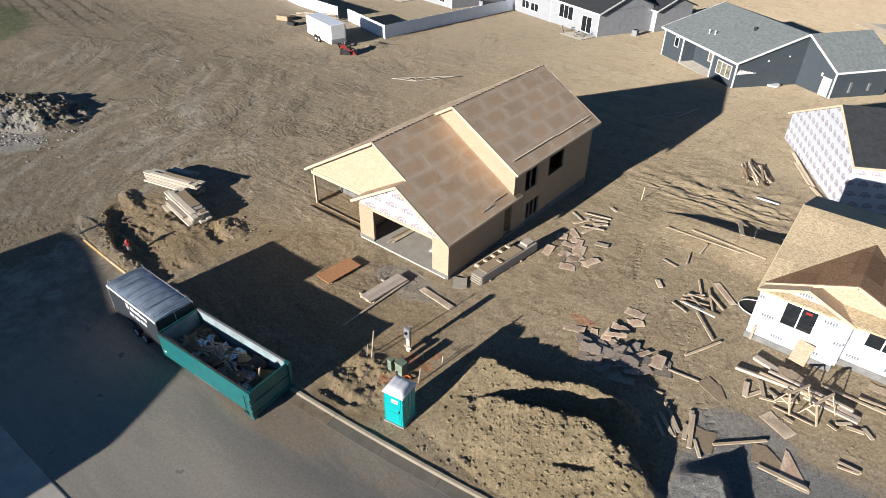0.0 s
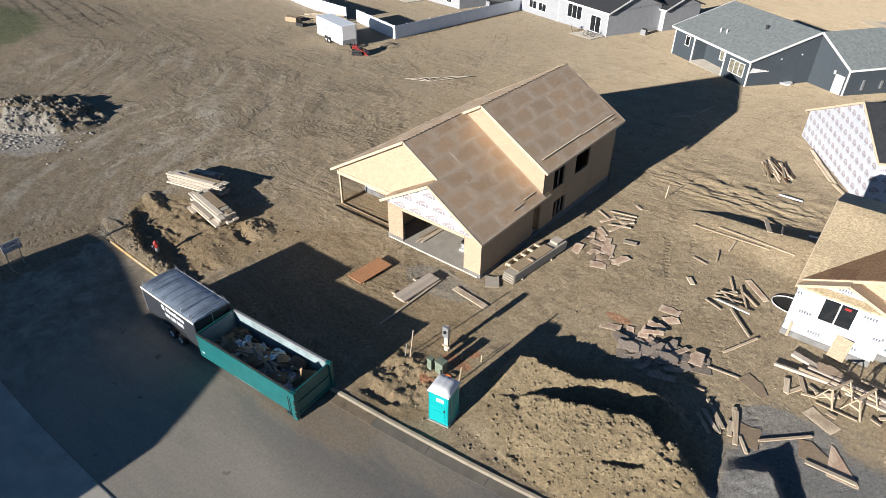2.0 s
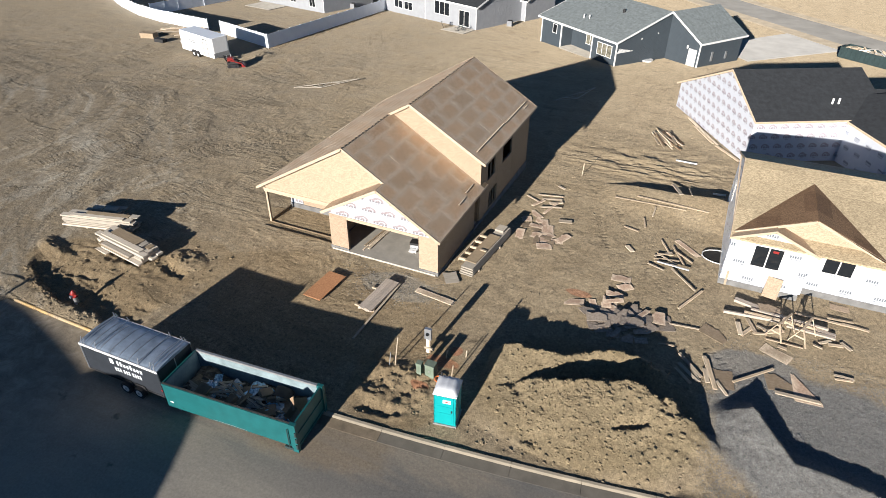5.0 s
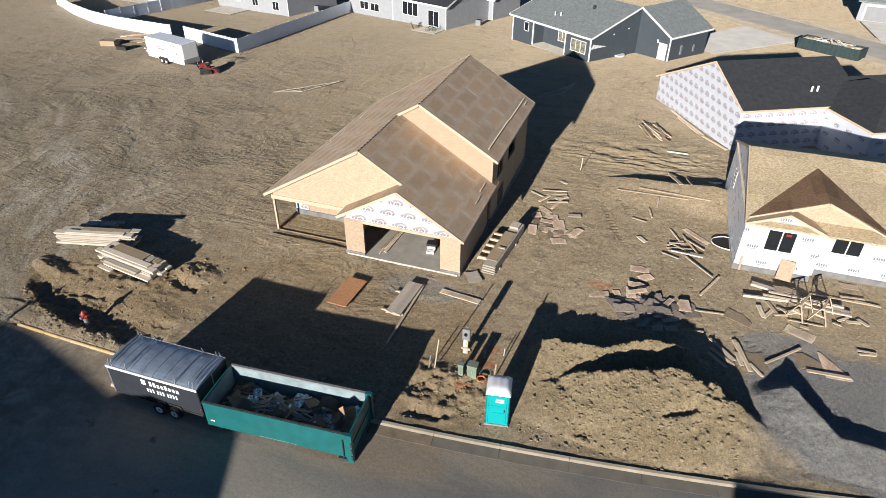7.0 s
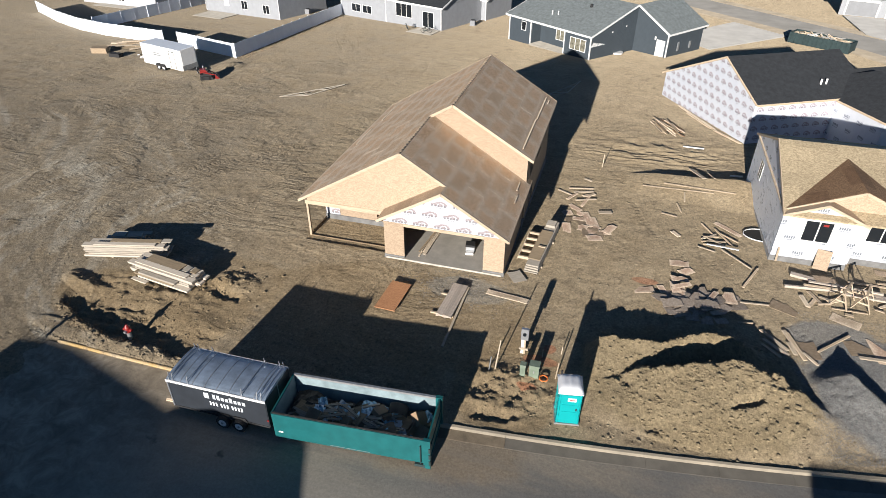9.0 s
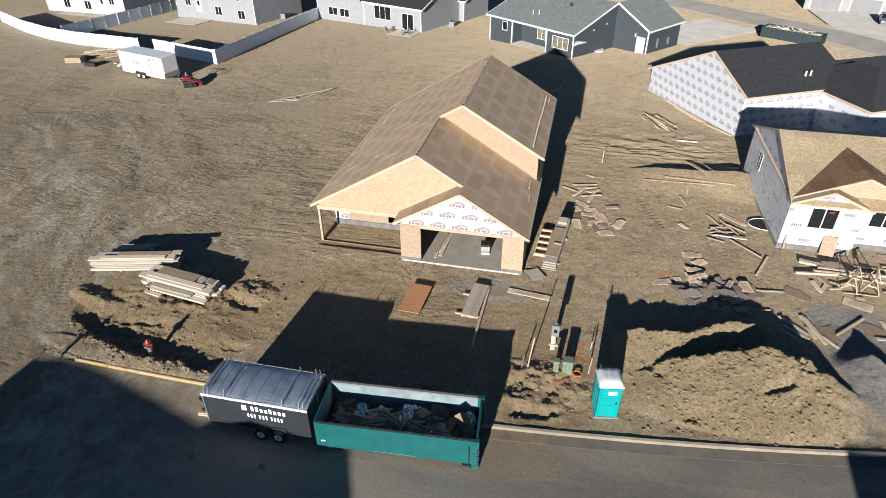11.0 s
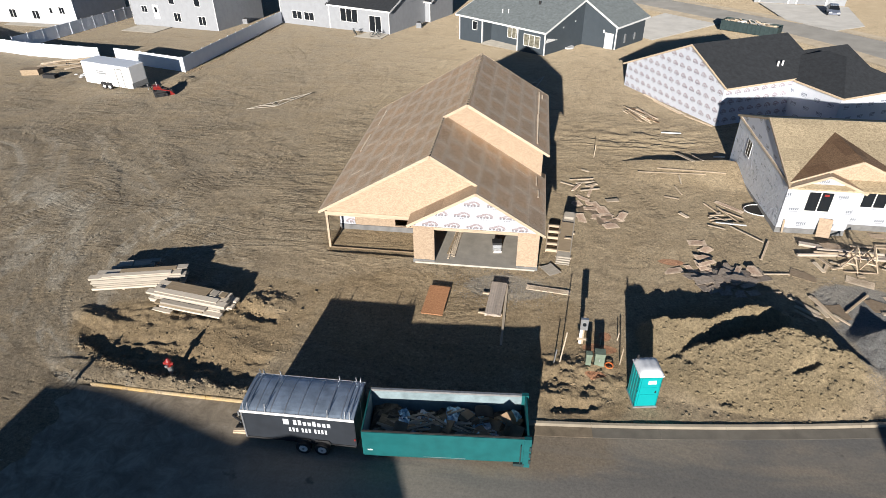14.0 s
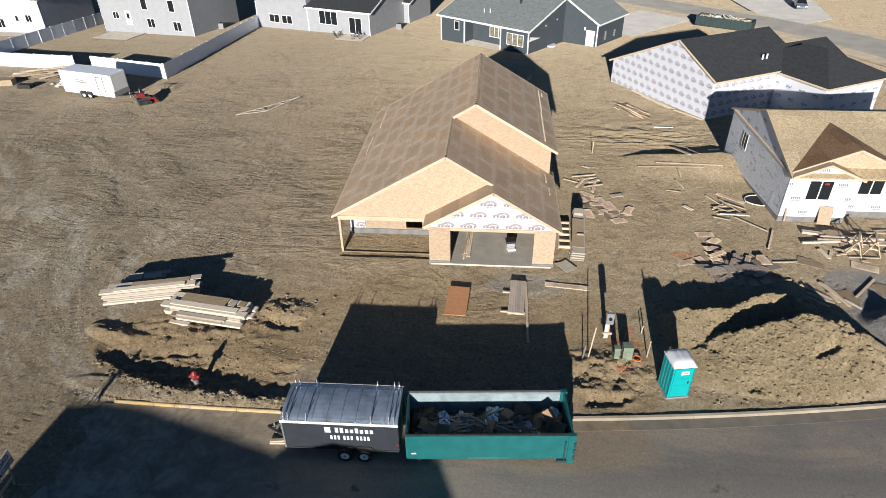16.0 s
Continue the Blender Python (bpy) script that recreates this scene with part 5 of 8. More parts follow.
def portable_toilet():
    t = thing("portable_toilet", "turquoise plastic portable toilet with white translucent roof", "toilet", pose(11.33, -9.82, -0.16, 0, 0, 9.5) @ Matrix.Diagonal((0.93, 0.93, 0.96, 1.0)))
    s = 0.56
    Acc().box(-s - 0.04, s + 0.04, -s - 0.05, s + 0.05, 0.0, 0.10).obj("skid", STEEL, t, "grey skid base")
    for nm, b in (("back_wall", (-s, s, s - 0.05, s)), ("side_wall", (-s, -s + 0.05, -s, s - 0.05)), ("side_wall", (s - 0.05, s, -s, s - 0.05))):
        Acc().box(*b, 0.10, 2.08).obj(nm, TURQ, t)
    for x in (-s, s):
        for y in (-0.28, 0.0, 0.28):
            Acc().box(x - 0.015, x + 0.015, y - 0.06, y + 0.06, 0.2, 1.95).obj("wall_rib", TURQ, t)
    Acc().box(-s, -s + 0.12, -s, -s + 0.06, 0.10, 2.08).obj("door_post", TURQ, t)
    Acc().box(s - 0.12, s, -s, -s + 0.06, 0.10, 2.08).obj("door_post", TURQ, t)
    Acc().box(-s + 0.12, s - 0.12, -s, -s + 0.06, 1.98, 2.08).obj("lintel", TURQ, t)
    d = Acc().box(-s + 0.13, s - 0.13, -s - 0.015, -s + 0.03, 0.12, 1.97).obj("door", TURQ, t)
    Acc().box(-s + 0.2, s - 0.2, -s - 0.03, -s - 0.012, 0.25, 0.9).obj("door_panel", TURQ, d)
    Acc().box(-s + 0.2, s - 0.2, -s - 0.03, -s - 0.012, 1.0, 1.35).obj("door_panel", TURQ, d)
    Acc().box(-0.10, 0.30, -s - 0.035, -s - 0.012, 1.58, 1.80).obj("sign_plate", WHITE, d, "white plate with a coloured mark")
    Acc().box(-0.02, 0.22, -s - 0.04, -s - 0.034, 1.66, 1.70).obj("sign_mark", RED, d)
    Acc().box(s - 0.25, s - 0.18, -s - 0.05, -s - 0.012, 1.0, 1.14).obj("handle", BLACK, d)
    n = 12
    V = [(0.6 * u, 0.62 * v, 2.12 + 0.27 * (1 - abs(u) ** 4) ** 0.6 * (1 - abs(v) ** 4) ** 0.6 - 0.03 * (abs((u * 1.6) % 1.0 - 0.5) < 0.12)) for u in np.linspace(-1, 1, n) for v in np.linspace(-1, 1, n)]
    r = Acc().add(V, [(a * n + b, (a + 1) * n + b, (a + 1) * n + b + 1, a * n + b + 1) for a in range(n - 1) for b in range(n - 1)])
    r = r.obj("roof", CAB_ROOF, t, "white translucent domed roof", smooth=True)
    Acc().box(-0.6, 0.6, -0.62, 0.62, 2.05, 2.12).obj("roof_rim", CAB_ROOF, r)
    Acc().tube((-0.42, 0.45, 0.3), (-0.42, 0.45, 2.55), 0.05, 10).obj("vent_pipe", BLACK, t)


portable_toilet()


# ---- services by the kerb ----
def services():
    t = thing("meter_post", "timber post carrying a grey electric meter box", "utility post", pose(8.72, -6.25, at(8.72, -6.25)))
    Acc().box(-0.07, 0.07, -0.05, 0.05, -0.2, 1.75).obj("post", PINE, t)
    Acc().box(-0.16, -0.02, -0.06, 0.02, -0.2, 1.2).obj("conduit", WHITE, t)
    b = Acc().box(-0.19, 0.19, -0.2, -0.05, 1.05, 1.75).obj("meter_box", ALU, t, "light grey steel meter box")
    Acc().tube((0, -0.2, 1.45), (0, -0.28, 1.45), 0.09, 14).obj("meter_dial", GLASS, b)
    Acc().box(-0.25, 0.3, -0.12, -0.05, 0.3, 0.42).obj("brace", TIMBER, t)
    p = thing("utility_pedestal", "pale green round-cornered telecom pedestal", "utility box", pose(8.95, -7.9, at(8.95, -7.9)))
    Acc().box(-0.13, 0.13, -0.13, 0.13, -0.1, 0.62).obj("cabinet", GREEN_BOX, p)
    Acc().box(-0.15, 0.15, -0.15, 0.15, 0.62, 0.74).obj("cap", GREEN_BOX, p)
    p = thing("utility_pedestal", "larger green steel transformer pedestal", "utility box", pose(9.5, -7.75, at(9.5, -7.75)))
    Acc().box(-0.24, 0.24, -0.2, 0.2, -0.1, 0.72).obj("cabinet", GREEN_BOX, p)
    Acc().box(-0.26, 0.26, -0.22, 0.22, 0.72, 0.78).obj("lid", GREEN_BOX, p)
    Acc().box(-0.02, 0.02, -0.215, -0.2, 0.3, 0.45).obj("latch", STEEL, p)
    r = Acc()
    n = 18
    for i in range(n):
        a0, a1 = 2 * math.pi * i / n, 2 * math.pi * (i + 1) / n
        r.beam((10.0 + 0.2 * math.cos(a0), -7.9 + 0.2 * math.sin(a0), at(10, -7.9) + 0.07), (10.0 + 0.2 * math.cos(a1), -7.9 + 0.2 * math.sin(a1), at(10, -7.9) + 0.07), 0.045, 0.045)
    tagged(r.obj("conduit_coil", ORANGE), "coil of orange plastic conduit on the dirt", "conduit coil")
    for x, y, h, tx, ty, mat, lab in ((7.25, -8.0, 0.9, 0.1, 0.05, STEEL, "thin steel marker rod in the dirt"), (7.55, -7.95, 1.9, 0.2, 0.1, TIMBER, "tall leaning survey stake"), (10.55, -7.65, 1.0, 0.08, 0.1, PINE_FRESH, "pale survey stake with orange tip"), (10.6, -5.8, 0.5, 0.05, 0, TIMBER, "short wooden survey stake in dirt"), (9.7, -6.3, 0.5, 0, 0.1, TIMBER, "short wooden survey stake in dirt"), (11.0, 18.05, 1.1, 0.05, 0.05, TIMBER, "wooden grade stake in the side lot")):
        z = at(x, y)
        tagged(Acc().beam((x, y, z - 0.15), (x + tx, y + ty, z + h), 0.045, 0.045).obj("survey_stake", mat), lab, "stake", "survey stakes")
    hy = thing("fire_hydrant", "red and silver fire hydrant in the scraped pit", "hydrant", pose(-11.75, -10.95, at(-11.75, -10.95) - 0.05))
    Acc().tube((0, 0, 0), (0, 0, 0.5), 0.13, 14).obj("barrel", ALU, hy, "silver lower barrel")
    Acc().tube((0, 0, 0.5), (0, 0, 0.82), 0.15, 14).obj("upper_barrel", RED, hy)
    Acc().tube((0, 0, 0.82), (0, 0, 0.98), 0.16, 14, 0.05).obj("bonnet", RED, hy)
    for d in ((1, 0, 0), (-1, 0, 0), (0, -1, 0)):
        Acc().tube((0, 0, 0.64), (0.26 * d[0], 0.26 * d[1], 0.64), 0.075, 10).obj("outlet", RED if d[1] == 0 else ALU, hy)
    s = thing("road_sign", "white ROAD CLOSED board on a low wooden barricade", "sign", pose(-16.57, -17.37, -0.24, 0, 0, 95))
    Acc().box(-0.55, 0.55, -0.012, 0.012, 1.40, 2.08).obj("sign_board", WHITE, s)
    edge = Acc()
    for x0, x1, z0, z1 in ((-0.53, 0.53, 1.415, 1.43), (-0.53, 0.53, 2.05, 2.065), (-0.53, -0.515, 1.43, 2.05), (0.515, 0.53, 1.43, 2.05)):
        edge.box(x0, x1, -0.018, -0.012, z0, z1)
    edge.obj("border", NAVY, s, "dark blue border line")
    for x in (-0.4, 0.4):
        Acc().beam((x, 0.42, 0.02), (x, 0.035, 2.05), 0.05, 0.04).obj("leg", TIMBER, s)
        Acc().beam((x, -0.3, 0.03), (x, 0.6, 0.03), 0.05, 0.06).obj("foot", TIMBER, s)
    Acc().beam((-0.5, 0.36, 0.5), (0.5, 0.36, 0.5), 0.03, 0.14).obj("rail", TIMBER, s)
    for z, words in ((1.78, "ROAD"), (1.48, "CLOSED")):
        c = bpy.data.curves.new("lettering", "FONT")
        c.body, c.size, c.align_x, c.extrude, c.offset = words, 0.30 if words == "ROAD" else 0.285, "CENTER", 0.004, 0.006
        c.materials.append(NAVY)
        ob = new("lettering", c)
        ob.parent = s
        ob.matrix_basis = pose(0, -0.018, z, 90, 0, 0)


NAVY = plain("navy_ink", (0.012, 0.028, 0.10), 0.5)
services()


# ---- neighbouring houses ----
def window(parent, m, w, h, panes=2, frame=WHITE, name="window", label="", deep=0.05, glass=GLASS):
    """A framed window in the plane y = 0 of m, centred at x = 0, sill at z = 0, facing -y."""
    f = 0.07
    win = thing(name, label, "")
    win.parent = parent
    win.matrix_basis = m
    bars_ = [("head", (-w / 2 - f, w / 2 + f, -deep, 0.0, h, h + f)), ("sill", (-w / 2 - f, w / 2 + f, -deep - 0.02, 0.0, -f, 0)), ("jamb", (-w / 2 - f, -w / 2, -deep, 0.0, 0, h)), ("jamb", (w / 2, w / 2 + f, -deep, 0.0, 0, h))]
    bars_ += [("mullion", (-w / 2 + w * i / panes - 0.035, -w / 2 + w * i / panes + 0.035, -deep, 0.0, 0, h)) for i in range(1, panes)]
    for nm, b in bars_:
        Acc().box(*b).obj(nm, frame, win)
    for i in range(panes):
        x0, x1 = -w / 2 + w * i / panes + 0.01, -w / 2 + w * (i + 1) / panes - 0.01
        Acc().box(x0, x1, -0.02, -0.004, 0.0, h).obj("pane", glass, win)
    return win


def door(parent, m, w=0.95, h=2.05, mat=WHITE, label="white door"):
    d = Acc().box(-w / 2, w / 2, -0.05, 0, 0, h).obj("door", mat, parent, label)
    d.matrix_basis = m
    Acc().box(-w / 2 - 0.09, -w / 2, -0.07, 0, 0, h + 0.09).box(w / 2, w / 2 + 0.09, -0.07, 0, 0, h + 0.09).box(-w / 2, w / 2, -0.07, 0, h, h + 0.09).obj("door_frame", WHITE, d)
    Acc().tube((w / 2 - 0.1, -0.05, 1.0), (w / 2 - 0.1, -0.11, 1.0), 0.04, 8).obj("knob", STEEL, d)
    return d


def roof_slope(parent, pts, mat, th=0.16, label=""):
    a = Acc().prism([Vector(p) - Vector((0, 0, th)) for p in pts], (0, 0, th))
    return a.obj("roof_slope", mat, parent, label)


def trim(parent, p, q, w=0.05, h=0.2, mat=WHITE, name="fascia"):
    return Acc().beam(p, q, w, h).obj(name, mat, parent)


def wrapped_house():
    """Right-hand neighbour: white wrap, bare strand board roof."""
    t = thing("house", "unfinished house in white wrap with a bare board roof", "house")
    # walls
    Acc().box(22.13, 26.42, 6.70, 6.84, 0.16, 3.25).obj("front_wall", WRAP_T, t)
    Acc().box(26.42, 26.56, 6.84, 7.80, 0.16, 3.25).obj("return_wall", WRAP_T, t)
    Acc().box(26.56, 37.0, 7.66, 7.80, 0.16, 3.35).obj("front_wall", WRAP_T, t)
    side = Acc()
    side.prism([(22.13, 6.84, 0.12), (22.13, 18.5, -0.6), (22.13, 18.5, 3.35), (22.13, 6.84, 3.35)], (0.13, 0, 0))
    wall = side.obj("side_wall", WRAP_S, t)
    Acc().prism([(22.125, 6.84, 3.352), (22.125, 18.5, 3.352), (22.125, 12.65, 5.42)], (0.13, 0, 0)).obj("gable_wall", WRAP_B, t, "white lettered wrap on the gable end")
    Acc().box(22.05, 22.124, 6.86, 18.48, 3.25, 3.42).obj("plate_board", SCRAP, t, "brown board along the wall plate")
    # loose crinkled film over the side wall, folded in slanting creases
    bm = bmesh.new()
    rows, cols = 80, 300
    grid = []
    for i in range(cols + 1):
        y = 6.85 + 11.64 * i / cols
        lo, hi = 0.12 - 0.0617 * (y - 6.84), 3.24
        line = []
        for j in range(rows + 1):
            z = lo + (hi - lo) * j / rows
            w = noise.noise(Vector((y * 0.5, z * 0.5, 3.1)))
            s = y * 1.0 + (0.35 + 0.9 * w) * z
            fold = abs(noise.noise(Vector((s * 3.6, z * 0.7, 0.0)))) + 0.5 * abs(noise.noise(Vector((s * 8.0, z * 1.6, 7.0))))
            pit = noise.noise(Vector((y * 1.3, z * 1.3, 5.0)))
            flat = min(1.0, max(abs(y - 15.0) - 0.55, abs(z - 2.12) - 0.5, 0.0) / 0.3)
            line.append(bm.verts.new((22.112 - 0.036 * flat * fold * (0.55 + 0.45 * pit), y, z)))
        grid.append(line)
    for i in range(cols):
        for j in range(rows):
            f = bm.faces.new((grid[i][j], grid[i][j + 1], grid[i + 1][j + 1], grid[i + 1][j]))
            f.smooth = True
    me = bpy.data.meshes.new("wrap_film")
    bm.to_mesh(me)
    bm.free()
    me.materials.append(WRAP_S)
    film_ob = new("wrap_film", me)
    film_ob.parent = wall
    tagged(film_ob, "crinkled silvery wrap film")
    Acc().box(22.27, 37, 18.37, 18.5, -0.6, 3.3).obj("rear_wall", WRAP_T, t)
    Acc().box(36.87, 37.0, 7.8, 18.37, -0.5, 3.3).obj("far_wall", WRAP_T, t)
    Acc().box(22.10, 26.45, 6.66, 6.84, -0.5, 0.16).box(26.45, 37.03, 7.62, 7.8, -0.5, 0.16).obj("foundation", FOUNDATION, t)
    Acc().prism([(22.10, 6.84, -0.6), (22.10, 18.5, -1.4), (22.10, 18.5, -0.6), (22.10, 6.84, 0.12)], (0.1, 0, 0)).obj("foundation", FOUNDATION, t)
    # gables
    Acc().prism([(22.13, 6.69, 3.25), (26.45, 6.69, 3.25), (24.2, 6.69, 4.18)], (0, 0.12, 0)).obj("gable_wall", WRAP_T, t)
    Acc().prism([(22.6, 7.2, 3.2), (30.4, 7.2, 3.25), (26.0, 7.2, 5.0)], (0, 0.12, 0)).obj("gable_wall", OSB, t, "bare strand board gable")
    Acc().box(22.11, 26.5, 6.60, 6.69, 3.10, 3.27).obj("band_board", PINE, t)
    # main roof with sheets, cross gables
    zf = lambda y: 3.32 + 0.348 * (y - 6.28)
    roof = roof_slope(t, [(22.03, 6.28, zf(6.28)), (37.4, 6.28, zf(6.28)), (37.4, 12.65, zf(12.65)), (22.03, 12.65, zf(12.65))], OSB_PALE, 0.1, "pale bare strand board roof deck")
    roof_slope(t, [(22.03, 12.65, zf(12.65)), (37.4, 12.65, zf(12.65)), (37.4, 19.0, zf(6.28)), (22.03, 19.0, zf(6.28))], OSB_PALE, 0.1)
    # loose-laid deck boards on the front slope
    up = Vector((0, 1, 0.348)).normalized()
    nrm = Vector((0, -0.348, 1)).normalized()
    b, row = 0.0, 0
    run = math.hypot(12.65 - 6.28, 0.348 * (12.65 - 6.28))
    while b < run - 0.05:
        b1 = min(b + 1.22, run)
        x = 21.75 - (1.22 if row % 2 else 0)
        while x < 37.4:
            p0, p1 = max(x, 22.03) + 0.003, min(x + 2.44, 37.4) - 0.003
            if p1 - p0 > 0.1:
                o = Vector((0, 6.28, 3.32)) + nrm * 0.003
                q = [o + up * (b + 0.003) + Vector((p0, 0, 0)), o + up * (b + 0.003) + Vector((p1, 0, 0)), o + up * (b1 - 0.003) + Vector((p1, 0, 0)), o + up * (b1 - 0.003) + Vector((p0, 0, 0))]
                Acc().prism(q, nrm * 0.012).obj("roof_panel", OSB_PALE, roof)
            x += 2.44
        b, row = b1, row + 1
    g2 = lambda x: 5.12 - 0.425 * abs(x - 26.0)
    yv = lambda x: 6.28 + (g2(x) - 3.32) / 0.348
    for s in (-1, 1):
        xe = 26.0 + s * (3.93 if s < 0 else 4.25)
        roof_slope(t, [(xe, 6.75, g2(xe) + 0.03), (26.0, 6.75, 5.15), (26.0, yv(26.0), 5.15), (xe, yv(xe) + 0.2, g2(xe) + 0.03)][::s], OSB_BROWN, 0.09, "brown strand board cross gable slope")
        inward = Vector((26.0 - xe, 0, 5.15 - g2(xe) - 0.03)).normalized()
        up_n = Vector((-inward.z, 0, inward.x)) if inward.x > 0 else Vector((inward.z, 0, -inward.x))
        run_g = math.hypot(26.0 - xe, 5.15 - g2(xe) - 0.03)
        b, row = 0.0, 0
        while b < run_g - 0.1:
            b1 = min(b + 1.22, run_g)
            far_y = yv(xe + inward.x * b) - 0.1
            y = 6.78
            while y < far_y - 0.25:
                y1 = min(y + (1.22 if row % 2 and y < 6.8 else 2.44), far_y)
                o = Vector((xe, 0, g2(xe) + 0.03)) + up_n * 0.003
                q = [o + inward * (b + 0.0012) + Vector((0, y + 0.0012, 0)), o + inward * (b1 - 0.0012) + Vector((0, y + 0.0012, 0)), o + inward * (b1 - 0.0012) + Vector((0, y1 - 0.0012, 0)), o + inward * (b + 0.0012) + Vector((0, y1 - 0.0012, 0))]
                Acc().prism(q, up_n * 0.012).obj("roof_panel", OSB_UMBER if (row * 3 + int(y)) % 4 == 1 else OSB_BROWN, roof)
                y = y1
            b, row = b1, row + 1
    g1 = lambda x: 4.30 - 0.43 * abs(x - 24.2)
    for s in (-1, 1):
        xe = 24.2 + s * (2.13 if s < 0 else 2.5)
        roof_slope(t, [(xe, 6.25, g1(xe)), (24.2, 6.25, 4.30), (24.2, 7.35, 4.30), (xe, 7.35, g1(xe))][::s], OSB, 0.08)
    for p, q in (((22.07, 6.23, g1(22.07) - 0.08), (24.2, 6.23, 4.22)), ((24.2, 6.23, 4.22), (26.7, 6.23, g1(26.7) - 0.08)), ((22.07, 6.73, g2(22.07) - 0.05), (26.0, 6.73, 5.07)), ((26.0, 6.73, 5.07), (30.3, 6.73, g2(30.3) - 0.05)), ((22.01, 6.28, 3.25), (22.01, 12.65, zf(12.65) - 0.07)), ((22.01, 12.65, zf(12.65) - 0.07), (22.01, 19.0, 3.25)), ((22.01, 19.02, 3.25), (37.4, 19.02, 3.25))):
        trim(t, p, q, 0.05, 0.16, PINE_FRESH, "rake_board")
    # windows, leaning board, patio edge
    for cx, y in ((24.24, 6.70), (28.05, 7.66)):
        w = window(t, pose(cx, y, 1.55), 1.5, 1.35, 2, WHITE, label="white-framed pair of dark windows", deep=0.03)
        Acc().box(0.2, 0.5, -0.03, -0.021, 1.08, 1.22).obj("sticker", RED, w, "small red manufacturer sticker")
    window(t, pose(22.1, 15.0, 1.55, 0, 0, -90), 0.9, 1.15, 2, WHITE, deep=0.03, glass=DIM_GLASS)
    Acc().beam((24.95, 6.15, -0.1), (25.05, 6.62, 1.05), 0.82, 0.02).obj("leaning_board", OSB, t)
    Acc().beam((22.5, 6.45, -0.1), (22.5, 6.62, 0.8), 0.12, 0.03).obj("leaning_stud", PINE, t)
    e = thing("window_well", "white plastic egress window well beside the wrapped wall", "window well")
    a = Acc()
    n = 9
    pts = [(22.08 - 1.15 * math.sin(math.pi * i / n), 9.65 + 0.8 * math.cos(math.pi * i / n) * 1.0) for i in range(n + 1)]
    z = at(21.5, 9.65)
    for (x0, y0), (x1, y1) in zip(pts[:-1], pts[1:]):
        a.prism([(x0, y0, z - 0.3), (x1, y1, z - 0.3), (x1, y1, z + 0.12), (x0, y0, z + 0.12)], (0.04, 0, 0))
    a.obj("rim", WHITE, e)
    # near-black sheet standing in for the shade inside the well
    Acc().prism([(x, y, z + 0.02) for x, y in pts], (0, 0, 0.04)).obj("bottom", DARK, e)


# lighter copy of WRAP_T: the shaded gable end is brightened in its colour
WRAP_B = wrap_material("shade_lifted_wrap", (0.10, 0.12, 0.15), 1.75, 1.05, 0.18, 0.86, 0.085)
WRAP_S = silver_wrap_material()
DIM_GLASS = material("dusty_window_glass", 0.3)
Net(DIM_GLASS).colour((0.014, 0.017, 0.021))
DIM_GLASS.node_tree.nodes["Principled BSDF"].inputs["Specular IOR Level"].default_value = 0.2
wrapped_house()


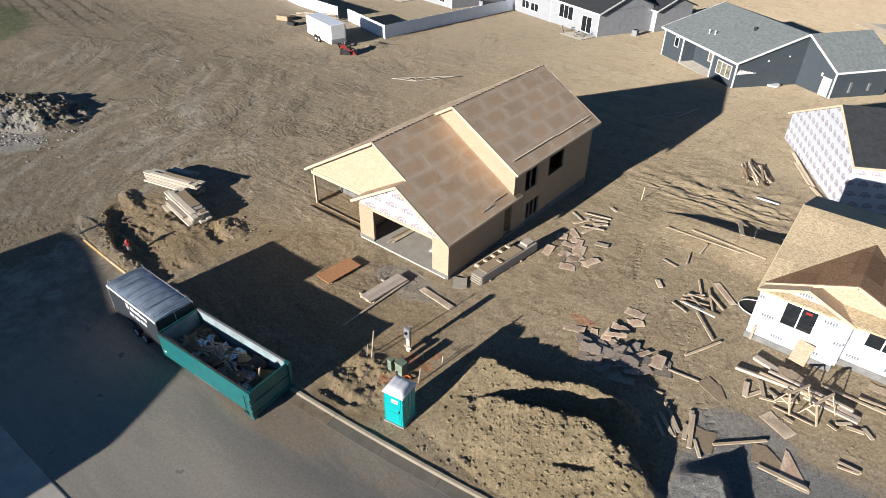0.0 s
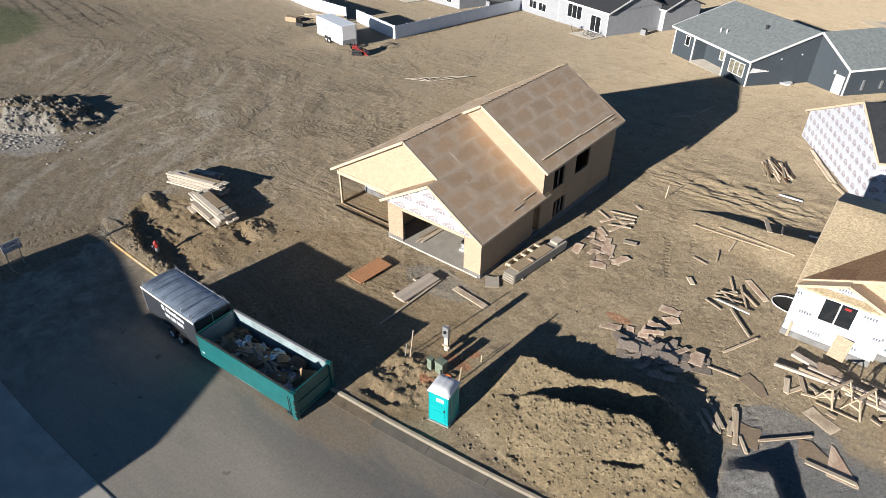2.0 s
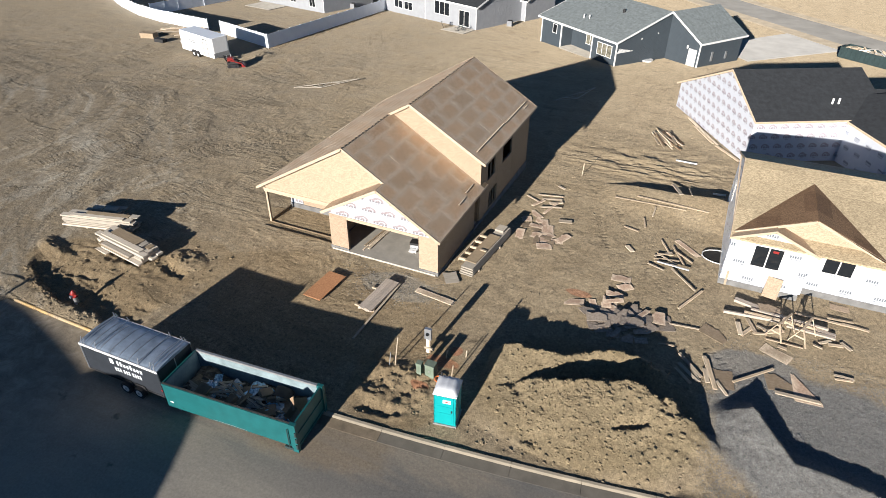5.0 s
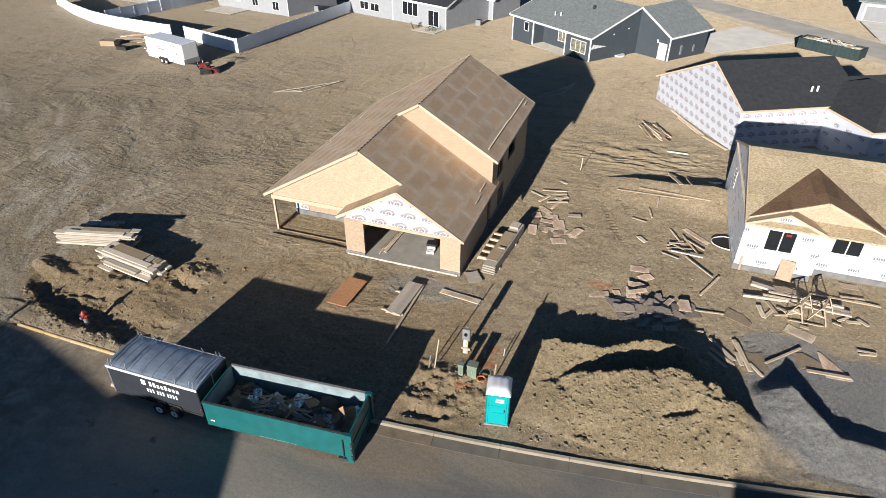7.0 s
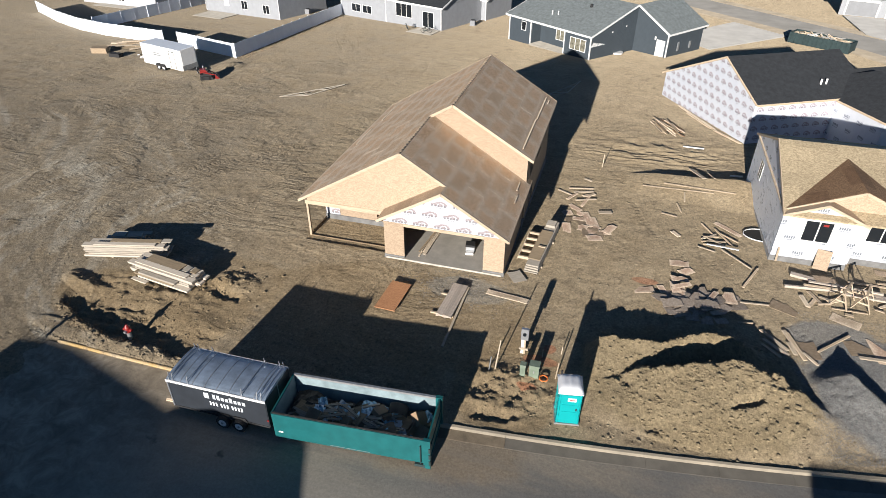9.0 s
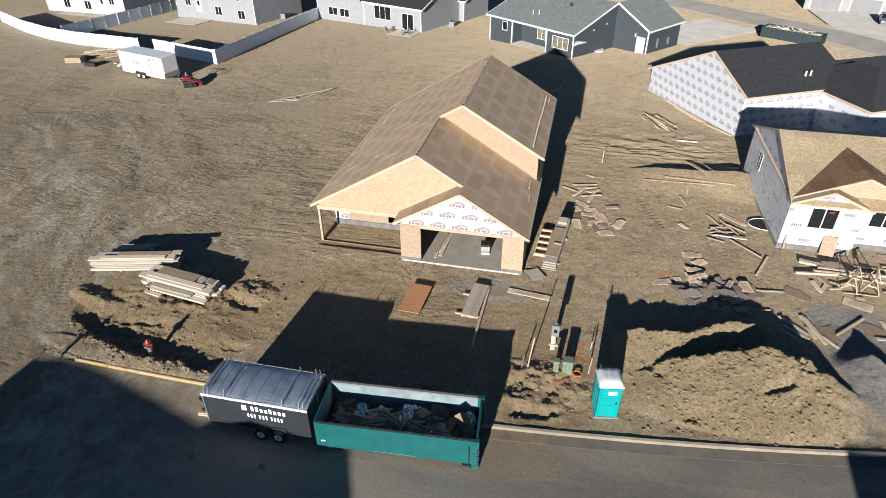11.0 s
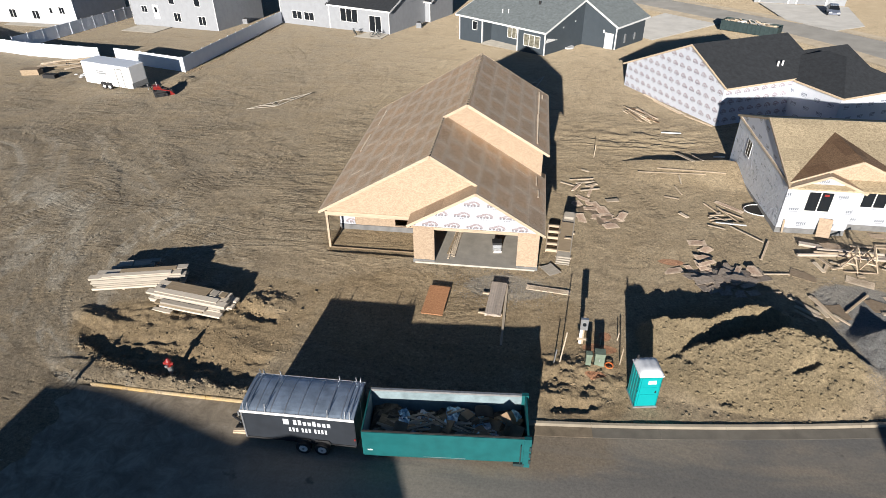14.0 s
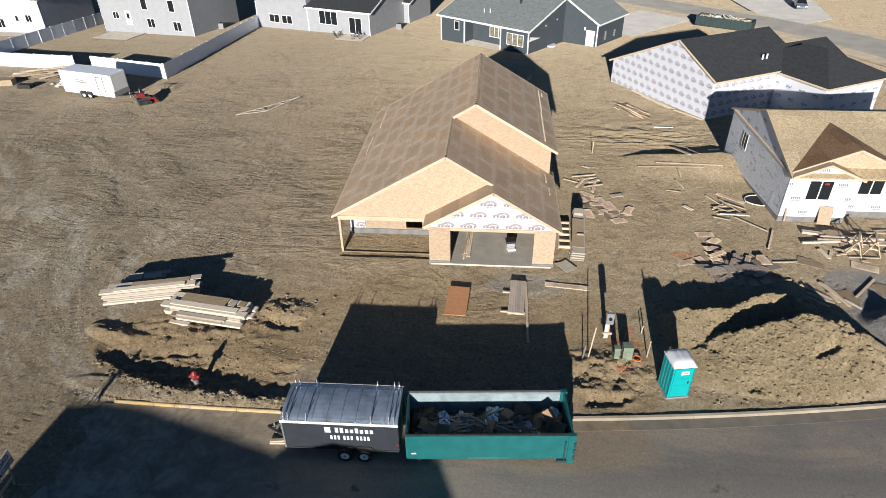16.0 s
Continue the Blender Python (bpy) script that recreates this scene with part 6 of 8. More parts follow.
def printed_house():
    """Second neighbour: wrap printed with round marks, dark shingled roof."""
    t = thing("house", "unfinished house in printed white wrap with dark shingles", "house", pose(22.95, 27.0, 0, 0, 0, 28))
    zr = lambda v: 5.5 - 0.455 * abs(v - 5.1)
    L = 14.9
    Acc().prism([(0, 0.0, -1.3), (0, L, -2.1), (0, L, zr(L) - 0.1), (0, 5.1, 5.4), (0, 0.0, zr(0) - 0.1)], (0.14, 0, 0)).obj("gable_wall", WRAP_W, t)
    Acc().box(0.14, 8.2, 0.0, 0.14, -1.3, 3.1).obj("front_wall", WRAP_W, t)
    Acc().box(8.2, 8.34, -5.5, 0.0, -1.2, 2.8).obj("wing_wall", WRAP_T2, t)
    Acc().box(8.34, 15.9, -5.5, -5.36, -1.0, 2.8).obj("wing_wall", WRAP_T2, t)
    Acc().box(15.76, 15.9, -5.36, -1.3, -1.0, 2.8).obj("far_wall", WRAP_T2, t)
    Acc().box(0.14, 11.2, L - 0.14, L, -2.0, 1.0).obj("rear_wall", WRAP_T2, t)
    Acc().prism([(-0.04, -0.04, -1.8), (-0.04, L, -2.6), (-0.04, L, -2.02), (-0.04, -0.04, -1.2)], (0.1, 0, 0)).obj("foundation", CONCRETE, t)
    roof_slope(t, [(-0.25, -0.5, zr(-0.5)), (11.45, -0.5, zr(-0.5)), (11.45, 5.1, 5.5), (-0.25, 5.1, 5.5)], SHINGLE_DARK, 0.16, "dark shingled roof slope")
    roof_slope(t, [(-0.25, 5.1, 5.5), (11.45, 5.1, 5.5), (11.45, L + 0.4, zr(L + 0.4)), (-0.25, L + 0.4, zr(L + 0.4))], SHINGLE_DARK)
    ze, zw = 2.82, 4.8
    c, r0, r1 = [(7.7, -6.0, ze), (16.5, -6.0, ze), (16.5, 5.0, ze), (7.7, 5.0, ze)], (12.1, -1.6, zw), (12.1, 0.6, zw)
    for pts in ((c[0], c[1], r0), (c[1], c[2], r1, r0), (c[2], c[3], r1), (c[3], c[0], r0, r1)):
        roof_slope(t, pts, SHINGLE_DARK, 0.14)
    roof_slope(t, [(11.46, -1.7, 2.5), (17.2, -1.7, 2.5), (17.2, 2.6, 4.4), (11.46, 2.6, 4.4)], SHINGLE_DARK, 0.14)
    roof_slope(t, [(11.46, 2.6, 4.4), (17.2, 2.6, 4.4), (17.2, 6.9, 2.5), (11.46, 6.9, 2.5)], SHINGLE_DARK, 0.14)
    Acc().prism([(16.8, -1.3, -1.0), (16.8, 6.5, -1.3), (16.8, 6.5, 2.5), (16.8, 2.6, 4.22), (16.8, -1.3, 2.5)], (0.14, 0, 0)).obj("far_wall", WRAP_T2, t)
    for p, q in (((-0.27, -0.5, zr(-0.5) - 0.1), (-0.27, 5.1, 5.4)), ((-0.27, 5.1, 5.4), (-0.27, L + 0.4, zr(L + 0.4) - 0.1)), ((-0.25, -0.52, zr(-0.5) - 0.12), (11.45, -0.52, zr(-0.5) - 0.12)), ((7.7, -6.02, 2.72), (16.5, -6.02, 2.72)), ((7.68, -6.0, 2.72), (7.68, -0.5, 2.72)), ((16.52, -6.0, 2.72), (16.52, -1.0, 2.72))):
        trim(t, p, q, 0.05, 0.17, PINE, "fascia")
    Acc().box(8.4, 11.3, -0.45, -0.02, 2.55, 2.7).obj("soffit", OSB, t)
    for u in (7.0, 7.55):
        Acc().tube((u, 1.2, zr(1.2) - 0.1), (u, 1.2, zr(1.2) + 0.45), 0.09, 10).obj("roof_vent", WHITE, t, "white roof vent pipe")


WRAP_T2 = wrap_material("blue_lettered_wrap", (0.08, 0.10, 0.16), 1.5, 1.1, 0.22, 0.72, 0.10)
printed_house()


CURTAINED = plain("curtained_glass", (0.20, 0.19, 0.15), 0.15, 0, 0.8, 2.5)


def blue_house():
    t = thing("house", "finished single-storey slate blue house with white trim", "house", pose(6.85, 52.95, 0, 0, 0, -36))
    zb, ze = -2.9, 0.85
    Acc().box(-4.5, 0, 0, 0.15, zb, ze).obj("front_wall", BLUE_SIDING, t)
    Acc().box(-15.2, -10.9, 0, 0.15, zb, ze).obj("front_wall", BLUE_SIDING, t)
    Acc().box(-10.9, -4.5, 1.9, 2.05, zb, ze).obj("porch_wall", BLUE_SIDING, t)
    Acc().box(-10.9, -10.75, 0.15, 1.9, zb, ze).obj("porch_side", BLUE_SIDING, t)
    Acc().box(-4.65, -4.5, 0.15, 1.9, zb, ze).obj("porch_side", BLUE_SIDING, t)
    Acc().prism([(-0.15, 0.15, zb), (-0.15, 17, zb), (-0.15, 17, ze), (-0.15, 8.5, 3.55), (-0.15, 0.15, ze)], (0.15, 0, 0)).obj("side_wall", BLUE_SIDING, t)
    Acc().box(-15.2, -15.05, 0.15, 17, zb - 0.3, ze).obj("side_wall", BLUE_SIDING, t)
    Acc().prism([(0.0, 9.1, zb), (5.3, 9.1, zb), (5.3, 9.1, 0.75), (0.3, 9.1, 3.4), (0.0, 9.1, 3.4)], (0, 0.15, 0)).obj("garage_wall", BLUE_SIDING, t)
    Acc().box(5.15, 5.3, 9.25, 17, zb, 0.75).obj("garage_side", BLUE_SIDING, t)
    Acc().box(-10.75, -4.65, -0.3, 1.9, -2.75, -2.45).obj("porch_slab", CONCRETE, t, "concrete porch slab")
    zf = lambda v: 0.95 + 0.31 * v
    roof_slope(t, [(-15.7, -0.45, zf(-0.45)), (0.4, -0.45, zf(-0.45)), (0.4, 8.5, zf(8.5)), (-15.7, 8.5, zf(8.5))], SHINGLE, 0.18, "grey architectural shingles")
    roof_slope(t, [(-15.7, 8.5, zf(8.5)), (0.4, 8.5, zf(8.5)), (0.4, 17.5, zf(-0.45)), (-15.7, 17.5, zf(-0.45))], SHINGLE, 0.18)
    roof_slope(t, [(0.3, 8.65, 3.58), (5.75, 8.65, 0.75), (5.75, 17.4, 0.75), (0.3, 17.4, 3.58)], SHINGLE, 0.18)
    roof_slope(t, [(-5.0, 8.65, 0.75), (0.3, 8.65, 3.58), (0.3, 17.4, 3.58), (-5.0, 17.4, 0.75)], SHINGLE, 0.18)
    for p, q in (((-15.7, -0.47, zf(-0.45) - 0.1), (0.4, -0.47, zf(-0.45) - 0.1)), ((0.42, -0.45, zf(-0.45) - 0.1), (0.42, 8.5, zf(8.5) - 0.1)), ((0.3, 8.63, 3.48), (5.75, 8.63, 0.65)), ((5.77, 8.65, 0.65), (5.77, 17.4, 0.65)), ((-15.72, -0.45, zf(-0.45) - 0.1), (-15.72, 8.5, zf(8.5) - 0.1))):
        trim(t, p, q, 0.06, 0.24)
    for x, y in ((0.02, -0.02), (-4.5, -0.02), (-10.9, -0.02), (-15.22, -0.02), (5.32, 9.08)):
        Acc().box(x - 0.07, x + 0.07, y - 0.05, y + 0.09, zb, 0.72).obj("corner_trim", WHITE, t)
    window(t, pose(-2.1, 0, -1.45), 2.6, 1.45, 3, label="white three-pane window", glass=CURTAINED)
    window(t, pose(-6.6, 1.9, -1.5), 2.2, 1.35, 3, glass=CURTAINED)
    window(t, pose(-12.3, 0, -0.9), 0.8, 1.1, 1)
    door(t, pose(4.3, 9.1, -2.75), 1.1, 2.35)
    for k in range(6):
        Acc().box(0.0, 0.02, 0.2 + 0.06 * k, 2.9 - 0.45 * k, -0.75 + 0.1 * k + 0.02, -0.65 + 0.1 * k).obj("new_siding_strip", WHITE, t)
    for v, z in ((4.2, 0.55), (7.0, 0.9)):
        Acc().box(0.0, 0.05, v - 0.08, v + 0.08, z, z + 0.16).obj("wall_light", WHITE, t)
    Acc().box(3.3, 3.5, 9.0, 9.1, -0.4, 0.0).obj("wall_light", WHITE, t)
    for v, h in ((11.6, 1.2), (14.3, 0.9)):
        Acc().box(5.3, 5.42, v - 0.14, v + 0.14, -1.9, -1.9 + h).obj("meter_box", ALU, t)
    for u, v in ((-8.9, 2.0), (-8.0, 2.2)):
        Acc().tube((u, v, zf(v) - 0.1), (u, v, zf(v) + 0.5), 0.08, 8).obj("roof_vent", WHITE, t)
    Acc().tube((-5.2, 5.6, zf(5.6) - 0.1), (-5.2, 5.6, zf(5.6) + 0.4), 0.18, 10).obj("roof_vent", BLACK, t)
    tub = thing("window_well", "white plastic window well on the ground by the blue house", "window well", pose(10.3, 57.6, at(10.3, 57.6), 0, 0, 25))
    Acc().tube((0, 0, 0.0), (0, 0, 0.25), 0.7, 16, 0.8).obj("shell", WHITE, tub)


blue_house()


def grey_house(name_label, m, W, D, h_left, h_right, wall, split, two, openings, roof=SHINGLE_DARK):
    """A finished rear elevation in the plane y = 0 of m, running from x = -W to 0."""
    t = thing("house", name_label, "house", m)
    body = Acc().box(-split, 0, 0, D, -0.6, h_right)
    body.obj("wall", wall, t)
    if split < W:
        Acc().box(-W, -split - 0.002, -0.02, D + 1, -0.6, h_left).obj("wall", wall, t)
    rise = 0.4
    roof_slope(t, [(-split - 0.3, -0.45, h_right - 0.1), (0.45, -0.45, h_right - 0.1), (0.45, D / 2, h_right - 0.1 + rise * D / 2), (-split - 0.3, D / 2, h_right - 0.1 + rise * D / 2)], roof, 0.16, "dark shingled roof")
    roof_slope(t, [(-split - 0.3, D / 2, h_right - 0.1 + rise * D / 2), (0.45, D / 2, h_right - 0.1 + rise * D / 2), (0.45, D + 0.45, h_right - 0.1), (-split - 0.3, D + 0.45, h_right - 0.1)], roof)
    Acc().prism([(-0.02, 0, h_right - 0.1), (-0.02, D, h_right - 0.1), (-0.02, D / 2, h_right - 0.25 + rise * D / 2)], (0.02, 0, 0)).obj("gable_wall", wall, t)
    trim(t, (-split, -0.47, h_right - 0.2), (0.45, -0.47, h_right - 0.2), 0.06, 0.22)
    trim(t, (0.47, -0.45, h_right - 0.2), (0.47, D / 2, h_right - 0.2 + rise * D / 2), 0.06, 0.22)
    if split < W:
        roof_slope(t, [(-W - 0.4, -0.5, h_left), (-split + 0.2, -0.5, h_left), (-split + 0.2, D / 2, h_left + 2), (-W - 0.4, D / 2, h_left + 2)], roof)
        trim(t, (-W - 0.4, -0.52, h_left - 0.1), (-split + 0.2, -0.52, h_left - 0.1), 0.06, 0.22)
    for x in (-W + 0.03, -split + 0.03 if split < W else -W + 0.03, -0.05):
        Acc().box(x - 0.06, x + 0.06, -0.06, 0.0, -0.5, min(h_left, h_right) - 0.1).obj("corner_trim", WHITE, t)
    for kind, x, z, w, h, n in openings:
        if kind == "w":
            window(t, pose(x, -0.022 if x < -split else 0, z), w, h, n, label="white-framed window")
        else:
            d = door(t, pose(x, -0.022 if x < -split else 0, z), w, h)
            Acc().box(-w * 0.26, w * 0.26, -0.062, -0.051, h * 0.48, h * 0.86).obj("door_glass", GLASS, d)
    return t


grey_house("pale grey two-level house with a patio door", pose(-16.55, 64.2, -2.95, 0, 0, -20.5), 21.5, 11, 6.2, 3.45, PALE_SIDING, 11.4, 0,
           [("w", -18.0, 0.4, 1.9, 1.15, 2), ("w", -15.5, 0.4, 1.9, 1.15, 2), ("w", -17.5, 4.1, 1.9, 1.3, 2), ("w", -7.5, 1.0, 3.2, 1.9, 3), ("w", -2.6, 0.05, 2.1, 2.25, 2)])
grey_house("light grey two-storey house with a concrete patio", pose(-44.4, 64.2, -3.4, 0, 0, -13.5), 17.3, 12, 6.4, 6.4, PALE_SIDING, 17.3, 1,
           [("w", -2.9, 0.7, 1.35, 1.3, 2), ("w", -7.8, 0.9, 1.3, 1.3, 2), ("w", -3.3, 3.55, 1.0, 1.6, 1), ("w", -8.4, 3.6, 1.0, 1.6, 1), ("d", -12.0, 1.0, 0.95, 2.1, 1), ("w", -14.4, 1.9, 1.1, 0.95, 2)])
grey_house("light grey house behind the white fence", pose(-70.4, 66.6, -3.9, 0, 0, -7), 18, 12, 5.4, 5.4, WHITE_SIDING, 18, 1,
           [("d", -4.8, 0.9, 0.95, 2.1, 1), ("w", -2.6, 1.9, 1.0, 1.0, 2), ("w", -8.2, 0.8, 1.3, 1.3, 2), ("w", -13.0, 0.8, 1.3, 1.3, 2)])
grey_house("grey garage wing behind the patio house", pose(-11.8, 74.2, -3.4, 0, 0, -20.5), 4.2, 8, 3.3, 3.3, PALE_SIDING, 4.2, 1, [("d", -2.3, 0.2, 1.0, 2.1, 1)])


def slab(name, label, pts, z, mat=CONCRETE, th=0.12, kind="structure"):
    a = Acc().prism([(x, y, at(x, y) + z - th) for x, y in pts], (0, 0, th))
    return tagged(a.obj(name, mat), label, name.replace("_", " "), kind=kind)


slab("patio", "pale concrete patio slab behind the grey house", [(-21.6, 62.0), (-17.2, 60.6), (-16.7, 64.0), (-20.2, 65.4)], 0.1)
slab("patio", "pale concrete patio slab by the two-storey house", [(-60.6, 63.2), (-54.2, 61.8), (-53.6, 66.2), (-60.0, 67.8)], 0.1)
slab("patio", "narrow concrete path behind the far grey house", [(-84.0, 66.0), (-67.0, 63.6), (-66.6, 65.6), (-84.0, 68.2)], 0.08)


def fence(label, pts, h=1.85, gap=2.45):
    t = thing("fence", label, "fence")
    for (x0, y0), (x1, y1) in zip(pts[:-1], pts[1:]):
        d = math.hypot(x1 - x0, y1 - y0)
        n = max(1, round(d / gap))
        for i in range(n):
            p, q = i / n, (i + 1) / n
            ax, ay, bx, by = x0 + (x1 - x0) * p, y0 + (y1 - y0) * p, x0 + (x1 - x0) * q, y0 + (y1 - y0) * q
            za, zb = at(ax, ay) - 0.05, at(bx, by) - 0.05
            u = Vector((by - ay, ax - bx, 0)).normalized() * 0.02
            Acc().prism([Vector((ax, ay, za + 0.08)) - u, Vector((bx, by, zb + 0.08)) - u, Vector((bx, by, zb + h)) - u, Vector((ax, ay, za + h)) - u], u * 2).obj("panel", VINYL, t)
            Acc().beam((ax, ay, za + h), (bx, by, zb + h), 0.06, 0.09).obj("top_rail", VINYL, t)
            Acc().box(ax - 0.035, ax + 0.035, ay - 0.035, ay + 0.035, za - 0.1, za + h + 0.06).obj("post", VINYL, t)
            Acc().add([(ax - 0.09, ay - 0.09, za + h + 0.06), (ax + 0.09, ay - 0.09, za + h + 0.06), (ax + 0.09, ay + 0.09, za + h + 0.06), (ax - 0.09, ay + 0.09, za + h + 0.06), (ax, ay, za + h + 0.16)], [(3, 2, 1, 0), (0, 1, 4), (1, 2, 4), (2, 3, 4), (3, 0, 4)]).obj("post_cap", VINYL, t)
        Acc().box(x1 - 0.065, x1 + 0.065, y1 - 0.065, y1 + 0.065, at(x1, y1) - 0.2, at(x1, y1) + h).obj("post", VINYL, t)


fence("white vinyl privacy fence running back between the lots", [(-37.6, 40.3), (-36.6, 72.0)])
fence("white vinyl privacy fence panel behind the white trailer", [(-37.75, 40.35), (-49.3, 44.3)])
fence("white vinyl privacy fence curving round the back lots", [(-51.7, 44.3), (-57.5, 45.2), (-63.5, 46.2), (-70, 48.2), (-78, 52), (-88, 58)])
fence("white vinyl privacy fence between two back gardens", [(-68.2, 49.2), (-66.9, 60), (-65.2, 75)])


def ac_unit(x, y):
    t = thing("condenser", "grey outdoor air-conditioning condenser", "condenser", pose(x, y, at(x, y)), "condensers")
    Acc().box(-0.4, 0.4, -0.4, 0.4, 0.08, 0.85).obj("casing", GREY_SIDING, t)
    Acc().tube((0, 0, 0.85), (0, 0, 0.9), 0.33, 14).obj("fan_grille", BLACK, t)
    Acc().box(-0.5, 0.5, -0.5, 0.5, -0.05, 0.08).obj("pad", CONCRETE, t)


ac_unit(-12.9, 69.6)
ac_unit(-42.5, 70.4)


def bicycle(x, y, turn):
    t = thing("bicycle", "dark bicycle leaning on the concrete patio", "bicycle", pose(x, y, at(x, y) + 0.1, 18, 0, turn), "bicycles on the patio")
    for wx in (-0.52, 0.52):
        r = Acc()
        for i in range(14):
            a0, a1 = 2 * math.pi * i / 14, 2 * math.pi * (i + 1) / 14
            r.beam((wx + 0.34 * math.cos(a0), 0, 0.36 + 0.34 * math.sin(a0)), (wx + 0.34 * math.cos(a1), 0, 0.36 + 0.34 * math.sin(a1)), 0.05, 0.05)
        r.obj("wheel", BLACK, t)
    f = Acc()
    for p, q in (((-0.52, 0.36), (-0.15, 0.85)), ((-0.52, 0.36), (0.0, 0.32)), ((0.0, 0.32), (-0.15, 0.85)), ((0.0, 0.32), (0.4, 0.85)), ((-0.15, 0.8), (0.4, 0.85)), ((0.52, 0.36), (0.38, 1.0))):
        f.beam((p[0], 0, p[1]), (q[0], 0, q[1]), 0.05, 0.05)
    f.obj("bicycle_frame", BIN_GREEN, t)
    Acc().box(-0.28, -0.02, -0.07, 0.07, 0.86, 0.93).obj("saddle", BLACK, t)
    Acc().box(0.33, 0.43, -0.3, 0.3, 0.98, 1.03).obj("handlebar", STEEL, t)


bicycle(-18.3, 62.0, 15)
bicycle(-21.7, 63.2, -60)


# ---- the street behind ----
def back_street():
    cl = [(16, 112), (24, 101), (32.5, 90), (40, 80), (46.5, 71.5), (51, 63), (54.5, 54), (57.5, 44), (60, 30), (61, 10)]

    def band(o0, o1, z, th, name, mat, label, cat):
        V, F = [], []
        for i, (x, y) in enumerate(cl):
            x0, y0 = cl[max(0, i - 1)]
            x1, y1 = cl[min(len(cl) - 1, i + 1)]
            d = Vector((y1 - y0, x0 - x1, 0)).normalized() * -1
            for o, dz in ((o0, z), (o1, z), (o1, z - th), (o0, z - th)):
                p = Vector((x, y, 0)) + d * o
                V.append((p.x, p.y, float(land(np.array([p.x]), np.array([p.y]), False)[0]) + dz))
        for i in range(len(cl) - 1):
            for j in range(4):
                F.append((i * 4 + j, i * 4 + (j + 1) % 4, (i + 1) * 4 + (j + 1) % 4, (i + 1) * 4 + j))
        F += [(0, 1, 2, 3), tuple(len(cl) * 4 - 4 + j for j in (3, 2, 1, 0))]
        tagged(Acc().add(V, F).obj(name, mat), label, cat, kind="structure")

    band(-4.2, 4.2, 0.10, 0.3, "road", GREY_ROAD, "grey street behind the houses", "road")
    band(-4.9, -4.2, 0.2, 0.4, "kerb", SANDY, "dusty concrete kerb of the street behind", "kerb")
    band(4.2, 4.9, 0.2, 0.4, "kerb", SANDY, "dusty concrete kerb of the street behind", "kerb")
    band(-6.9, -4.9, 0.19, 0.4, "pavement", SANDY, "dusty pale pavement of the street behind", "pavement")
    band(4.9, 6.4, 0.19, 0.4, "pavement", SANDY, "dusty pale pavement of the street behind", "pavement")


GREY_ROAD = plain("worn_asphalt", (0.175, 0.170, 0.160), 0.9, 0, 0.2, 0.4)
back_street()
slab("driveway", "pale concrete driveway across the street behind", [(50.5, 71.5), (56.2, 75.5), (60.5, 92.5), (46.5, 96.0), (46.0, 80.0)], 0.24, PALE_CONCRETE)
slab("driveway", "pale concrete driveway of the slate blue house", [(22.5, 63.5), (36.0, 77.5), (29.5, 87.0), (17.5, 71.0)], 0.14, PALE_CONCRETE)


def far_garage():
    t = thing("house", "white-trimmed house with garage doors across the street behind", "house", pose(52.5, 96.5, at(52.5, 96.5), 0, 0, -14))
    Acc().box(-6.5, 8.5, 0, 8, -0.5, 3.2).obj("wall", PALE_SIDING, t)
    for x in (-3.2, 3.0):
        d = Acc().box(x - 2.3, x + 2.3, -0.06, 0, 0.05, 2.3).obj("garage_door", GREY_SIDING, t)
        Acc().box(x - 2.55, x - 2.3, -0.12, 0, 0, 2.6).box(x + 2.3, x + 2.55, -0.12, 0, 0, 2.6).box(x - 2.55, x + 2.55, -0.12, 0, 2.3, 2.6).obj("door_frame", WHITE, d)
    roof_slope(t, [(-7, -0.6, 3.1), (9, -0.6, 3.1), (9, 4, 5), (-7, 4, 5)], SHINGLE)
    roof_slope(t, [(-7, 4, 5), (9, 4, 5), (9, 8.6, 3.1), (-7, 8.6, 3.1)], SHINGLE)


far_garage()


def parked_car():
    t = thing("car", "silver-blue saloon car parked on the far driveway", "car", pose(55.2, 85.6, at(55.2, 85.6) + 0.24, 0, 0, -104))
    a = Acc().prism([(-2.2, -0.86, 0.3), (2.25, -0.86, 0.3), (2.3, -0.86, 0.62), (1.2, -0.86, 0.88), (-1.9, -0.86, 0.92), (-2.25, -0.86, 0.75)], (0, 1.72, 0))
    a.obj("body", CAR_PAINT, t)
    Acc().add([(-1.7, -0.82, 0.9), (1.05, -0.82, 0.88), (1.05, 0.82, 0.88), (-1.7, 0.82, 0.9), (-1.1, -0.62, 1.42), (0.25, -0.62, 1.42), (0.25, 0.62, 1.42), (-1.1, 0.62, 1.42)], [(4, 5, 6, 7), (0, 1, 5, 4), (1, 2, 6, 5), (2, 3, 7, 6), (3, 0, 4, 7)]).obj("cabin_glass", GLASS, t)
    Acc().box(-1.08, 0.22, -0.6, 0.6, 1.41, 1.46).obj("roof", CAR_PAINT, t)
    for x in (-1.4, 1.45):
        for y in (-0.84, 0.84):
            wheel(t, (x, y, 0.31), 0.31, 0.2)
    for y in (-0.6, 0.6):
        Acc().box(2.2, 2.31, y - 0.2, y + 0.2, 0.55, 0.68).obj("headlight", WHITE, t)


parked_car()


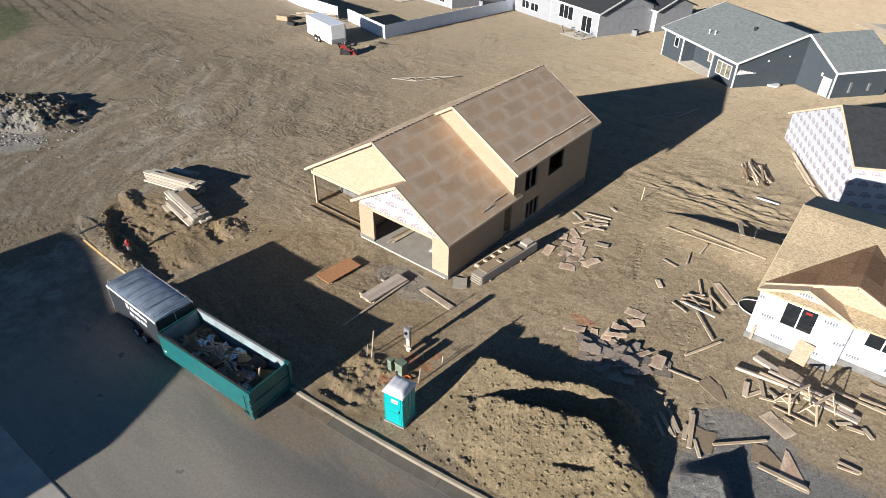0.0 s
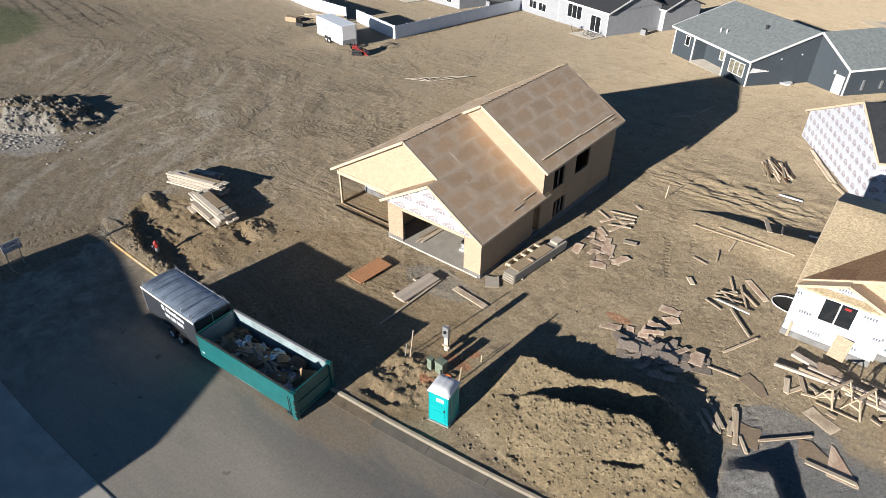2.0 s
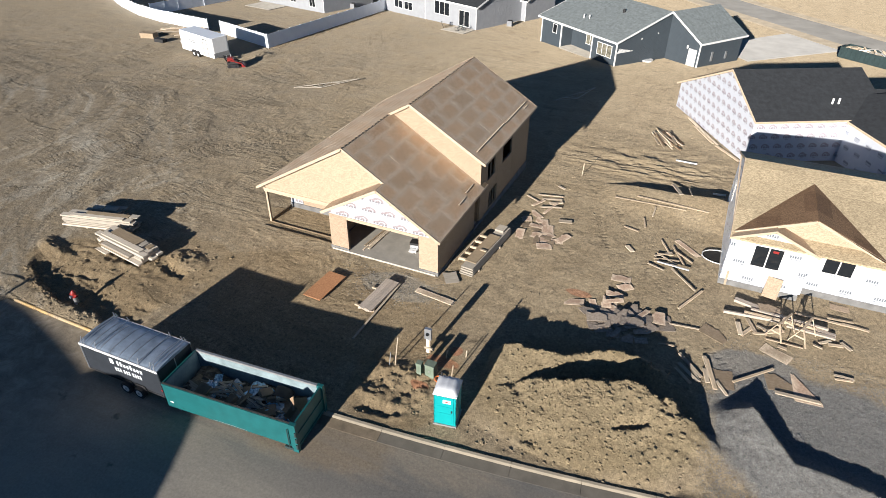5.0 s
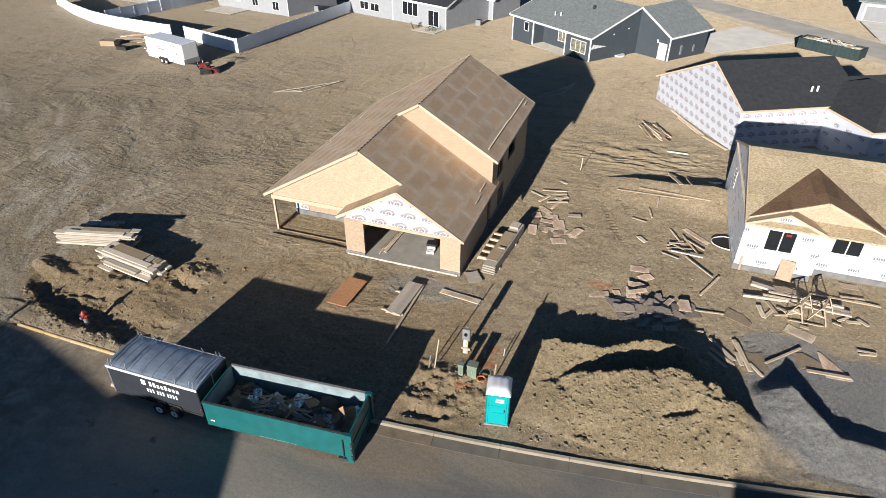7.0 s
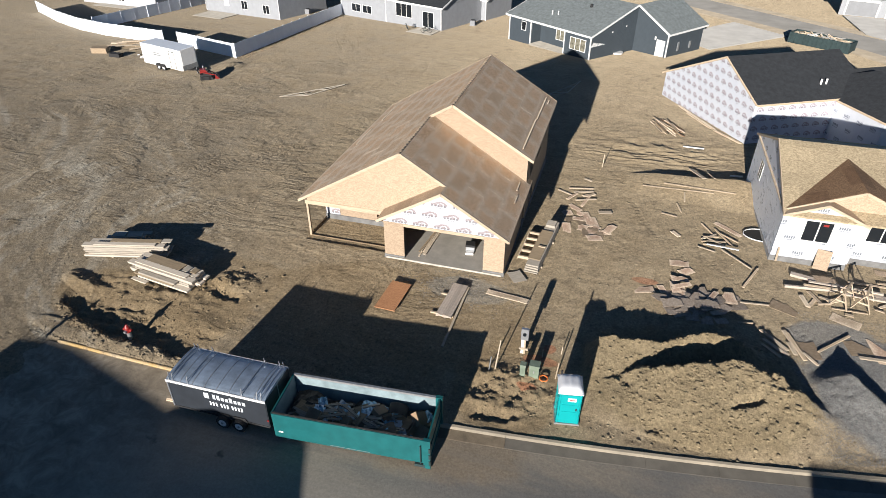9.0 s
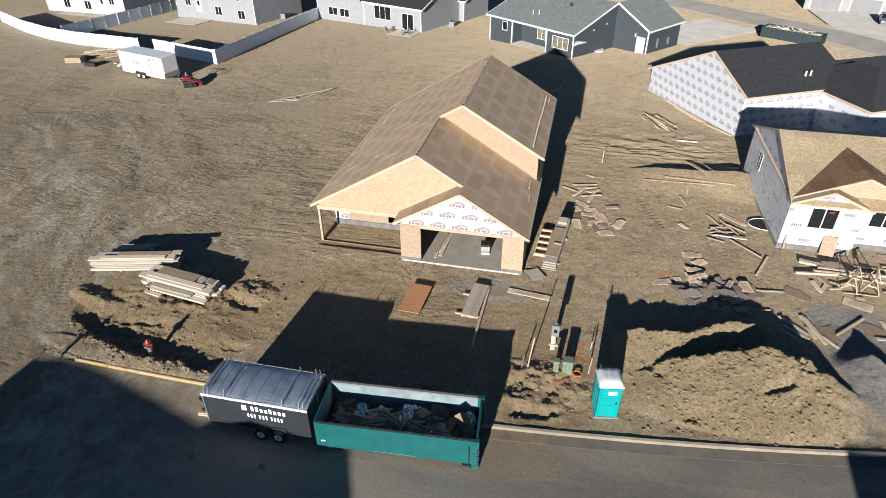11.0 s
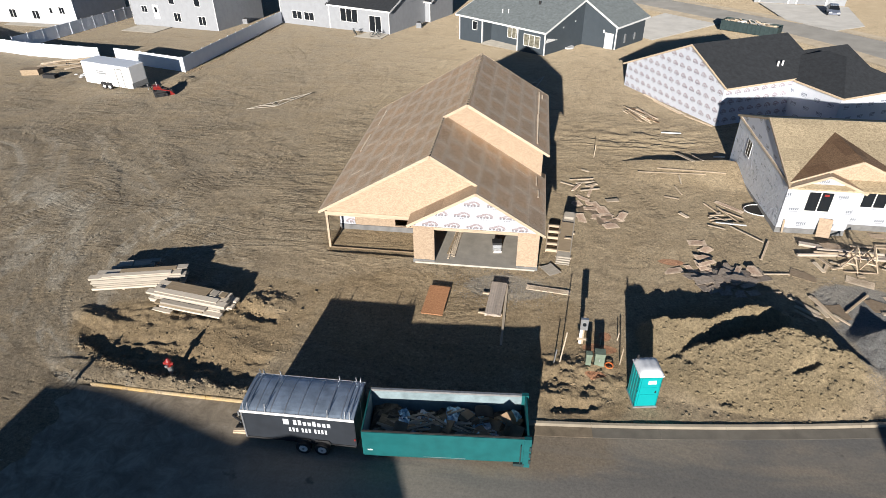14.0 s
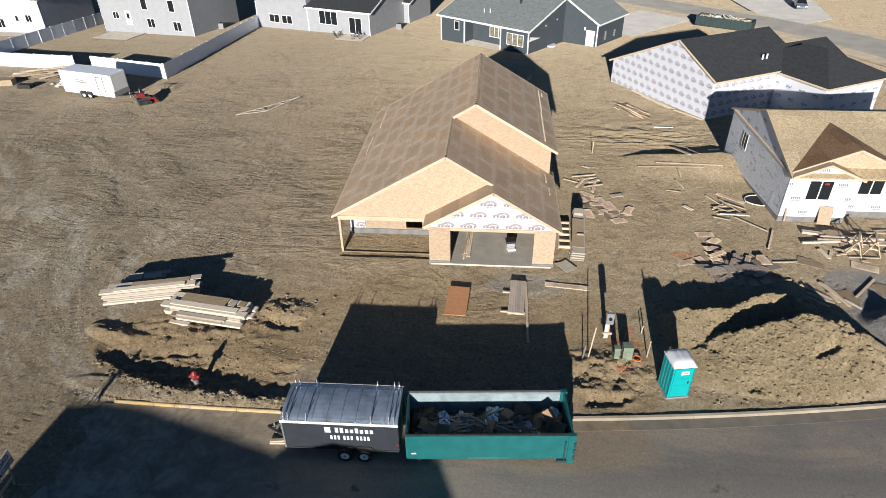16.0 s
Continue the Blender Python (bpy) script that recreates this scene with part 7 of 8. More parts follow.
def far_bin():
    t = thing("dumpster", "dark green roll-off dumpster full of debris in the street behind", "dumpster", pose(37.6, 69.6, at(37.6, 69.6) + 0.12, 0, 0, -33))
    L, W, H = 4.1, 1.2, 1.5
    for b in ((-L, L, -W, -W + 0.08), (-L, L, W - 0.08, W), (-L, -L + 0.08, -W + 0.08, W - 0.08), (L - 0.08, L, -W + 0.08, W - 0.08)):
        Acc().box(*b, 0.1, H).obj("side_panel", BIN_GREEN, t)
    for x in np.arange(-L + 0.3, L, 0.62):
        Acc().box(x - 0.05, x + 0.05, -W - 0.07, -W, 0.15, H).obj("rib", BIN_GREEN, t)
    Acc().box(-L + 0.08, L - 0.08, -W + 0.08, W - 0.08, 0.1, 1.25).obj("load", SANDY, t, "broken boards and packaging")
    rs = random.Random(5)
    for k in range(26):
        ob = Acc().box(-rs.uniform(0.3, 1.1), rs.uniform(0.3, 1.0), -0.09, 0.09, -0.03, 0.03).obj("off_cut", rs.choice((PINE, PALE_CONCRETE, SCRAP, WHITE, PINE_FRESH)), t)
        ob.matrix_basis = pose(rs.uniform(-3, 3), rs.uniform(-0.9, 0.9), rs.uniform(1.3, 1.6), rs.gauss(0, 8), rs.gauss(0, 8), rs.uniform(-60, 60))


far_bin()


# ---- lumber and scrap lying about ----
def board(x0, y0, x1, y1, w, mat, label, group, th=0.045, lift=0.0, name="board", tilt=0.0):
    """One board lying on the ground from (x0, y0) to (x1, y1)."""
    z0, z1 = at(x0, y0) + lift + th / 2, at(x1, y1) + lift + th / 2
    c = Vector(((x0 + x1) / 2, (y0 + y1) / 2, max((z0 + z1) / 2, at((x0 + x1) / 2, (y0 + y1) / 2) + lift + th / 2) + 0.015))
    L = math.hypot(x1 - x0, y1 - y0)
    ob = Acc().box(-L / 2, L / 2, -w / 2, w / 2, -th / 2, th / 2).obj(name, mat)
    ob.matrix_world = Matrix.Translation(c) @ pose(0, 0, 0, tilt, -math.degrees(math.atan2(z1 - z0, L)) * 0.8, math.degrees(math.atan2(y1 - y0, x1 - x0)))
    return tagged(ob, label, "board", group)


def strew(rows, mats, label, group, th=0.045, lift=0.0):
    for k, (x0, y0, x1, y1, w) in enumerate(rows):
        board(x0, y0, x1, y1, w, mats[k % len(mats)], label, group, th, lift + 0.012 * (k % 4), tilt=((k * 37) % 7 - 3) * 1.2)


strew([(8.08, 12.60, 9.26, 11.93, .14), (8.81, 13.08, 10.64, 13.56, .14), (8.92, 11.12, 9.53, 12.33, .2), (9.54, 11.16, 10.99, 11.71, .14), (9.27, 12.54, 10.68, 13.07, .2), (10.01, 12.02, 10.84, 12.63, .25),
       (10.04, 10.31, 10.49, 12.20, .2), (11.32, 9.72, 12.21, 9.96, .45), (9.82, 15.28, 10.41, 14.95, .2)], (TIMBER, SCRAP, PINKISH, TIMBER), "weathered off-cut board on the dirt beside the house", "off-cuts beside the house")
strew([(15.66, 11.08, 16.69, 10.77, .15), (16.31, 8.50, 16.79, 7.91, .3), (16.76, 12.84, 17.03, 11.51, .1), (17.31, 14.56, 17.29, 13.23, .1)], (PINE, TIMBER), "single short board dropped on the open dirt", "off-cuts on the side lot")
strew([(14.25, 15.02, 19.39, 14.86, .16), (15.80, 15.61, 20.93, 15.05, .16)], (PINE,), "long pale framing board lying on the dirt", "long boards on the side lot", 0.05)
strew([(17.65, 24.80, 19.39, 24.77, .12), (21.0, 19.14, 21.95, 19.27, .12)], (WHITE,), "white plastic pipe length on the dirt", "pipes on the side lot", 0.1)
board(18.00, 19.46, 18.83, 16.83, 0.3, TIMBER, "plank leaning over the cut edge of the dirt", "planks at the cut", 0.05, 0.06)
board(19.26, 19.13, 19.58, 16.90, 0.1, TIMBER, "thin batten leaning over the cut edge of the dirt", "planks at the cut", 0.05, 0.06)
strew([(18.33, 10.22, 18.95, 8.86, .10), (18.19, 7.98, 19.16, 8.87, .13), (18.17, 7.60, 18.97, 7.89, .10), (18.25, 7.26, 19.64, 7.49, .10), (17.91, 6.92, 18.93, 6.52, .10), (19.15, 9.64, 20.05, 7.64, .10),
       (19.45, 9.05, 20.50, 8.10, .10), (19.37, 6.89, 20.95, 5.02, .10), (21.34, 5.23, 20.24, 2.87, .13), (18.5, 7.75, 19.7, 8.0, .10), (18.6, 8.15, 19.5, 7.5, .10), (18.3, 8.3, 19.3, 8.5, .10)], (PINE, TIMBER, PINE), "framing off-cut in a loose tangled pile", "tangled off-cut pile", 0.045, 0.03)
board(18.43, 7.18, 20.39, 6.99, 0.1, WHITE, "white trim strip on the tangled pile", "tangled off-cut pile", 0.05, 0.16)
board(19.25, 10.72, 20.79, 9.17, 0.4, PINKISH, "thin reddish panel strip by the tangled pile", "tangled off-cut pile", 0.015)
strew([(19.94, 1.35, 21.49, 1.54, .1), (19.58, -0.58, 20.42, -0.43, .1), (20.73, -0.89, 21.93, -2.25, .17), (20.78, -1.65, 21.78, -2.64, .17), (20.66, -2.05, 21.51, -2.91, .17), (21.35, -1.67, 21.89, -2.61, .12),
       (21.94, -0.60, 22.39, -2.09, .2), (22.07, -0.79, 22.64, -2.84, .2), (22.04, -1.56, 22.27, -2.47, .2), (22.65, -2.21, 23.20, -3.01, .14), (23.41, -1.94, 25.25, -0.12, .12), (25.34, -1.80, 27.32, -1.68, .2),
       (28.07, 0.74, 28.97, 0.75, .14), (28.09, 0.44, 28.89, 0.59, .1)], (TIMBER, PINE, TIMBER), "grey weathered board lying near the gravel", "boards by the gravel heap", 0.06)
PALE_BOARD = wood("pale_pinkish_board", (0.54, 0.46, 0.385), 0.15)
for lift in (0.02, 0.075, 0.13):
    strew([(22.61, 3.70, 26.21, 4.11, .14), (23.15, 5.14, 25.67, 4.47, .35), (23.69, 4.03, 27.36, 4.08, .14), (24.02, 4.44, 27.97, 4.30, .14), (25.65, 4.29, 28.34, 4.01, .25), (25.89, 3.82, 28.29, 3.73, .2), (25.09, 4.54, 27.69, 4.37, .28)][:7 if lift < 0.1 else 4],
          (PALE_BOARD, PALE_BOARD, PINE, PALE_BOARD), "pale new framing lumber stacked before the wrapped house", "lumber pile by the wrapped house", 0.05, lift)
strew([(26.37, 5.30, 30.09, 5.35, .16), (28.74, 5.41, 30.08, 5.29, .16), (28.02, 5.6, 29.34, 5.75, .12)], (PINE,), "long pale board before the wrapped house", "lumber pile by the wrapped house", 0.06)
strew([(23.62, 1.98, 24.13, 2.88, .2), (23.89, 3.61, 24.33, 2.59, .2), (23.40, 3.05, 23.62, 1.98, .25), (24.78, 2.75, 25.71, 3.34, .3), (24.88, 2.27, 26.70, 2.27, .1), (28.57, 3.58, 29.03, 3.09, .2), (27.94, 3.10, 28.65, 3.26, .2), (27.19, 2.74, 27.63, 2.60, .14),
       (27.51, 3.05, 28.09, 3.51, .15), (25.46, 1.88, 25.89, 1.79, .2), (24.2, 2.4, 24.9, 2.6, .12), (24.4, 3.2, 25.0, 2.9, .14)], (PINE, PINE_FRESH, TIMBER), "short pale off-cut strewn beside the lumber pile", "off-cuts by the lumber pile", 0.05)


TORN = random.Random(303)


def scrap_sheet(x, y, w, d, turn, mat, label, group, lift=0.0, cut=0.0, tilt=(0, 0)):
    """A torn piece of board with one or two ragged edges; cut takes a corner off."""
    pts = [(-w / 2, -d / 2), (w / 2, -d / 2)]
    if cut:
        pts += [(w / 2, d / 2 - cut * d), (w / 2 - cut * w, d / 2), (-w / 2, d / 2)]
    else:
        pts += [(w / 2, d / 2), (-w / 2, d / 2)]
    if min(w, d) > 0.45:
        (ax, ay), (bx, by) = pts[-2], pts[-1]
        n = 5
        ragged = [(ax + (bx - ax) * i / n, ay + (by - ay) * i / n - TORN.uniform(0, 0.10)) for i in range(1, n)]
        pts = pts[:-1] + ragged + pts[-1:]
    ob = Acc().prism([(a, b, 0) for a, b in pts], (0, 0, 0.013)).obj("board_sheet", mat)
    ob.matrix_world = pose(x, y, at(x, y) + 0.014 + lift, tilt[0], tilt[1], turn)
    return tagged(ob, label, "board sheet", group)


rs = random.Random(21)
for x, y in ((9.14, 9.09), (10.08, 8.40), (11.11, 7.13), (11.89, 7.02), (9.33, 6.87), (9.57, 9.97), (11.30, 6.03), (12.19, 7.53), (10.7, 7.6), (11.5, 6.5), (10.5, 8.9), (10.2, 7.9), (10.9, 8.2), (10.4, 7.2), (11.0, 6.8), (10.0, 9.2), (11.3, 7.5), (9.7, 8.3), (10.6, 6.6)):
    scrap_sheet(x, y, rs.uniform(0.6, 1.3), rs.uniform(0.4, 0.9), rs.uniform(0, 180), rs.choice((PINKISH, PINKISH, OSB_SIDE)), "broken strand board scrap trodden into the dirt", "board scraps beside the house", rs.uniform(0, 0.03), rs.choice((0, 0.3, 0.5)), (rs.uniform(-2, 2), rs.uniform(-2, 2)))
for k, (x, y) in enumerate(((14.60, 1.06), (15.63, 1.42), (16.22, 0.26), (16.79, 1.00), (17.43, 0.69), (16.65, 2.64), (17.07, 3.69), (16.61, -0.63), (16.15, -0.54), (17.84, 1.64), (18.19, 0.96), (18.47, 1.59), (18.79, 1.17), (18.97, 0.35), (19.39, 1.65), (19.71, 0.97), (17.24, -0.91), (17.98, -0.89), (17.63, -0.02), (16.68, 4.49), (17.1, 0.3), (16.0, 1.0), (17.6, 1.1), (16.5, 2.0))):
    first = k == 0
    scrap_sheet(x, y, 1.15 if first else rs.uniform(0.6, 1.2), 0.65 if first else rs.uniform(0.4, 0.8), 12 if first else rs.choice((15, 15, 60, 105, 40)) + rs.uniform(-14, 14), PINKISH if k in (0, 1, 5, 6, 19, 23) else GREY_SCRAP,
                "torn strand board piled beside the spoil heap", "board scraps by the spoil heap", 0.0 if first or k in (6, 19) else rs.uniform(0.0, 0.12), rs.choice((0, 0, 0.35, 0.6)), (rs.uniform(-5, 5), rs.uniform(-5, 5)))
for x, y, w, d, a, m, c in ((22.94, -1.89, 1.0, 1.35, 8, OSB_SIDE, 0), (25.55, -0.96, 1.3, 1.2, 12, OSB_SIDE, 0.6), (26.76, -0.96, 1.25, 1.9, 5, PINKISH, 0.9), (22.29, 1.52, 1.5, 0.9, -25, OSB_SIDE, 0.5), (25.39, 1.24, 1.5, 0.8, -25, SCRAP, 0), (28.77, 7.0, 1.0, 0.6, 0, OSB, 0)):
    scrap_sheet(x, y, w, d, a, m, "single strand board off-cut lying near the gravel", "single sheets near the gravel", 0.0, c)
# south of y = 1.1 the greyer board carries weathering and painted shade
for k in range(34):
    x, y = rs.gauss(17.5, 0.8), rs.gauss(0.5, 0.7)
    scrap_sheet(x, y, rs.uniform(0.5, 1.3), rs.uniform(0.25, 0.9), rs.choice((15, 105, 60, 30)) + rs.uniform(-15, 15), PINKISH if y > 1.1 else GREY_SCRAP, "torn strand board piled beside the spoil heap", "board scraps by the spoil heap",
                0.01 + 0.007 * k, rs.choice((0, 0, 0.35, 0.6)), (rs.uniform(-5, 5), rs.uniform(-5, 5)))
scrap_sheet(24.98, 4.9, 1.2, 0.7, 10, OSB, "strand board off-cut on the lumber pile", "lumber pile by the wrapped house", 0.24, 0.5)


def sawhorse(x, y, turn):
    t = thing("sawhorse", "bare pine builder's sawhorse among the off-cuts", "sawhorse", pose(x, y, at(x, y), 0, 0, turn), "sawhorses")
    Acc().box(-0.75, 0.75, -0.05, 0.05, 0.95, 1.06).obj("top_rail", PINE_FRESH, t)
    for sx in (-0.62, 0.62):
        for sy in (-1, 1):
            Acc().beam((sx, 0.04 * sy, 1.02), (sx + 0.1 * (1 if sx > 0 else -1), 0.48 * sy, 0.0), 0.09, 0.04).obj("leg", PINE_FRESH, t)
        Acc().beam((sx, -0.27, 0.45), (sx, 0.27, 0.45), 0.04, 0.09).obj("cross_brace", PINE_FRESH, t)
    Acc().beam((-0.62, -0.2, 0.5), (0.62, 0.2, 0.5), 0.04, 0.09).obj("stretcher", PINE_FRESH, t)


sawhorse(25.55, 3.05, 62)
sawhorse(26.65, 3.15, 68)


# ---- things before the garage ----
def panel_stack():
    t = thing("panel_stack", "reddish strand board sheets on blocks before the garage", "panel stack", pose(0.66, -3.85, at(0.66, -3.85), 0, 0, -3))
    for k in range(3):
        Acc().box(-0.61, 0.61, -1.3, 1.3, 0.14 + 0.02 * k, 0.156 + 0.02 * k).obj("sheet", OSB_RED, t)
    for y in (-1.0, 1.0):
        Acc().box(-0.55, 0.55, y - 0.05, y + 0.05, -0.05, 0.14).obj("bearer", TIMBER, t)


panel_stack()


def stud_bundle():
    t = thing("lumber_bundle", "bundle of pale pine studs on cross battens", "lumber bundle", pose(4.05, -3.35, at(4.05, -3.35), 0, 0, -4))
    for j in range(3):
        for i in range(7):
            Acc().box(-0.44 + 0.128 * i, -0.32 + 0.128 * i, -1.5 + 0.03 * ((i * 3 + j) % 4), 1.5 + 0.03 * ((i * 5 + j) % 5), 0.10 + 0.045 * j, 0.14 + 0.045 * j).obj("stud", PALE_BOARD, t)
    for y in (-1.2, 0.6):
        Acc().box(-0.85, 0.5, y - 0.05, y + 0.05, 0.0, 0.10).obj("batten", PINE_FRESH, t)


stud_bundle()
board(4.55, -7.1, 4.62, -1.75, 0.13, TIMBER, "long dark board resting beside the stud bundle", "boards before the garage", 0.05, 0.05)
board(5.75, -1.78, 8.3, -2.05, 0.42, SCRAP, "wide reddish plank lying on the dirt", "boards before the garage", 0.04)


def deck_stack(x, y, turn, rows, label, group, thin, thick):
    """A stack of long planks with staggered ends on bearers; the rows that crown it are thin."""
    t = thing("plank_stack", label, "plank stack", pose(x, y, at(x, y), 0, 0, turn), group)
    top = max(r[2] for r in rows)
    for y0, y1, z, x0, x1, mat in rows:
        Acc().box(x0, x1, y0, y1, z, z + (thin if z >= top else thick)).obj("plank", mat, t)
    for bx in (-1.0, 0.9):
        Acc().box(bx - 0.06, bx + 0.06, -0.5, 0.5, -0.1, 0.08).obj("bearer", TIMBER, t)
    return t


GREY_DECK = wood("grey_plank", (0.40, 0.36, 0.305), 0.22)
PALE_DECK = wood("pale_plank", (0.54, 0.48, 0.40), 0.15)
BROWN_DECK = wood("brown_plank", (0.27, 0.21, 0.14), 0.2)
for _m in (GREY_DECK, PALE_DECK, BROWN_DECK):
    _m.node_tree.nodes["Principled BSDF"].inputs["Diffuse Roughness"].default_value = 0.7


def plank_rows(seed, lanes, layers, z0, th, ends, jitter):
    """Layers of wide planks; each lane is (y0, y1), each plank's ends wander by jitter."""
    r = random.Random(seed)
    out = []
    for k in range(layers):
        for y0, y1 in lanes:
            lo, hi = ends[0] + r.uniform(-jitter, jitter), ends[1] + r.uniform(-jitter, jitter)
            out.append((y0 + r.uniform(-0.03, 0.03), y1 - 0.015, z0 + (th + 0.006) * k, lo, hi, PALE_DECK if r.random() < 0.6 else GREY_DECK))
    return out


rows = plank_rows(4, ((-0.62, -0.22), (-0.2, 0.22), (0.25, 0.64)), 5, 0.12, 0.125, (-2.35, 2.4), 0.3)
rows += [(-0.1, 0.58, 0.79, -1.7, 1.0, BROWN_DECK), (-0.5, -0.12, 0.79, -2.1, 1.9, PALE_DECK), (0.0, 0.5, 0.79, 1.15, 1.55, GREY_DECK), (0.05, 0.5, 0.79, 1.7, 2.1, BROWN_DECK), (-0.95, -0.66, 0.30, -1.9, 1.2, BROWN_DECK), (-0.98, -0.64, 0.16, -1.6, 2.3, PALE_DECK), (-1.25, -1.0, 0.02, -1.9, -0.7, PALE_DECK), (-0.95, -0.66, 0.42, -1.5, 1.4, GREY_DECK)]
deck_stack(-13.05, -5.75, -8.5, rows, "stack of grey-brown floor planks with staggered ends", "plank stacks by the pit", 0.055, 0.12)
rows = plank_rows(9, ((-0.46, -0.02), (0.0, 0.42)), 6, 0.08, 0.13, (-2.5, 2.5), 0.3)
rows += [(-0.05, 0.3, 0.90, -1.1, 2.1, BROWN_DECK), (0.0, 0.4, 0.90, 2.15, 2.75, GREY_DECK), (-0.42, -0.1, 0.90, -2.0, 1.9, PALE_DECK), (-0.62, -0.48, 0.16, -2.7, 1.0, PALE_DECK)]
deck_stack(-17.0, -4.35, 14, rows, "long stack of pale floor planks with fanned ends", "plank stacks by the pit", 0.055, 0.12)
rows = plank_rows(13, ((-0.38, 0.0), (0.02, 0.42)), 3, 0.08, 0.12, (-1.15, 1.2), 0.25)
rows += [(-0.3, 0.3, 0.47, -1.0, -0.2, GREY_DECK), (-0.36, 0.1, 0.47, -0.1, 0.9, PALE_DECK)]
deck_stack(-18.1, -3.0, 18, rows, "short stack of grey plank off-cuts", "plank stacks by the pit", 0.055, 0.11)


def truss_parts():
    t = thing("plank_stack", "tall stack of grey planks and open frames beside the garage", "plank stack", pose(8.2, 3.6, at(8.2, 3.6), 0, 0, -6))
    for k in range(10):
        Acc().box(-0.45 + 0.012 * k, 0.42, -2.9 + 0.12 * (k % 3), 2.7 - 0.1 * (k % 2), 0.08 + 0.06 * k, 0.135 + 0.06 * k).obj("plank", GREY_DECK, t)
    Acc().box(-0.4, 0.35, -2.3, 1.2, 0.685, 0.74).obj("plank", BROWN_DECK, t)
    for y in (-2.0, 1.0):
        Acc().box(-0.5, 0.5, y - 0.05, y + 0.05, -0.1, 0.08).obj("bearer", TIMBER, t)
    Acc().box(-0.1, 0.35, -0.9, -0.75, 0.745, 0.80).obj("batten", PINE_FRESH, t)
    Acc().box(-0.3, 0.3, 1.7, 2.4, 0.685, 0.86).obj("off_cut", GREY_DECK, t)
    f = thing("open_frame", "ladder-like pine frame leaning beside the plank stack", "frame", pose(7.33, 3.6, at(7.33, 3.6), 0, 0, -4))
    for x in (-0.36, 0.36):
        Acc().box(x - 0.03, x + 0.03, -1.6, 1.6, 0.10, 0.25).obj("rail", TIMBER, f)
    for y in (-1.5, -0.75, 0.0, 0.75, 1.5):
        Acc().box(-0.33, 0.33, y - 0.06, y + 0.06, 0.12, 0.30).obj("rung", PINE_FRESH, f)
    Acc().box(-0.3, 0.3, -1.4, 1.5, -0.05, 0.10).obj("base_board", DARK_WOOD, f)
    scrap_sheet(7.15, 0.15, 0.85, 1.15, 35, GREY_DECK, "grey panel lying by the garage corner", "boards before the garage", 0.06)


truss_parts()


def flat_truss(x, y, turn, L, label):
    """A roof truss lying flat: long chord, two rafters, zigzag webs."""
    t = thing("roof_truss", label, "truss", pose(x, y, at(x, y) + 0.03, 0, 0, turn))
    rise = 0.17 * L
    apex = L * 0.36
    Acc().beam((0, 0, 0), (L, 0, 0.02), 0.085, 0.04).obj("bottom_chord", GREY_DECK, t)
    Acc().beam((0, 0, 0.02), (apex, -rise, 0.03), 0.085, 0.04).obj("top_chord", GREY_DECK, t)
    Acc().beam((apex, -rise, 0.03), (L, 0, 0.03), 0.085, 0.04).obj("top_chord", GREY_DECK, t)
    for a, b in ((0.20, 0.36), (0.36, 0.36), (0.55, 0.36), (0.55, 0.68)):
        f = rise * (b / 0.36 if b <= 0.36 else (1 - b) / 0.64)
        Acc().beam((L * a, 0, 0.05), (L * b, -f, 0.06), 0.07, 0.04).obj("web", GREY_DECK, t)


flat_truss(-23.9, 27.1, 47, 7.6, "bare pine roof truss lying flat on the dirt")
flat_truss(3.73, 35.83, 62, 6.7, "pine truss off-cut lying in the house's shade")


# ---- inside the garage ----
def garage_contents():
    rs = random.Random(8)
    for k in range(9):
        x = 0.9 + 0.12 * (k % 4) + rs.uniform(-0.05, 0.1)
        ob = Acc().box(-0.05, 0.05, -1.9, 1.9, -0.02, 0.02).obj("joist", rs.choice((TIMBER, SCRAP, BROWN_DECK)))
        ob.matrix_world = pose(x, 2.6 + rs.uniform(-0.4, 0.5), 0.0 + 0.045 * (k // 4), 0, 0, rs.uniform(-5, 3) - 3)
        tagged(ob, "brown board lying on the garage floor", "board", "boards in the garage")
    b = thing("tool_box", "grey and white tool box on the garage floor", "tool box", pose(3.75, 2.1, -0.03, 0, 0, 8))
    Acc().box(-0.28, 0.28, -0.25, 0.25, 0.0, 0.35).obj("case", ALU, b)
    Acc().box(-0.3, 0.3, -0.27, 0.27, 0.35, 0.5).obj("lid", BLACK, b)
    Acc().box(-0.25, 0.25, -0.6, -0.3, 0.0, 0.12).obj("tray", WHITE, b)


garage_contents()

# ---- by the white fence ----
strew([(-58.5, 41.5, -53.0, 44.0, .3), (-58.0, 41.0, -52.5, 43.6, .3), (-57.5, 40.6, -52.0, 43.0, .3), (-58.6, 42.0, -54, 44.6, .3), (-56.5, 40.4, -51.5, 42.4, .3)], (TIMBER, BROWN_DECK, SCRAP), "long weathered board piled by the white fence", "boards by the fence", 0.12, 0.05)
rs = random.Random(17)
for k in range(18):
    x, y, a, L = rs.uniform(-56.5, -50.5), rs.uniform(39.8, 43.6), math.radians(25 + rs.gauss(0, 14)), rs.uniform(1.4, 2.6)
    board(x - math.cos(a) * L, y - math.sin(a) * L, x + math.cos(a) * L, y + math.sin(a) * L, 0.26, rs.choice((BROWN_DECK, TIMBER, SCRAP)), "brown board in an untidy pile by the fence", "boards by the fence", 0.1, 0.05 + 0.03 * k)
box = thing("crate", "brown open wooden crate near the fence", "crate", pose(-56.6, 37.6, at(-56.6, 37.6), 0, 0, 14))
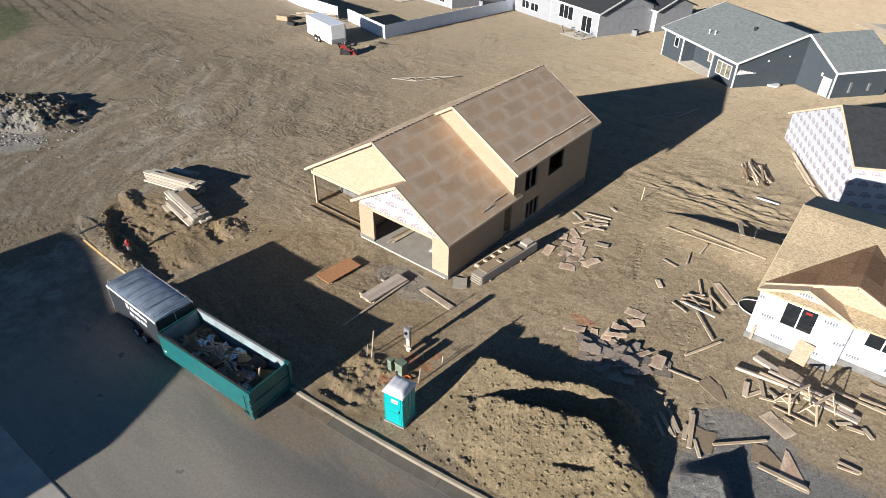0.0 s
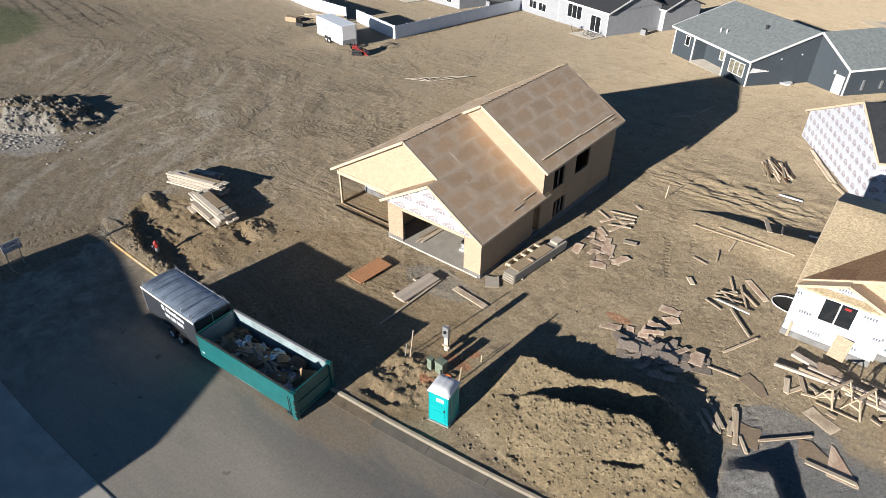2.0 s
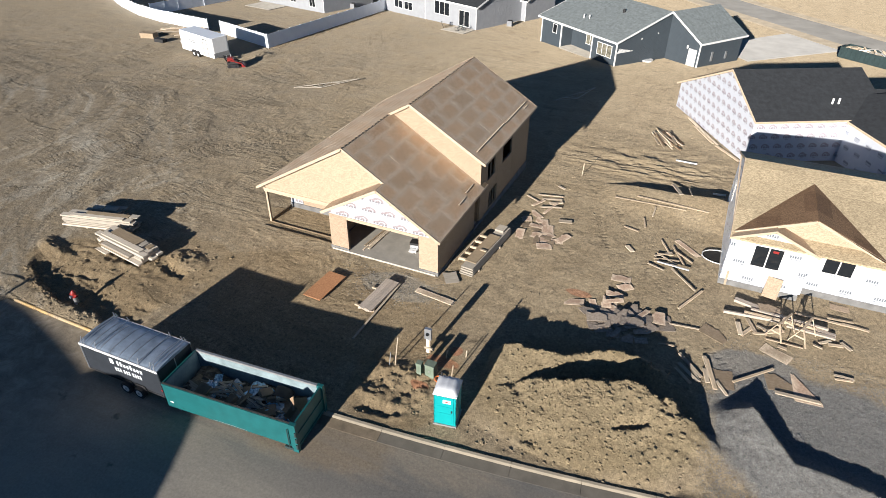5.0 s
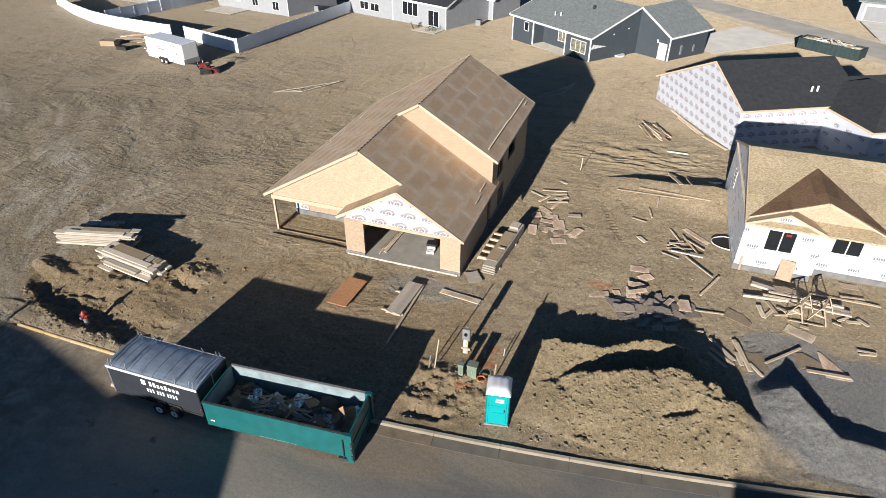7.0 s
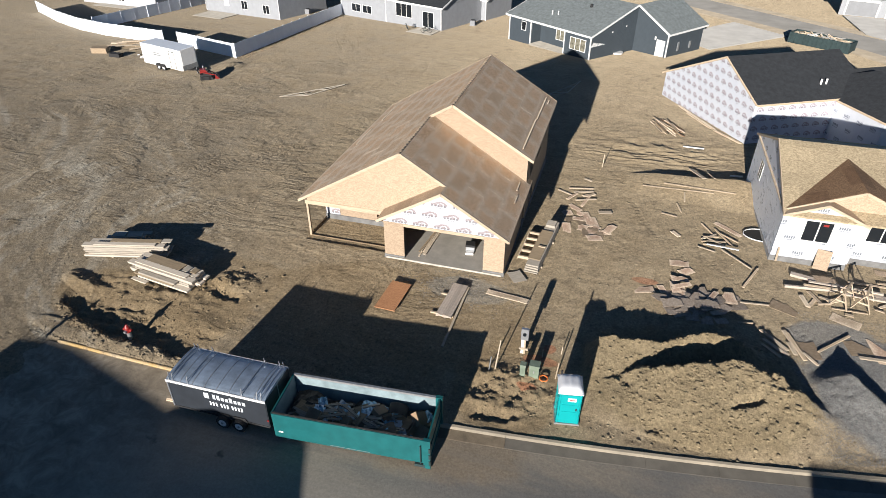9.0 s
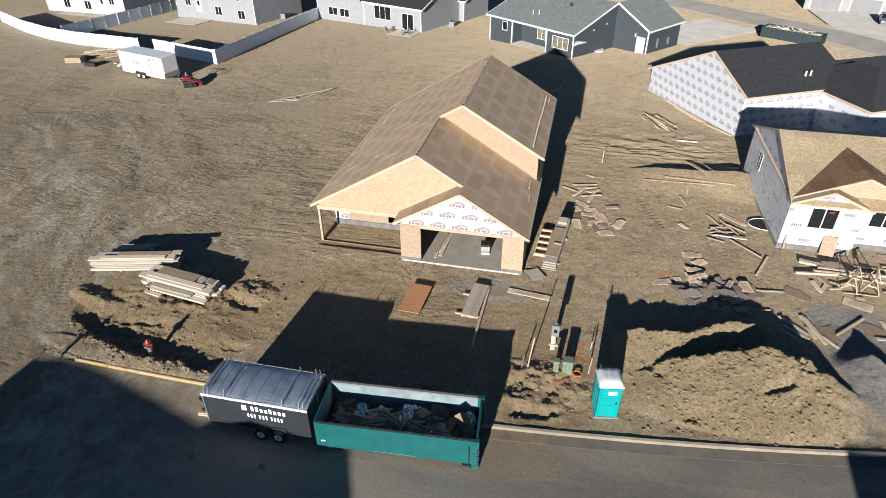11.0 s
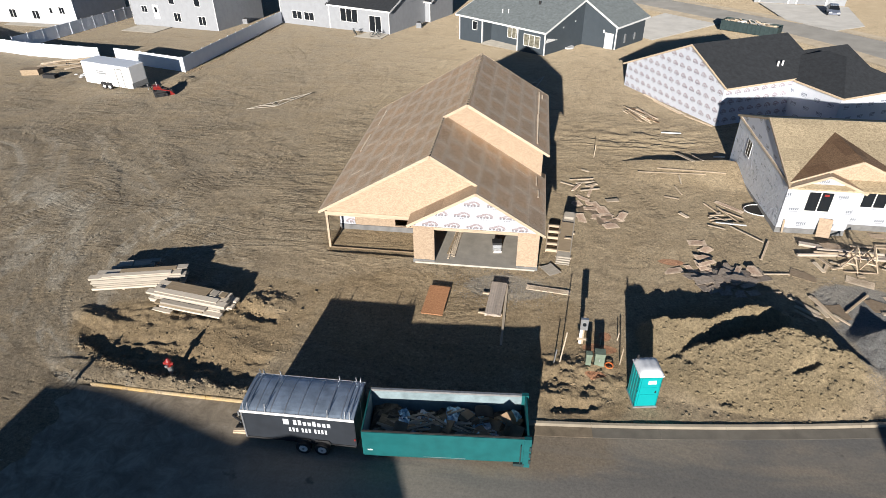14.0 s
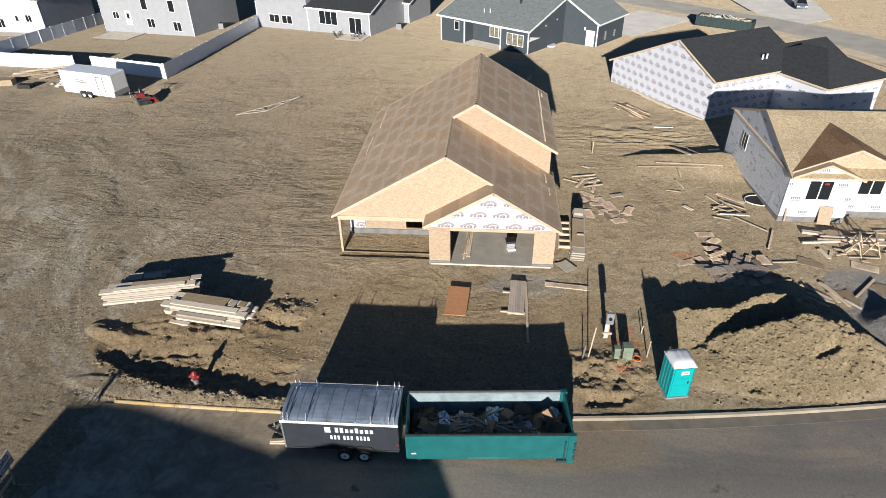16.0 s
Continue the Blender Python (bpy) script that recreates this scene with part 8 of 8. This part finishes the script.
Acc().box(-1.0, 1.0, -0.6, 0.6, 0, 0.7).obj("case", OSB_SIDE, box)
Acc().box(-1.05, -1.0, -0.62, 0.62, 0, 0.72).obj("end_panel", OSB, box)
tagged(Acc().box(-53.9, -52.3, 35.9, 36.7, at(-53, 36) - 0.05, at(-53, 36) + 0.45).obj("tote_bin", BLACK), "black plastic tote on the dirt", "tote bin")

# ---- heap of pallets near the printed house ----
rs = random.Random(31)
for k in range(38):
    x, y = 16.3 + rs.uniform(-0.8, 0.8), 29.3 + rs.uniform(-1.3, 1.3)
    a = math.radians(rs.choice((112, 116, 120)) + rs.uniform(-7, 7))
    L = rs.uniform(1.6, 3.4)
    board(x - math.cos(a) * L / 2, y - math.sin(a) * L / 2, x + math.cos(a) * L / 2, y + math.sin(a) * L / 2, 0.12, rs.choice((PINE_FRESH, SCRAP, OSB_BROWN, BROWN_DECK)), "off-cut board in a loose heap on the side lot", "loose heap on the side lot", 0.05, rs.uniform(0, 0.22))
strew([(18.3, 34.2, 20.3, 30.2, .2), (18.7, 34.0, 20.7, 30.0, .2), (20.6, 29.6, 22.6, 26.8, .25), (17.6, 36.4, 18.8, 33.8, .25)], (PINE, TIMBER), "long board lying along the printed house wall", "boards by the printed house", 0.06, 0.02)

# ---- clods, stones and gravel ----
def lumps(name, mat, label, category, spots, seed):
    """Many small angular lumps in one mesh; spots yields (x, y, radius)."""
    r = random.Random(seed)
    ico = [(0, 0, 1), (0.894, 0, 0.447), (0.276, 0.851, 0.447), (-0.724, 0.526, 0.447), (-0.724, -0.526, 0.447), (0.276, -0.851, 0.447), (0.724, 0.526, -0.447), (-0.276, 0.851, -0.447), (-0.894, 0, -0.447), (-0.276, -0.851, -0.447), (0.724, -0.526, -0.447), (0, 0, -1)]
    fc = [(0, 1, 2), (0, 2, 3), (0, 3, 4), (0, 4, 5), (0, 5, 1), (1, 6, 2), (2, 7, 3), (3, 8, 4), (4, 9, 5), (5, 10, 1), (2, 6, 7), (3, 7, 8), (4, 8, 9), (5, 9, 10), (1, 10, 6), (6, 11, 7), (7, 11, 8), (8, 11, 9), (9, 11, 10), (10, 11, 6)]
    pts = list(spots)
    zs = land(np.array([p[0] for p in pts]), np.array([p[1] for p in pts]))
    V, F = [], []
    for (x, y, s), z in zip(pts, zs):
        n = len(V)
        q = (r.uniform(0.7, 1.3), r.uniform(0.7, 1.3), r.uniform(0.5, 0.9))
        V += [(x + a * s * q[0] * r.uniform(0.75, 1.2), y + b * s * q[1] * r.uniform(0.75, 1.2), float(z) + (c * 0.8 + 0.05) * s * q[2] * r.uniform(0.8, 1.15)) for a, b, c in ico]
        F += [(a + n, b + n, c + n) for a, b, c in fc]
    me = bpy.data.meshes.new(name)
    me.from_pydata(V, [], F)
    me.materials.append(mat)
    return tagged(new(name, me), label, category, kind="stuff")


rs = random.Random(77)


def heap_spots(n):
    k = 0
    while k < n:
        x, y = rs.uniform(12.2, 22.4), rs.uniform(-10.6, -2.4)
        if rs.random() < max(0.12, 1 - ((x - 17.2) / 5.2) ** 2 - ((y + 6.6) / 4.3) ** 2):
            k += 1
            yield x, y, min(0.10, 0.02 * rs.paretovariate(1.9))


lumps("clods", DIRT, "dry tan clods over the spoil heap", "clods", heap_spots(3600), 1)
lumps("clods", DIRT, "large broken clods on the spoil heap", "clods", [(x, y, min(0.17, 0.05 * rs.paretovariate(2.2))) for x, y, _ in heap_spots(220)], 11)


def rim_spots(n):
    """Clods broken off along the edge of the scraped pit, and mud crumbs along its kerb."""
    for k in range(n):
        x = rs.uniform(-17.6, -6.8)
        if k % 3:
            yield x, float(np.interp(x, [-17.5, -16.1, -15.0, -13.0, -11.0, -9.0, -6.6], [-9.6, -10.4, -10.9, -11.5, -11.45, -11.65, -11.6])) + rs.gauss(0.05, 0.28), min(0.13, 0.026 * rs.paretovariate(1.6))
        else:
            yield x, float(kerb_y(x)) + abs(rs.gauss(0, 0.16)) + 0.04, min(0.06, 0.018 * rs.paretovariate(1.8))


lumps("clods", DIRT, "crumbled earth along the pit edge and kerb", "clods", rim_spots(1100), 21)


def pit_spots(n):
    for k in range(n):
        q = rs.random()
        if q < 0.5:
            yield rs.gauss(-11.5, 3.0), rs.gauss(-8.8, 1.5), min(0.08, 0.012 * rs.paretovariate(1.7))
        elif q < 0.65:
            yield rs.gauss(-8.9, 0.9), rs.gauss(-5.1, 0.8), min(0.12, 0.02 * rs.paretovariate(1.6))
        else:
            yield rs.gauss(8.4, 1.3), rs.gauss(-9.0, 1.2), min(0.06, 0.012 * rs.paretovariate(1.7))


lumps("clods", DIRT, "broken tan clods round the pit and service posts", "clods", [p for p in pit_spots(2600) if p[1] > float(kerb_y(p[0])) + 0.25], 2)
lumps("stones", DIRT, "small stones and clods scattered over the site", "stones", [(x, y, min(0.06, 0.011 * rs.paretovariate(1.7))) for x, y in ((rs.uniform(-26, 31), rs.uniform(-11, 34)) for _ in range(9500)) if y > float(kerb_y(x)) + 0.3 and not (-7.2 < x < 6.5 and 0.3 < y < 17.8)], 3)
lumps("rubble", plain("pale_rubble", (0.40, 0.375, 0.345), 0.95, 0, 0.4, 3), "pale broken rubble on the earth heap", "rubble", [(rs.gauss(-39.2, 3.2), rs.gauss(-8.3, 2.0), min(0.17, 0.035 * rs.paretovariate(1.7))) for _ in range(1500)], 4)


lumps("rubble", WHITE, "white broken rubble beside the trailer", "rubble", [(rs.gauss(-48.9, 0.7), rs.gauss(38.6, 0.8), rs.uniform(0.08, 0.32)) for _ in range(90)], 8)
lumps("clods", CLOD, "ridge of clods along the white fence", "clods", [(-37.0 + 0.03 * (y - 40) + rs.gauss(0, 0.35), y, rs.uniform(0.03, 0.13)) for y in (rs.uniform(39.6, 70) for _ in range(900))], 9)


def gravel_spots(n):
    k = 0
    while k < n:
        x, y = rs.uniform(21.5, 31), rs.uniform(-9.4, 1.6)
        if y > float(kerb_y(x)) + 0.5 and (y < -0.6 + 0.25 * (x - 25) or rs.random() < 0.25) and x > 22 + rs.random() * 1.2 + (0.25 * (y + 5) if y > -5 else 0) * 0:
            k += 1
            yield x, y, rs.uniform(0.010, 0.03)


lumps("gravel", GRAVEL, "grey crushed gravel heap and spread", "gravel", gravel_spots(22000), 5)
lumps("gravel", GRAVEL, "thin grey gravel before the garage apron", "gravel", [(rs.gauss(4.2, 1.6), rs.gauss(-2.0, 0.9), rs.uniform(0.012, 0.035)) for _ in range(1500)], 6)
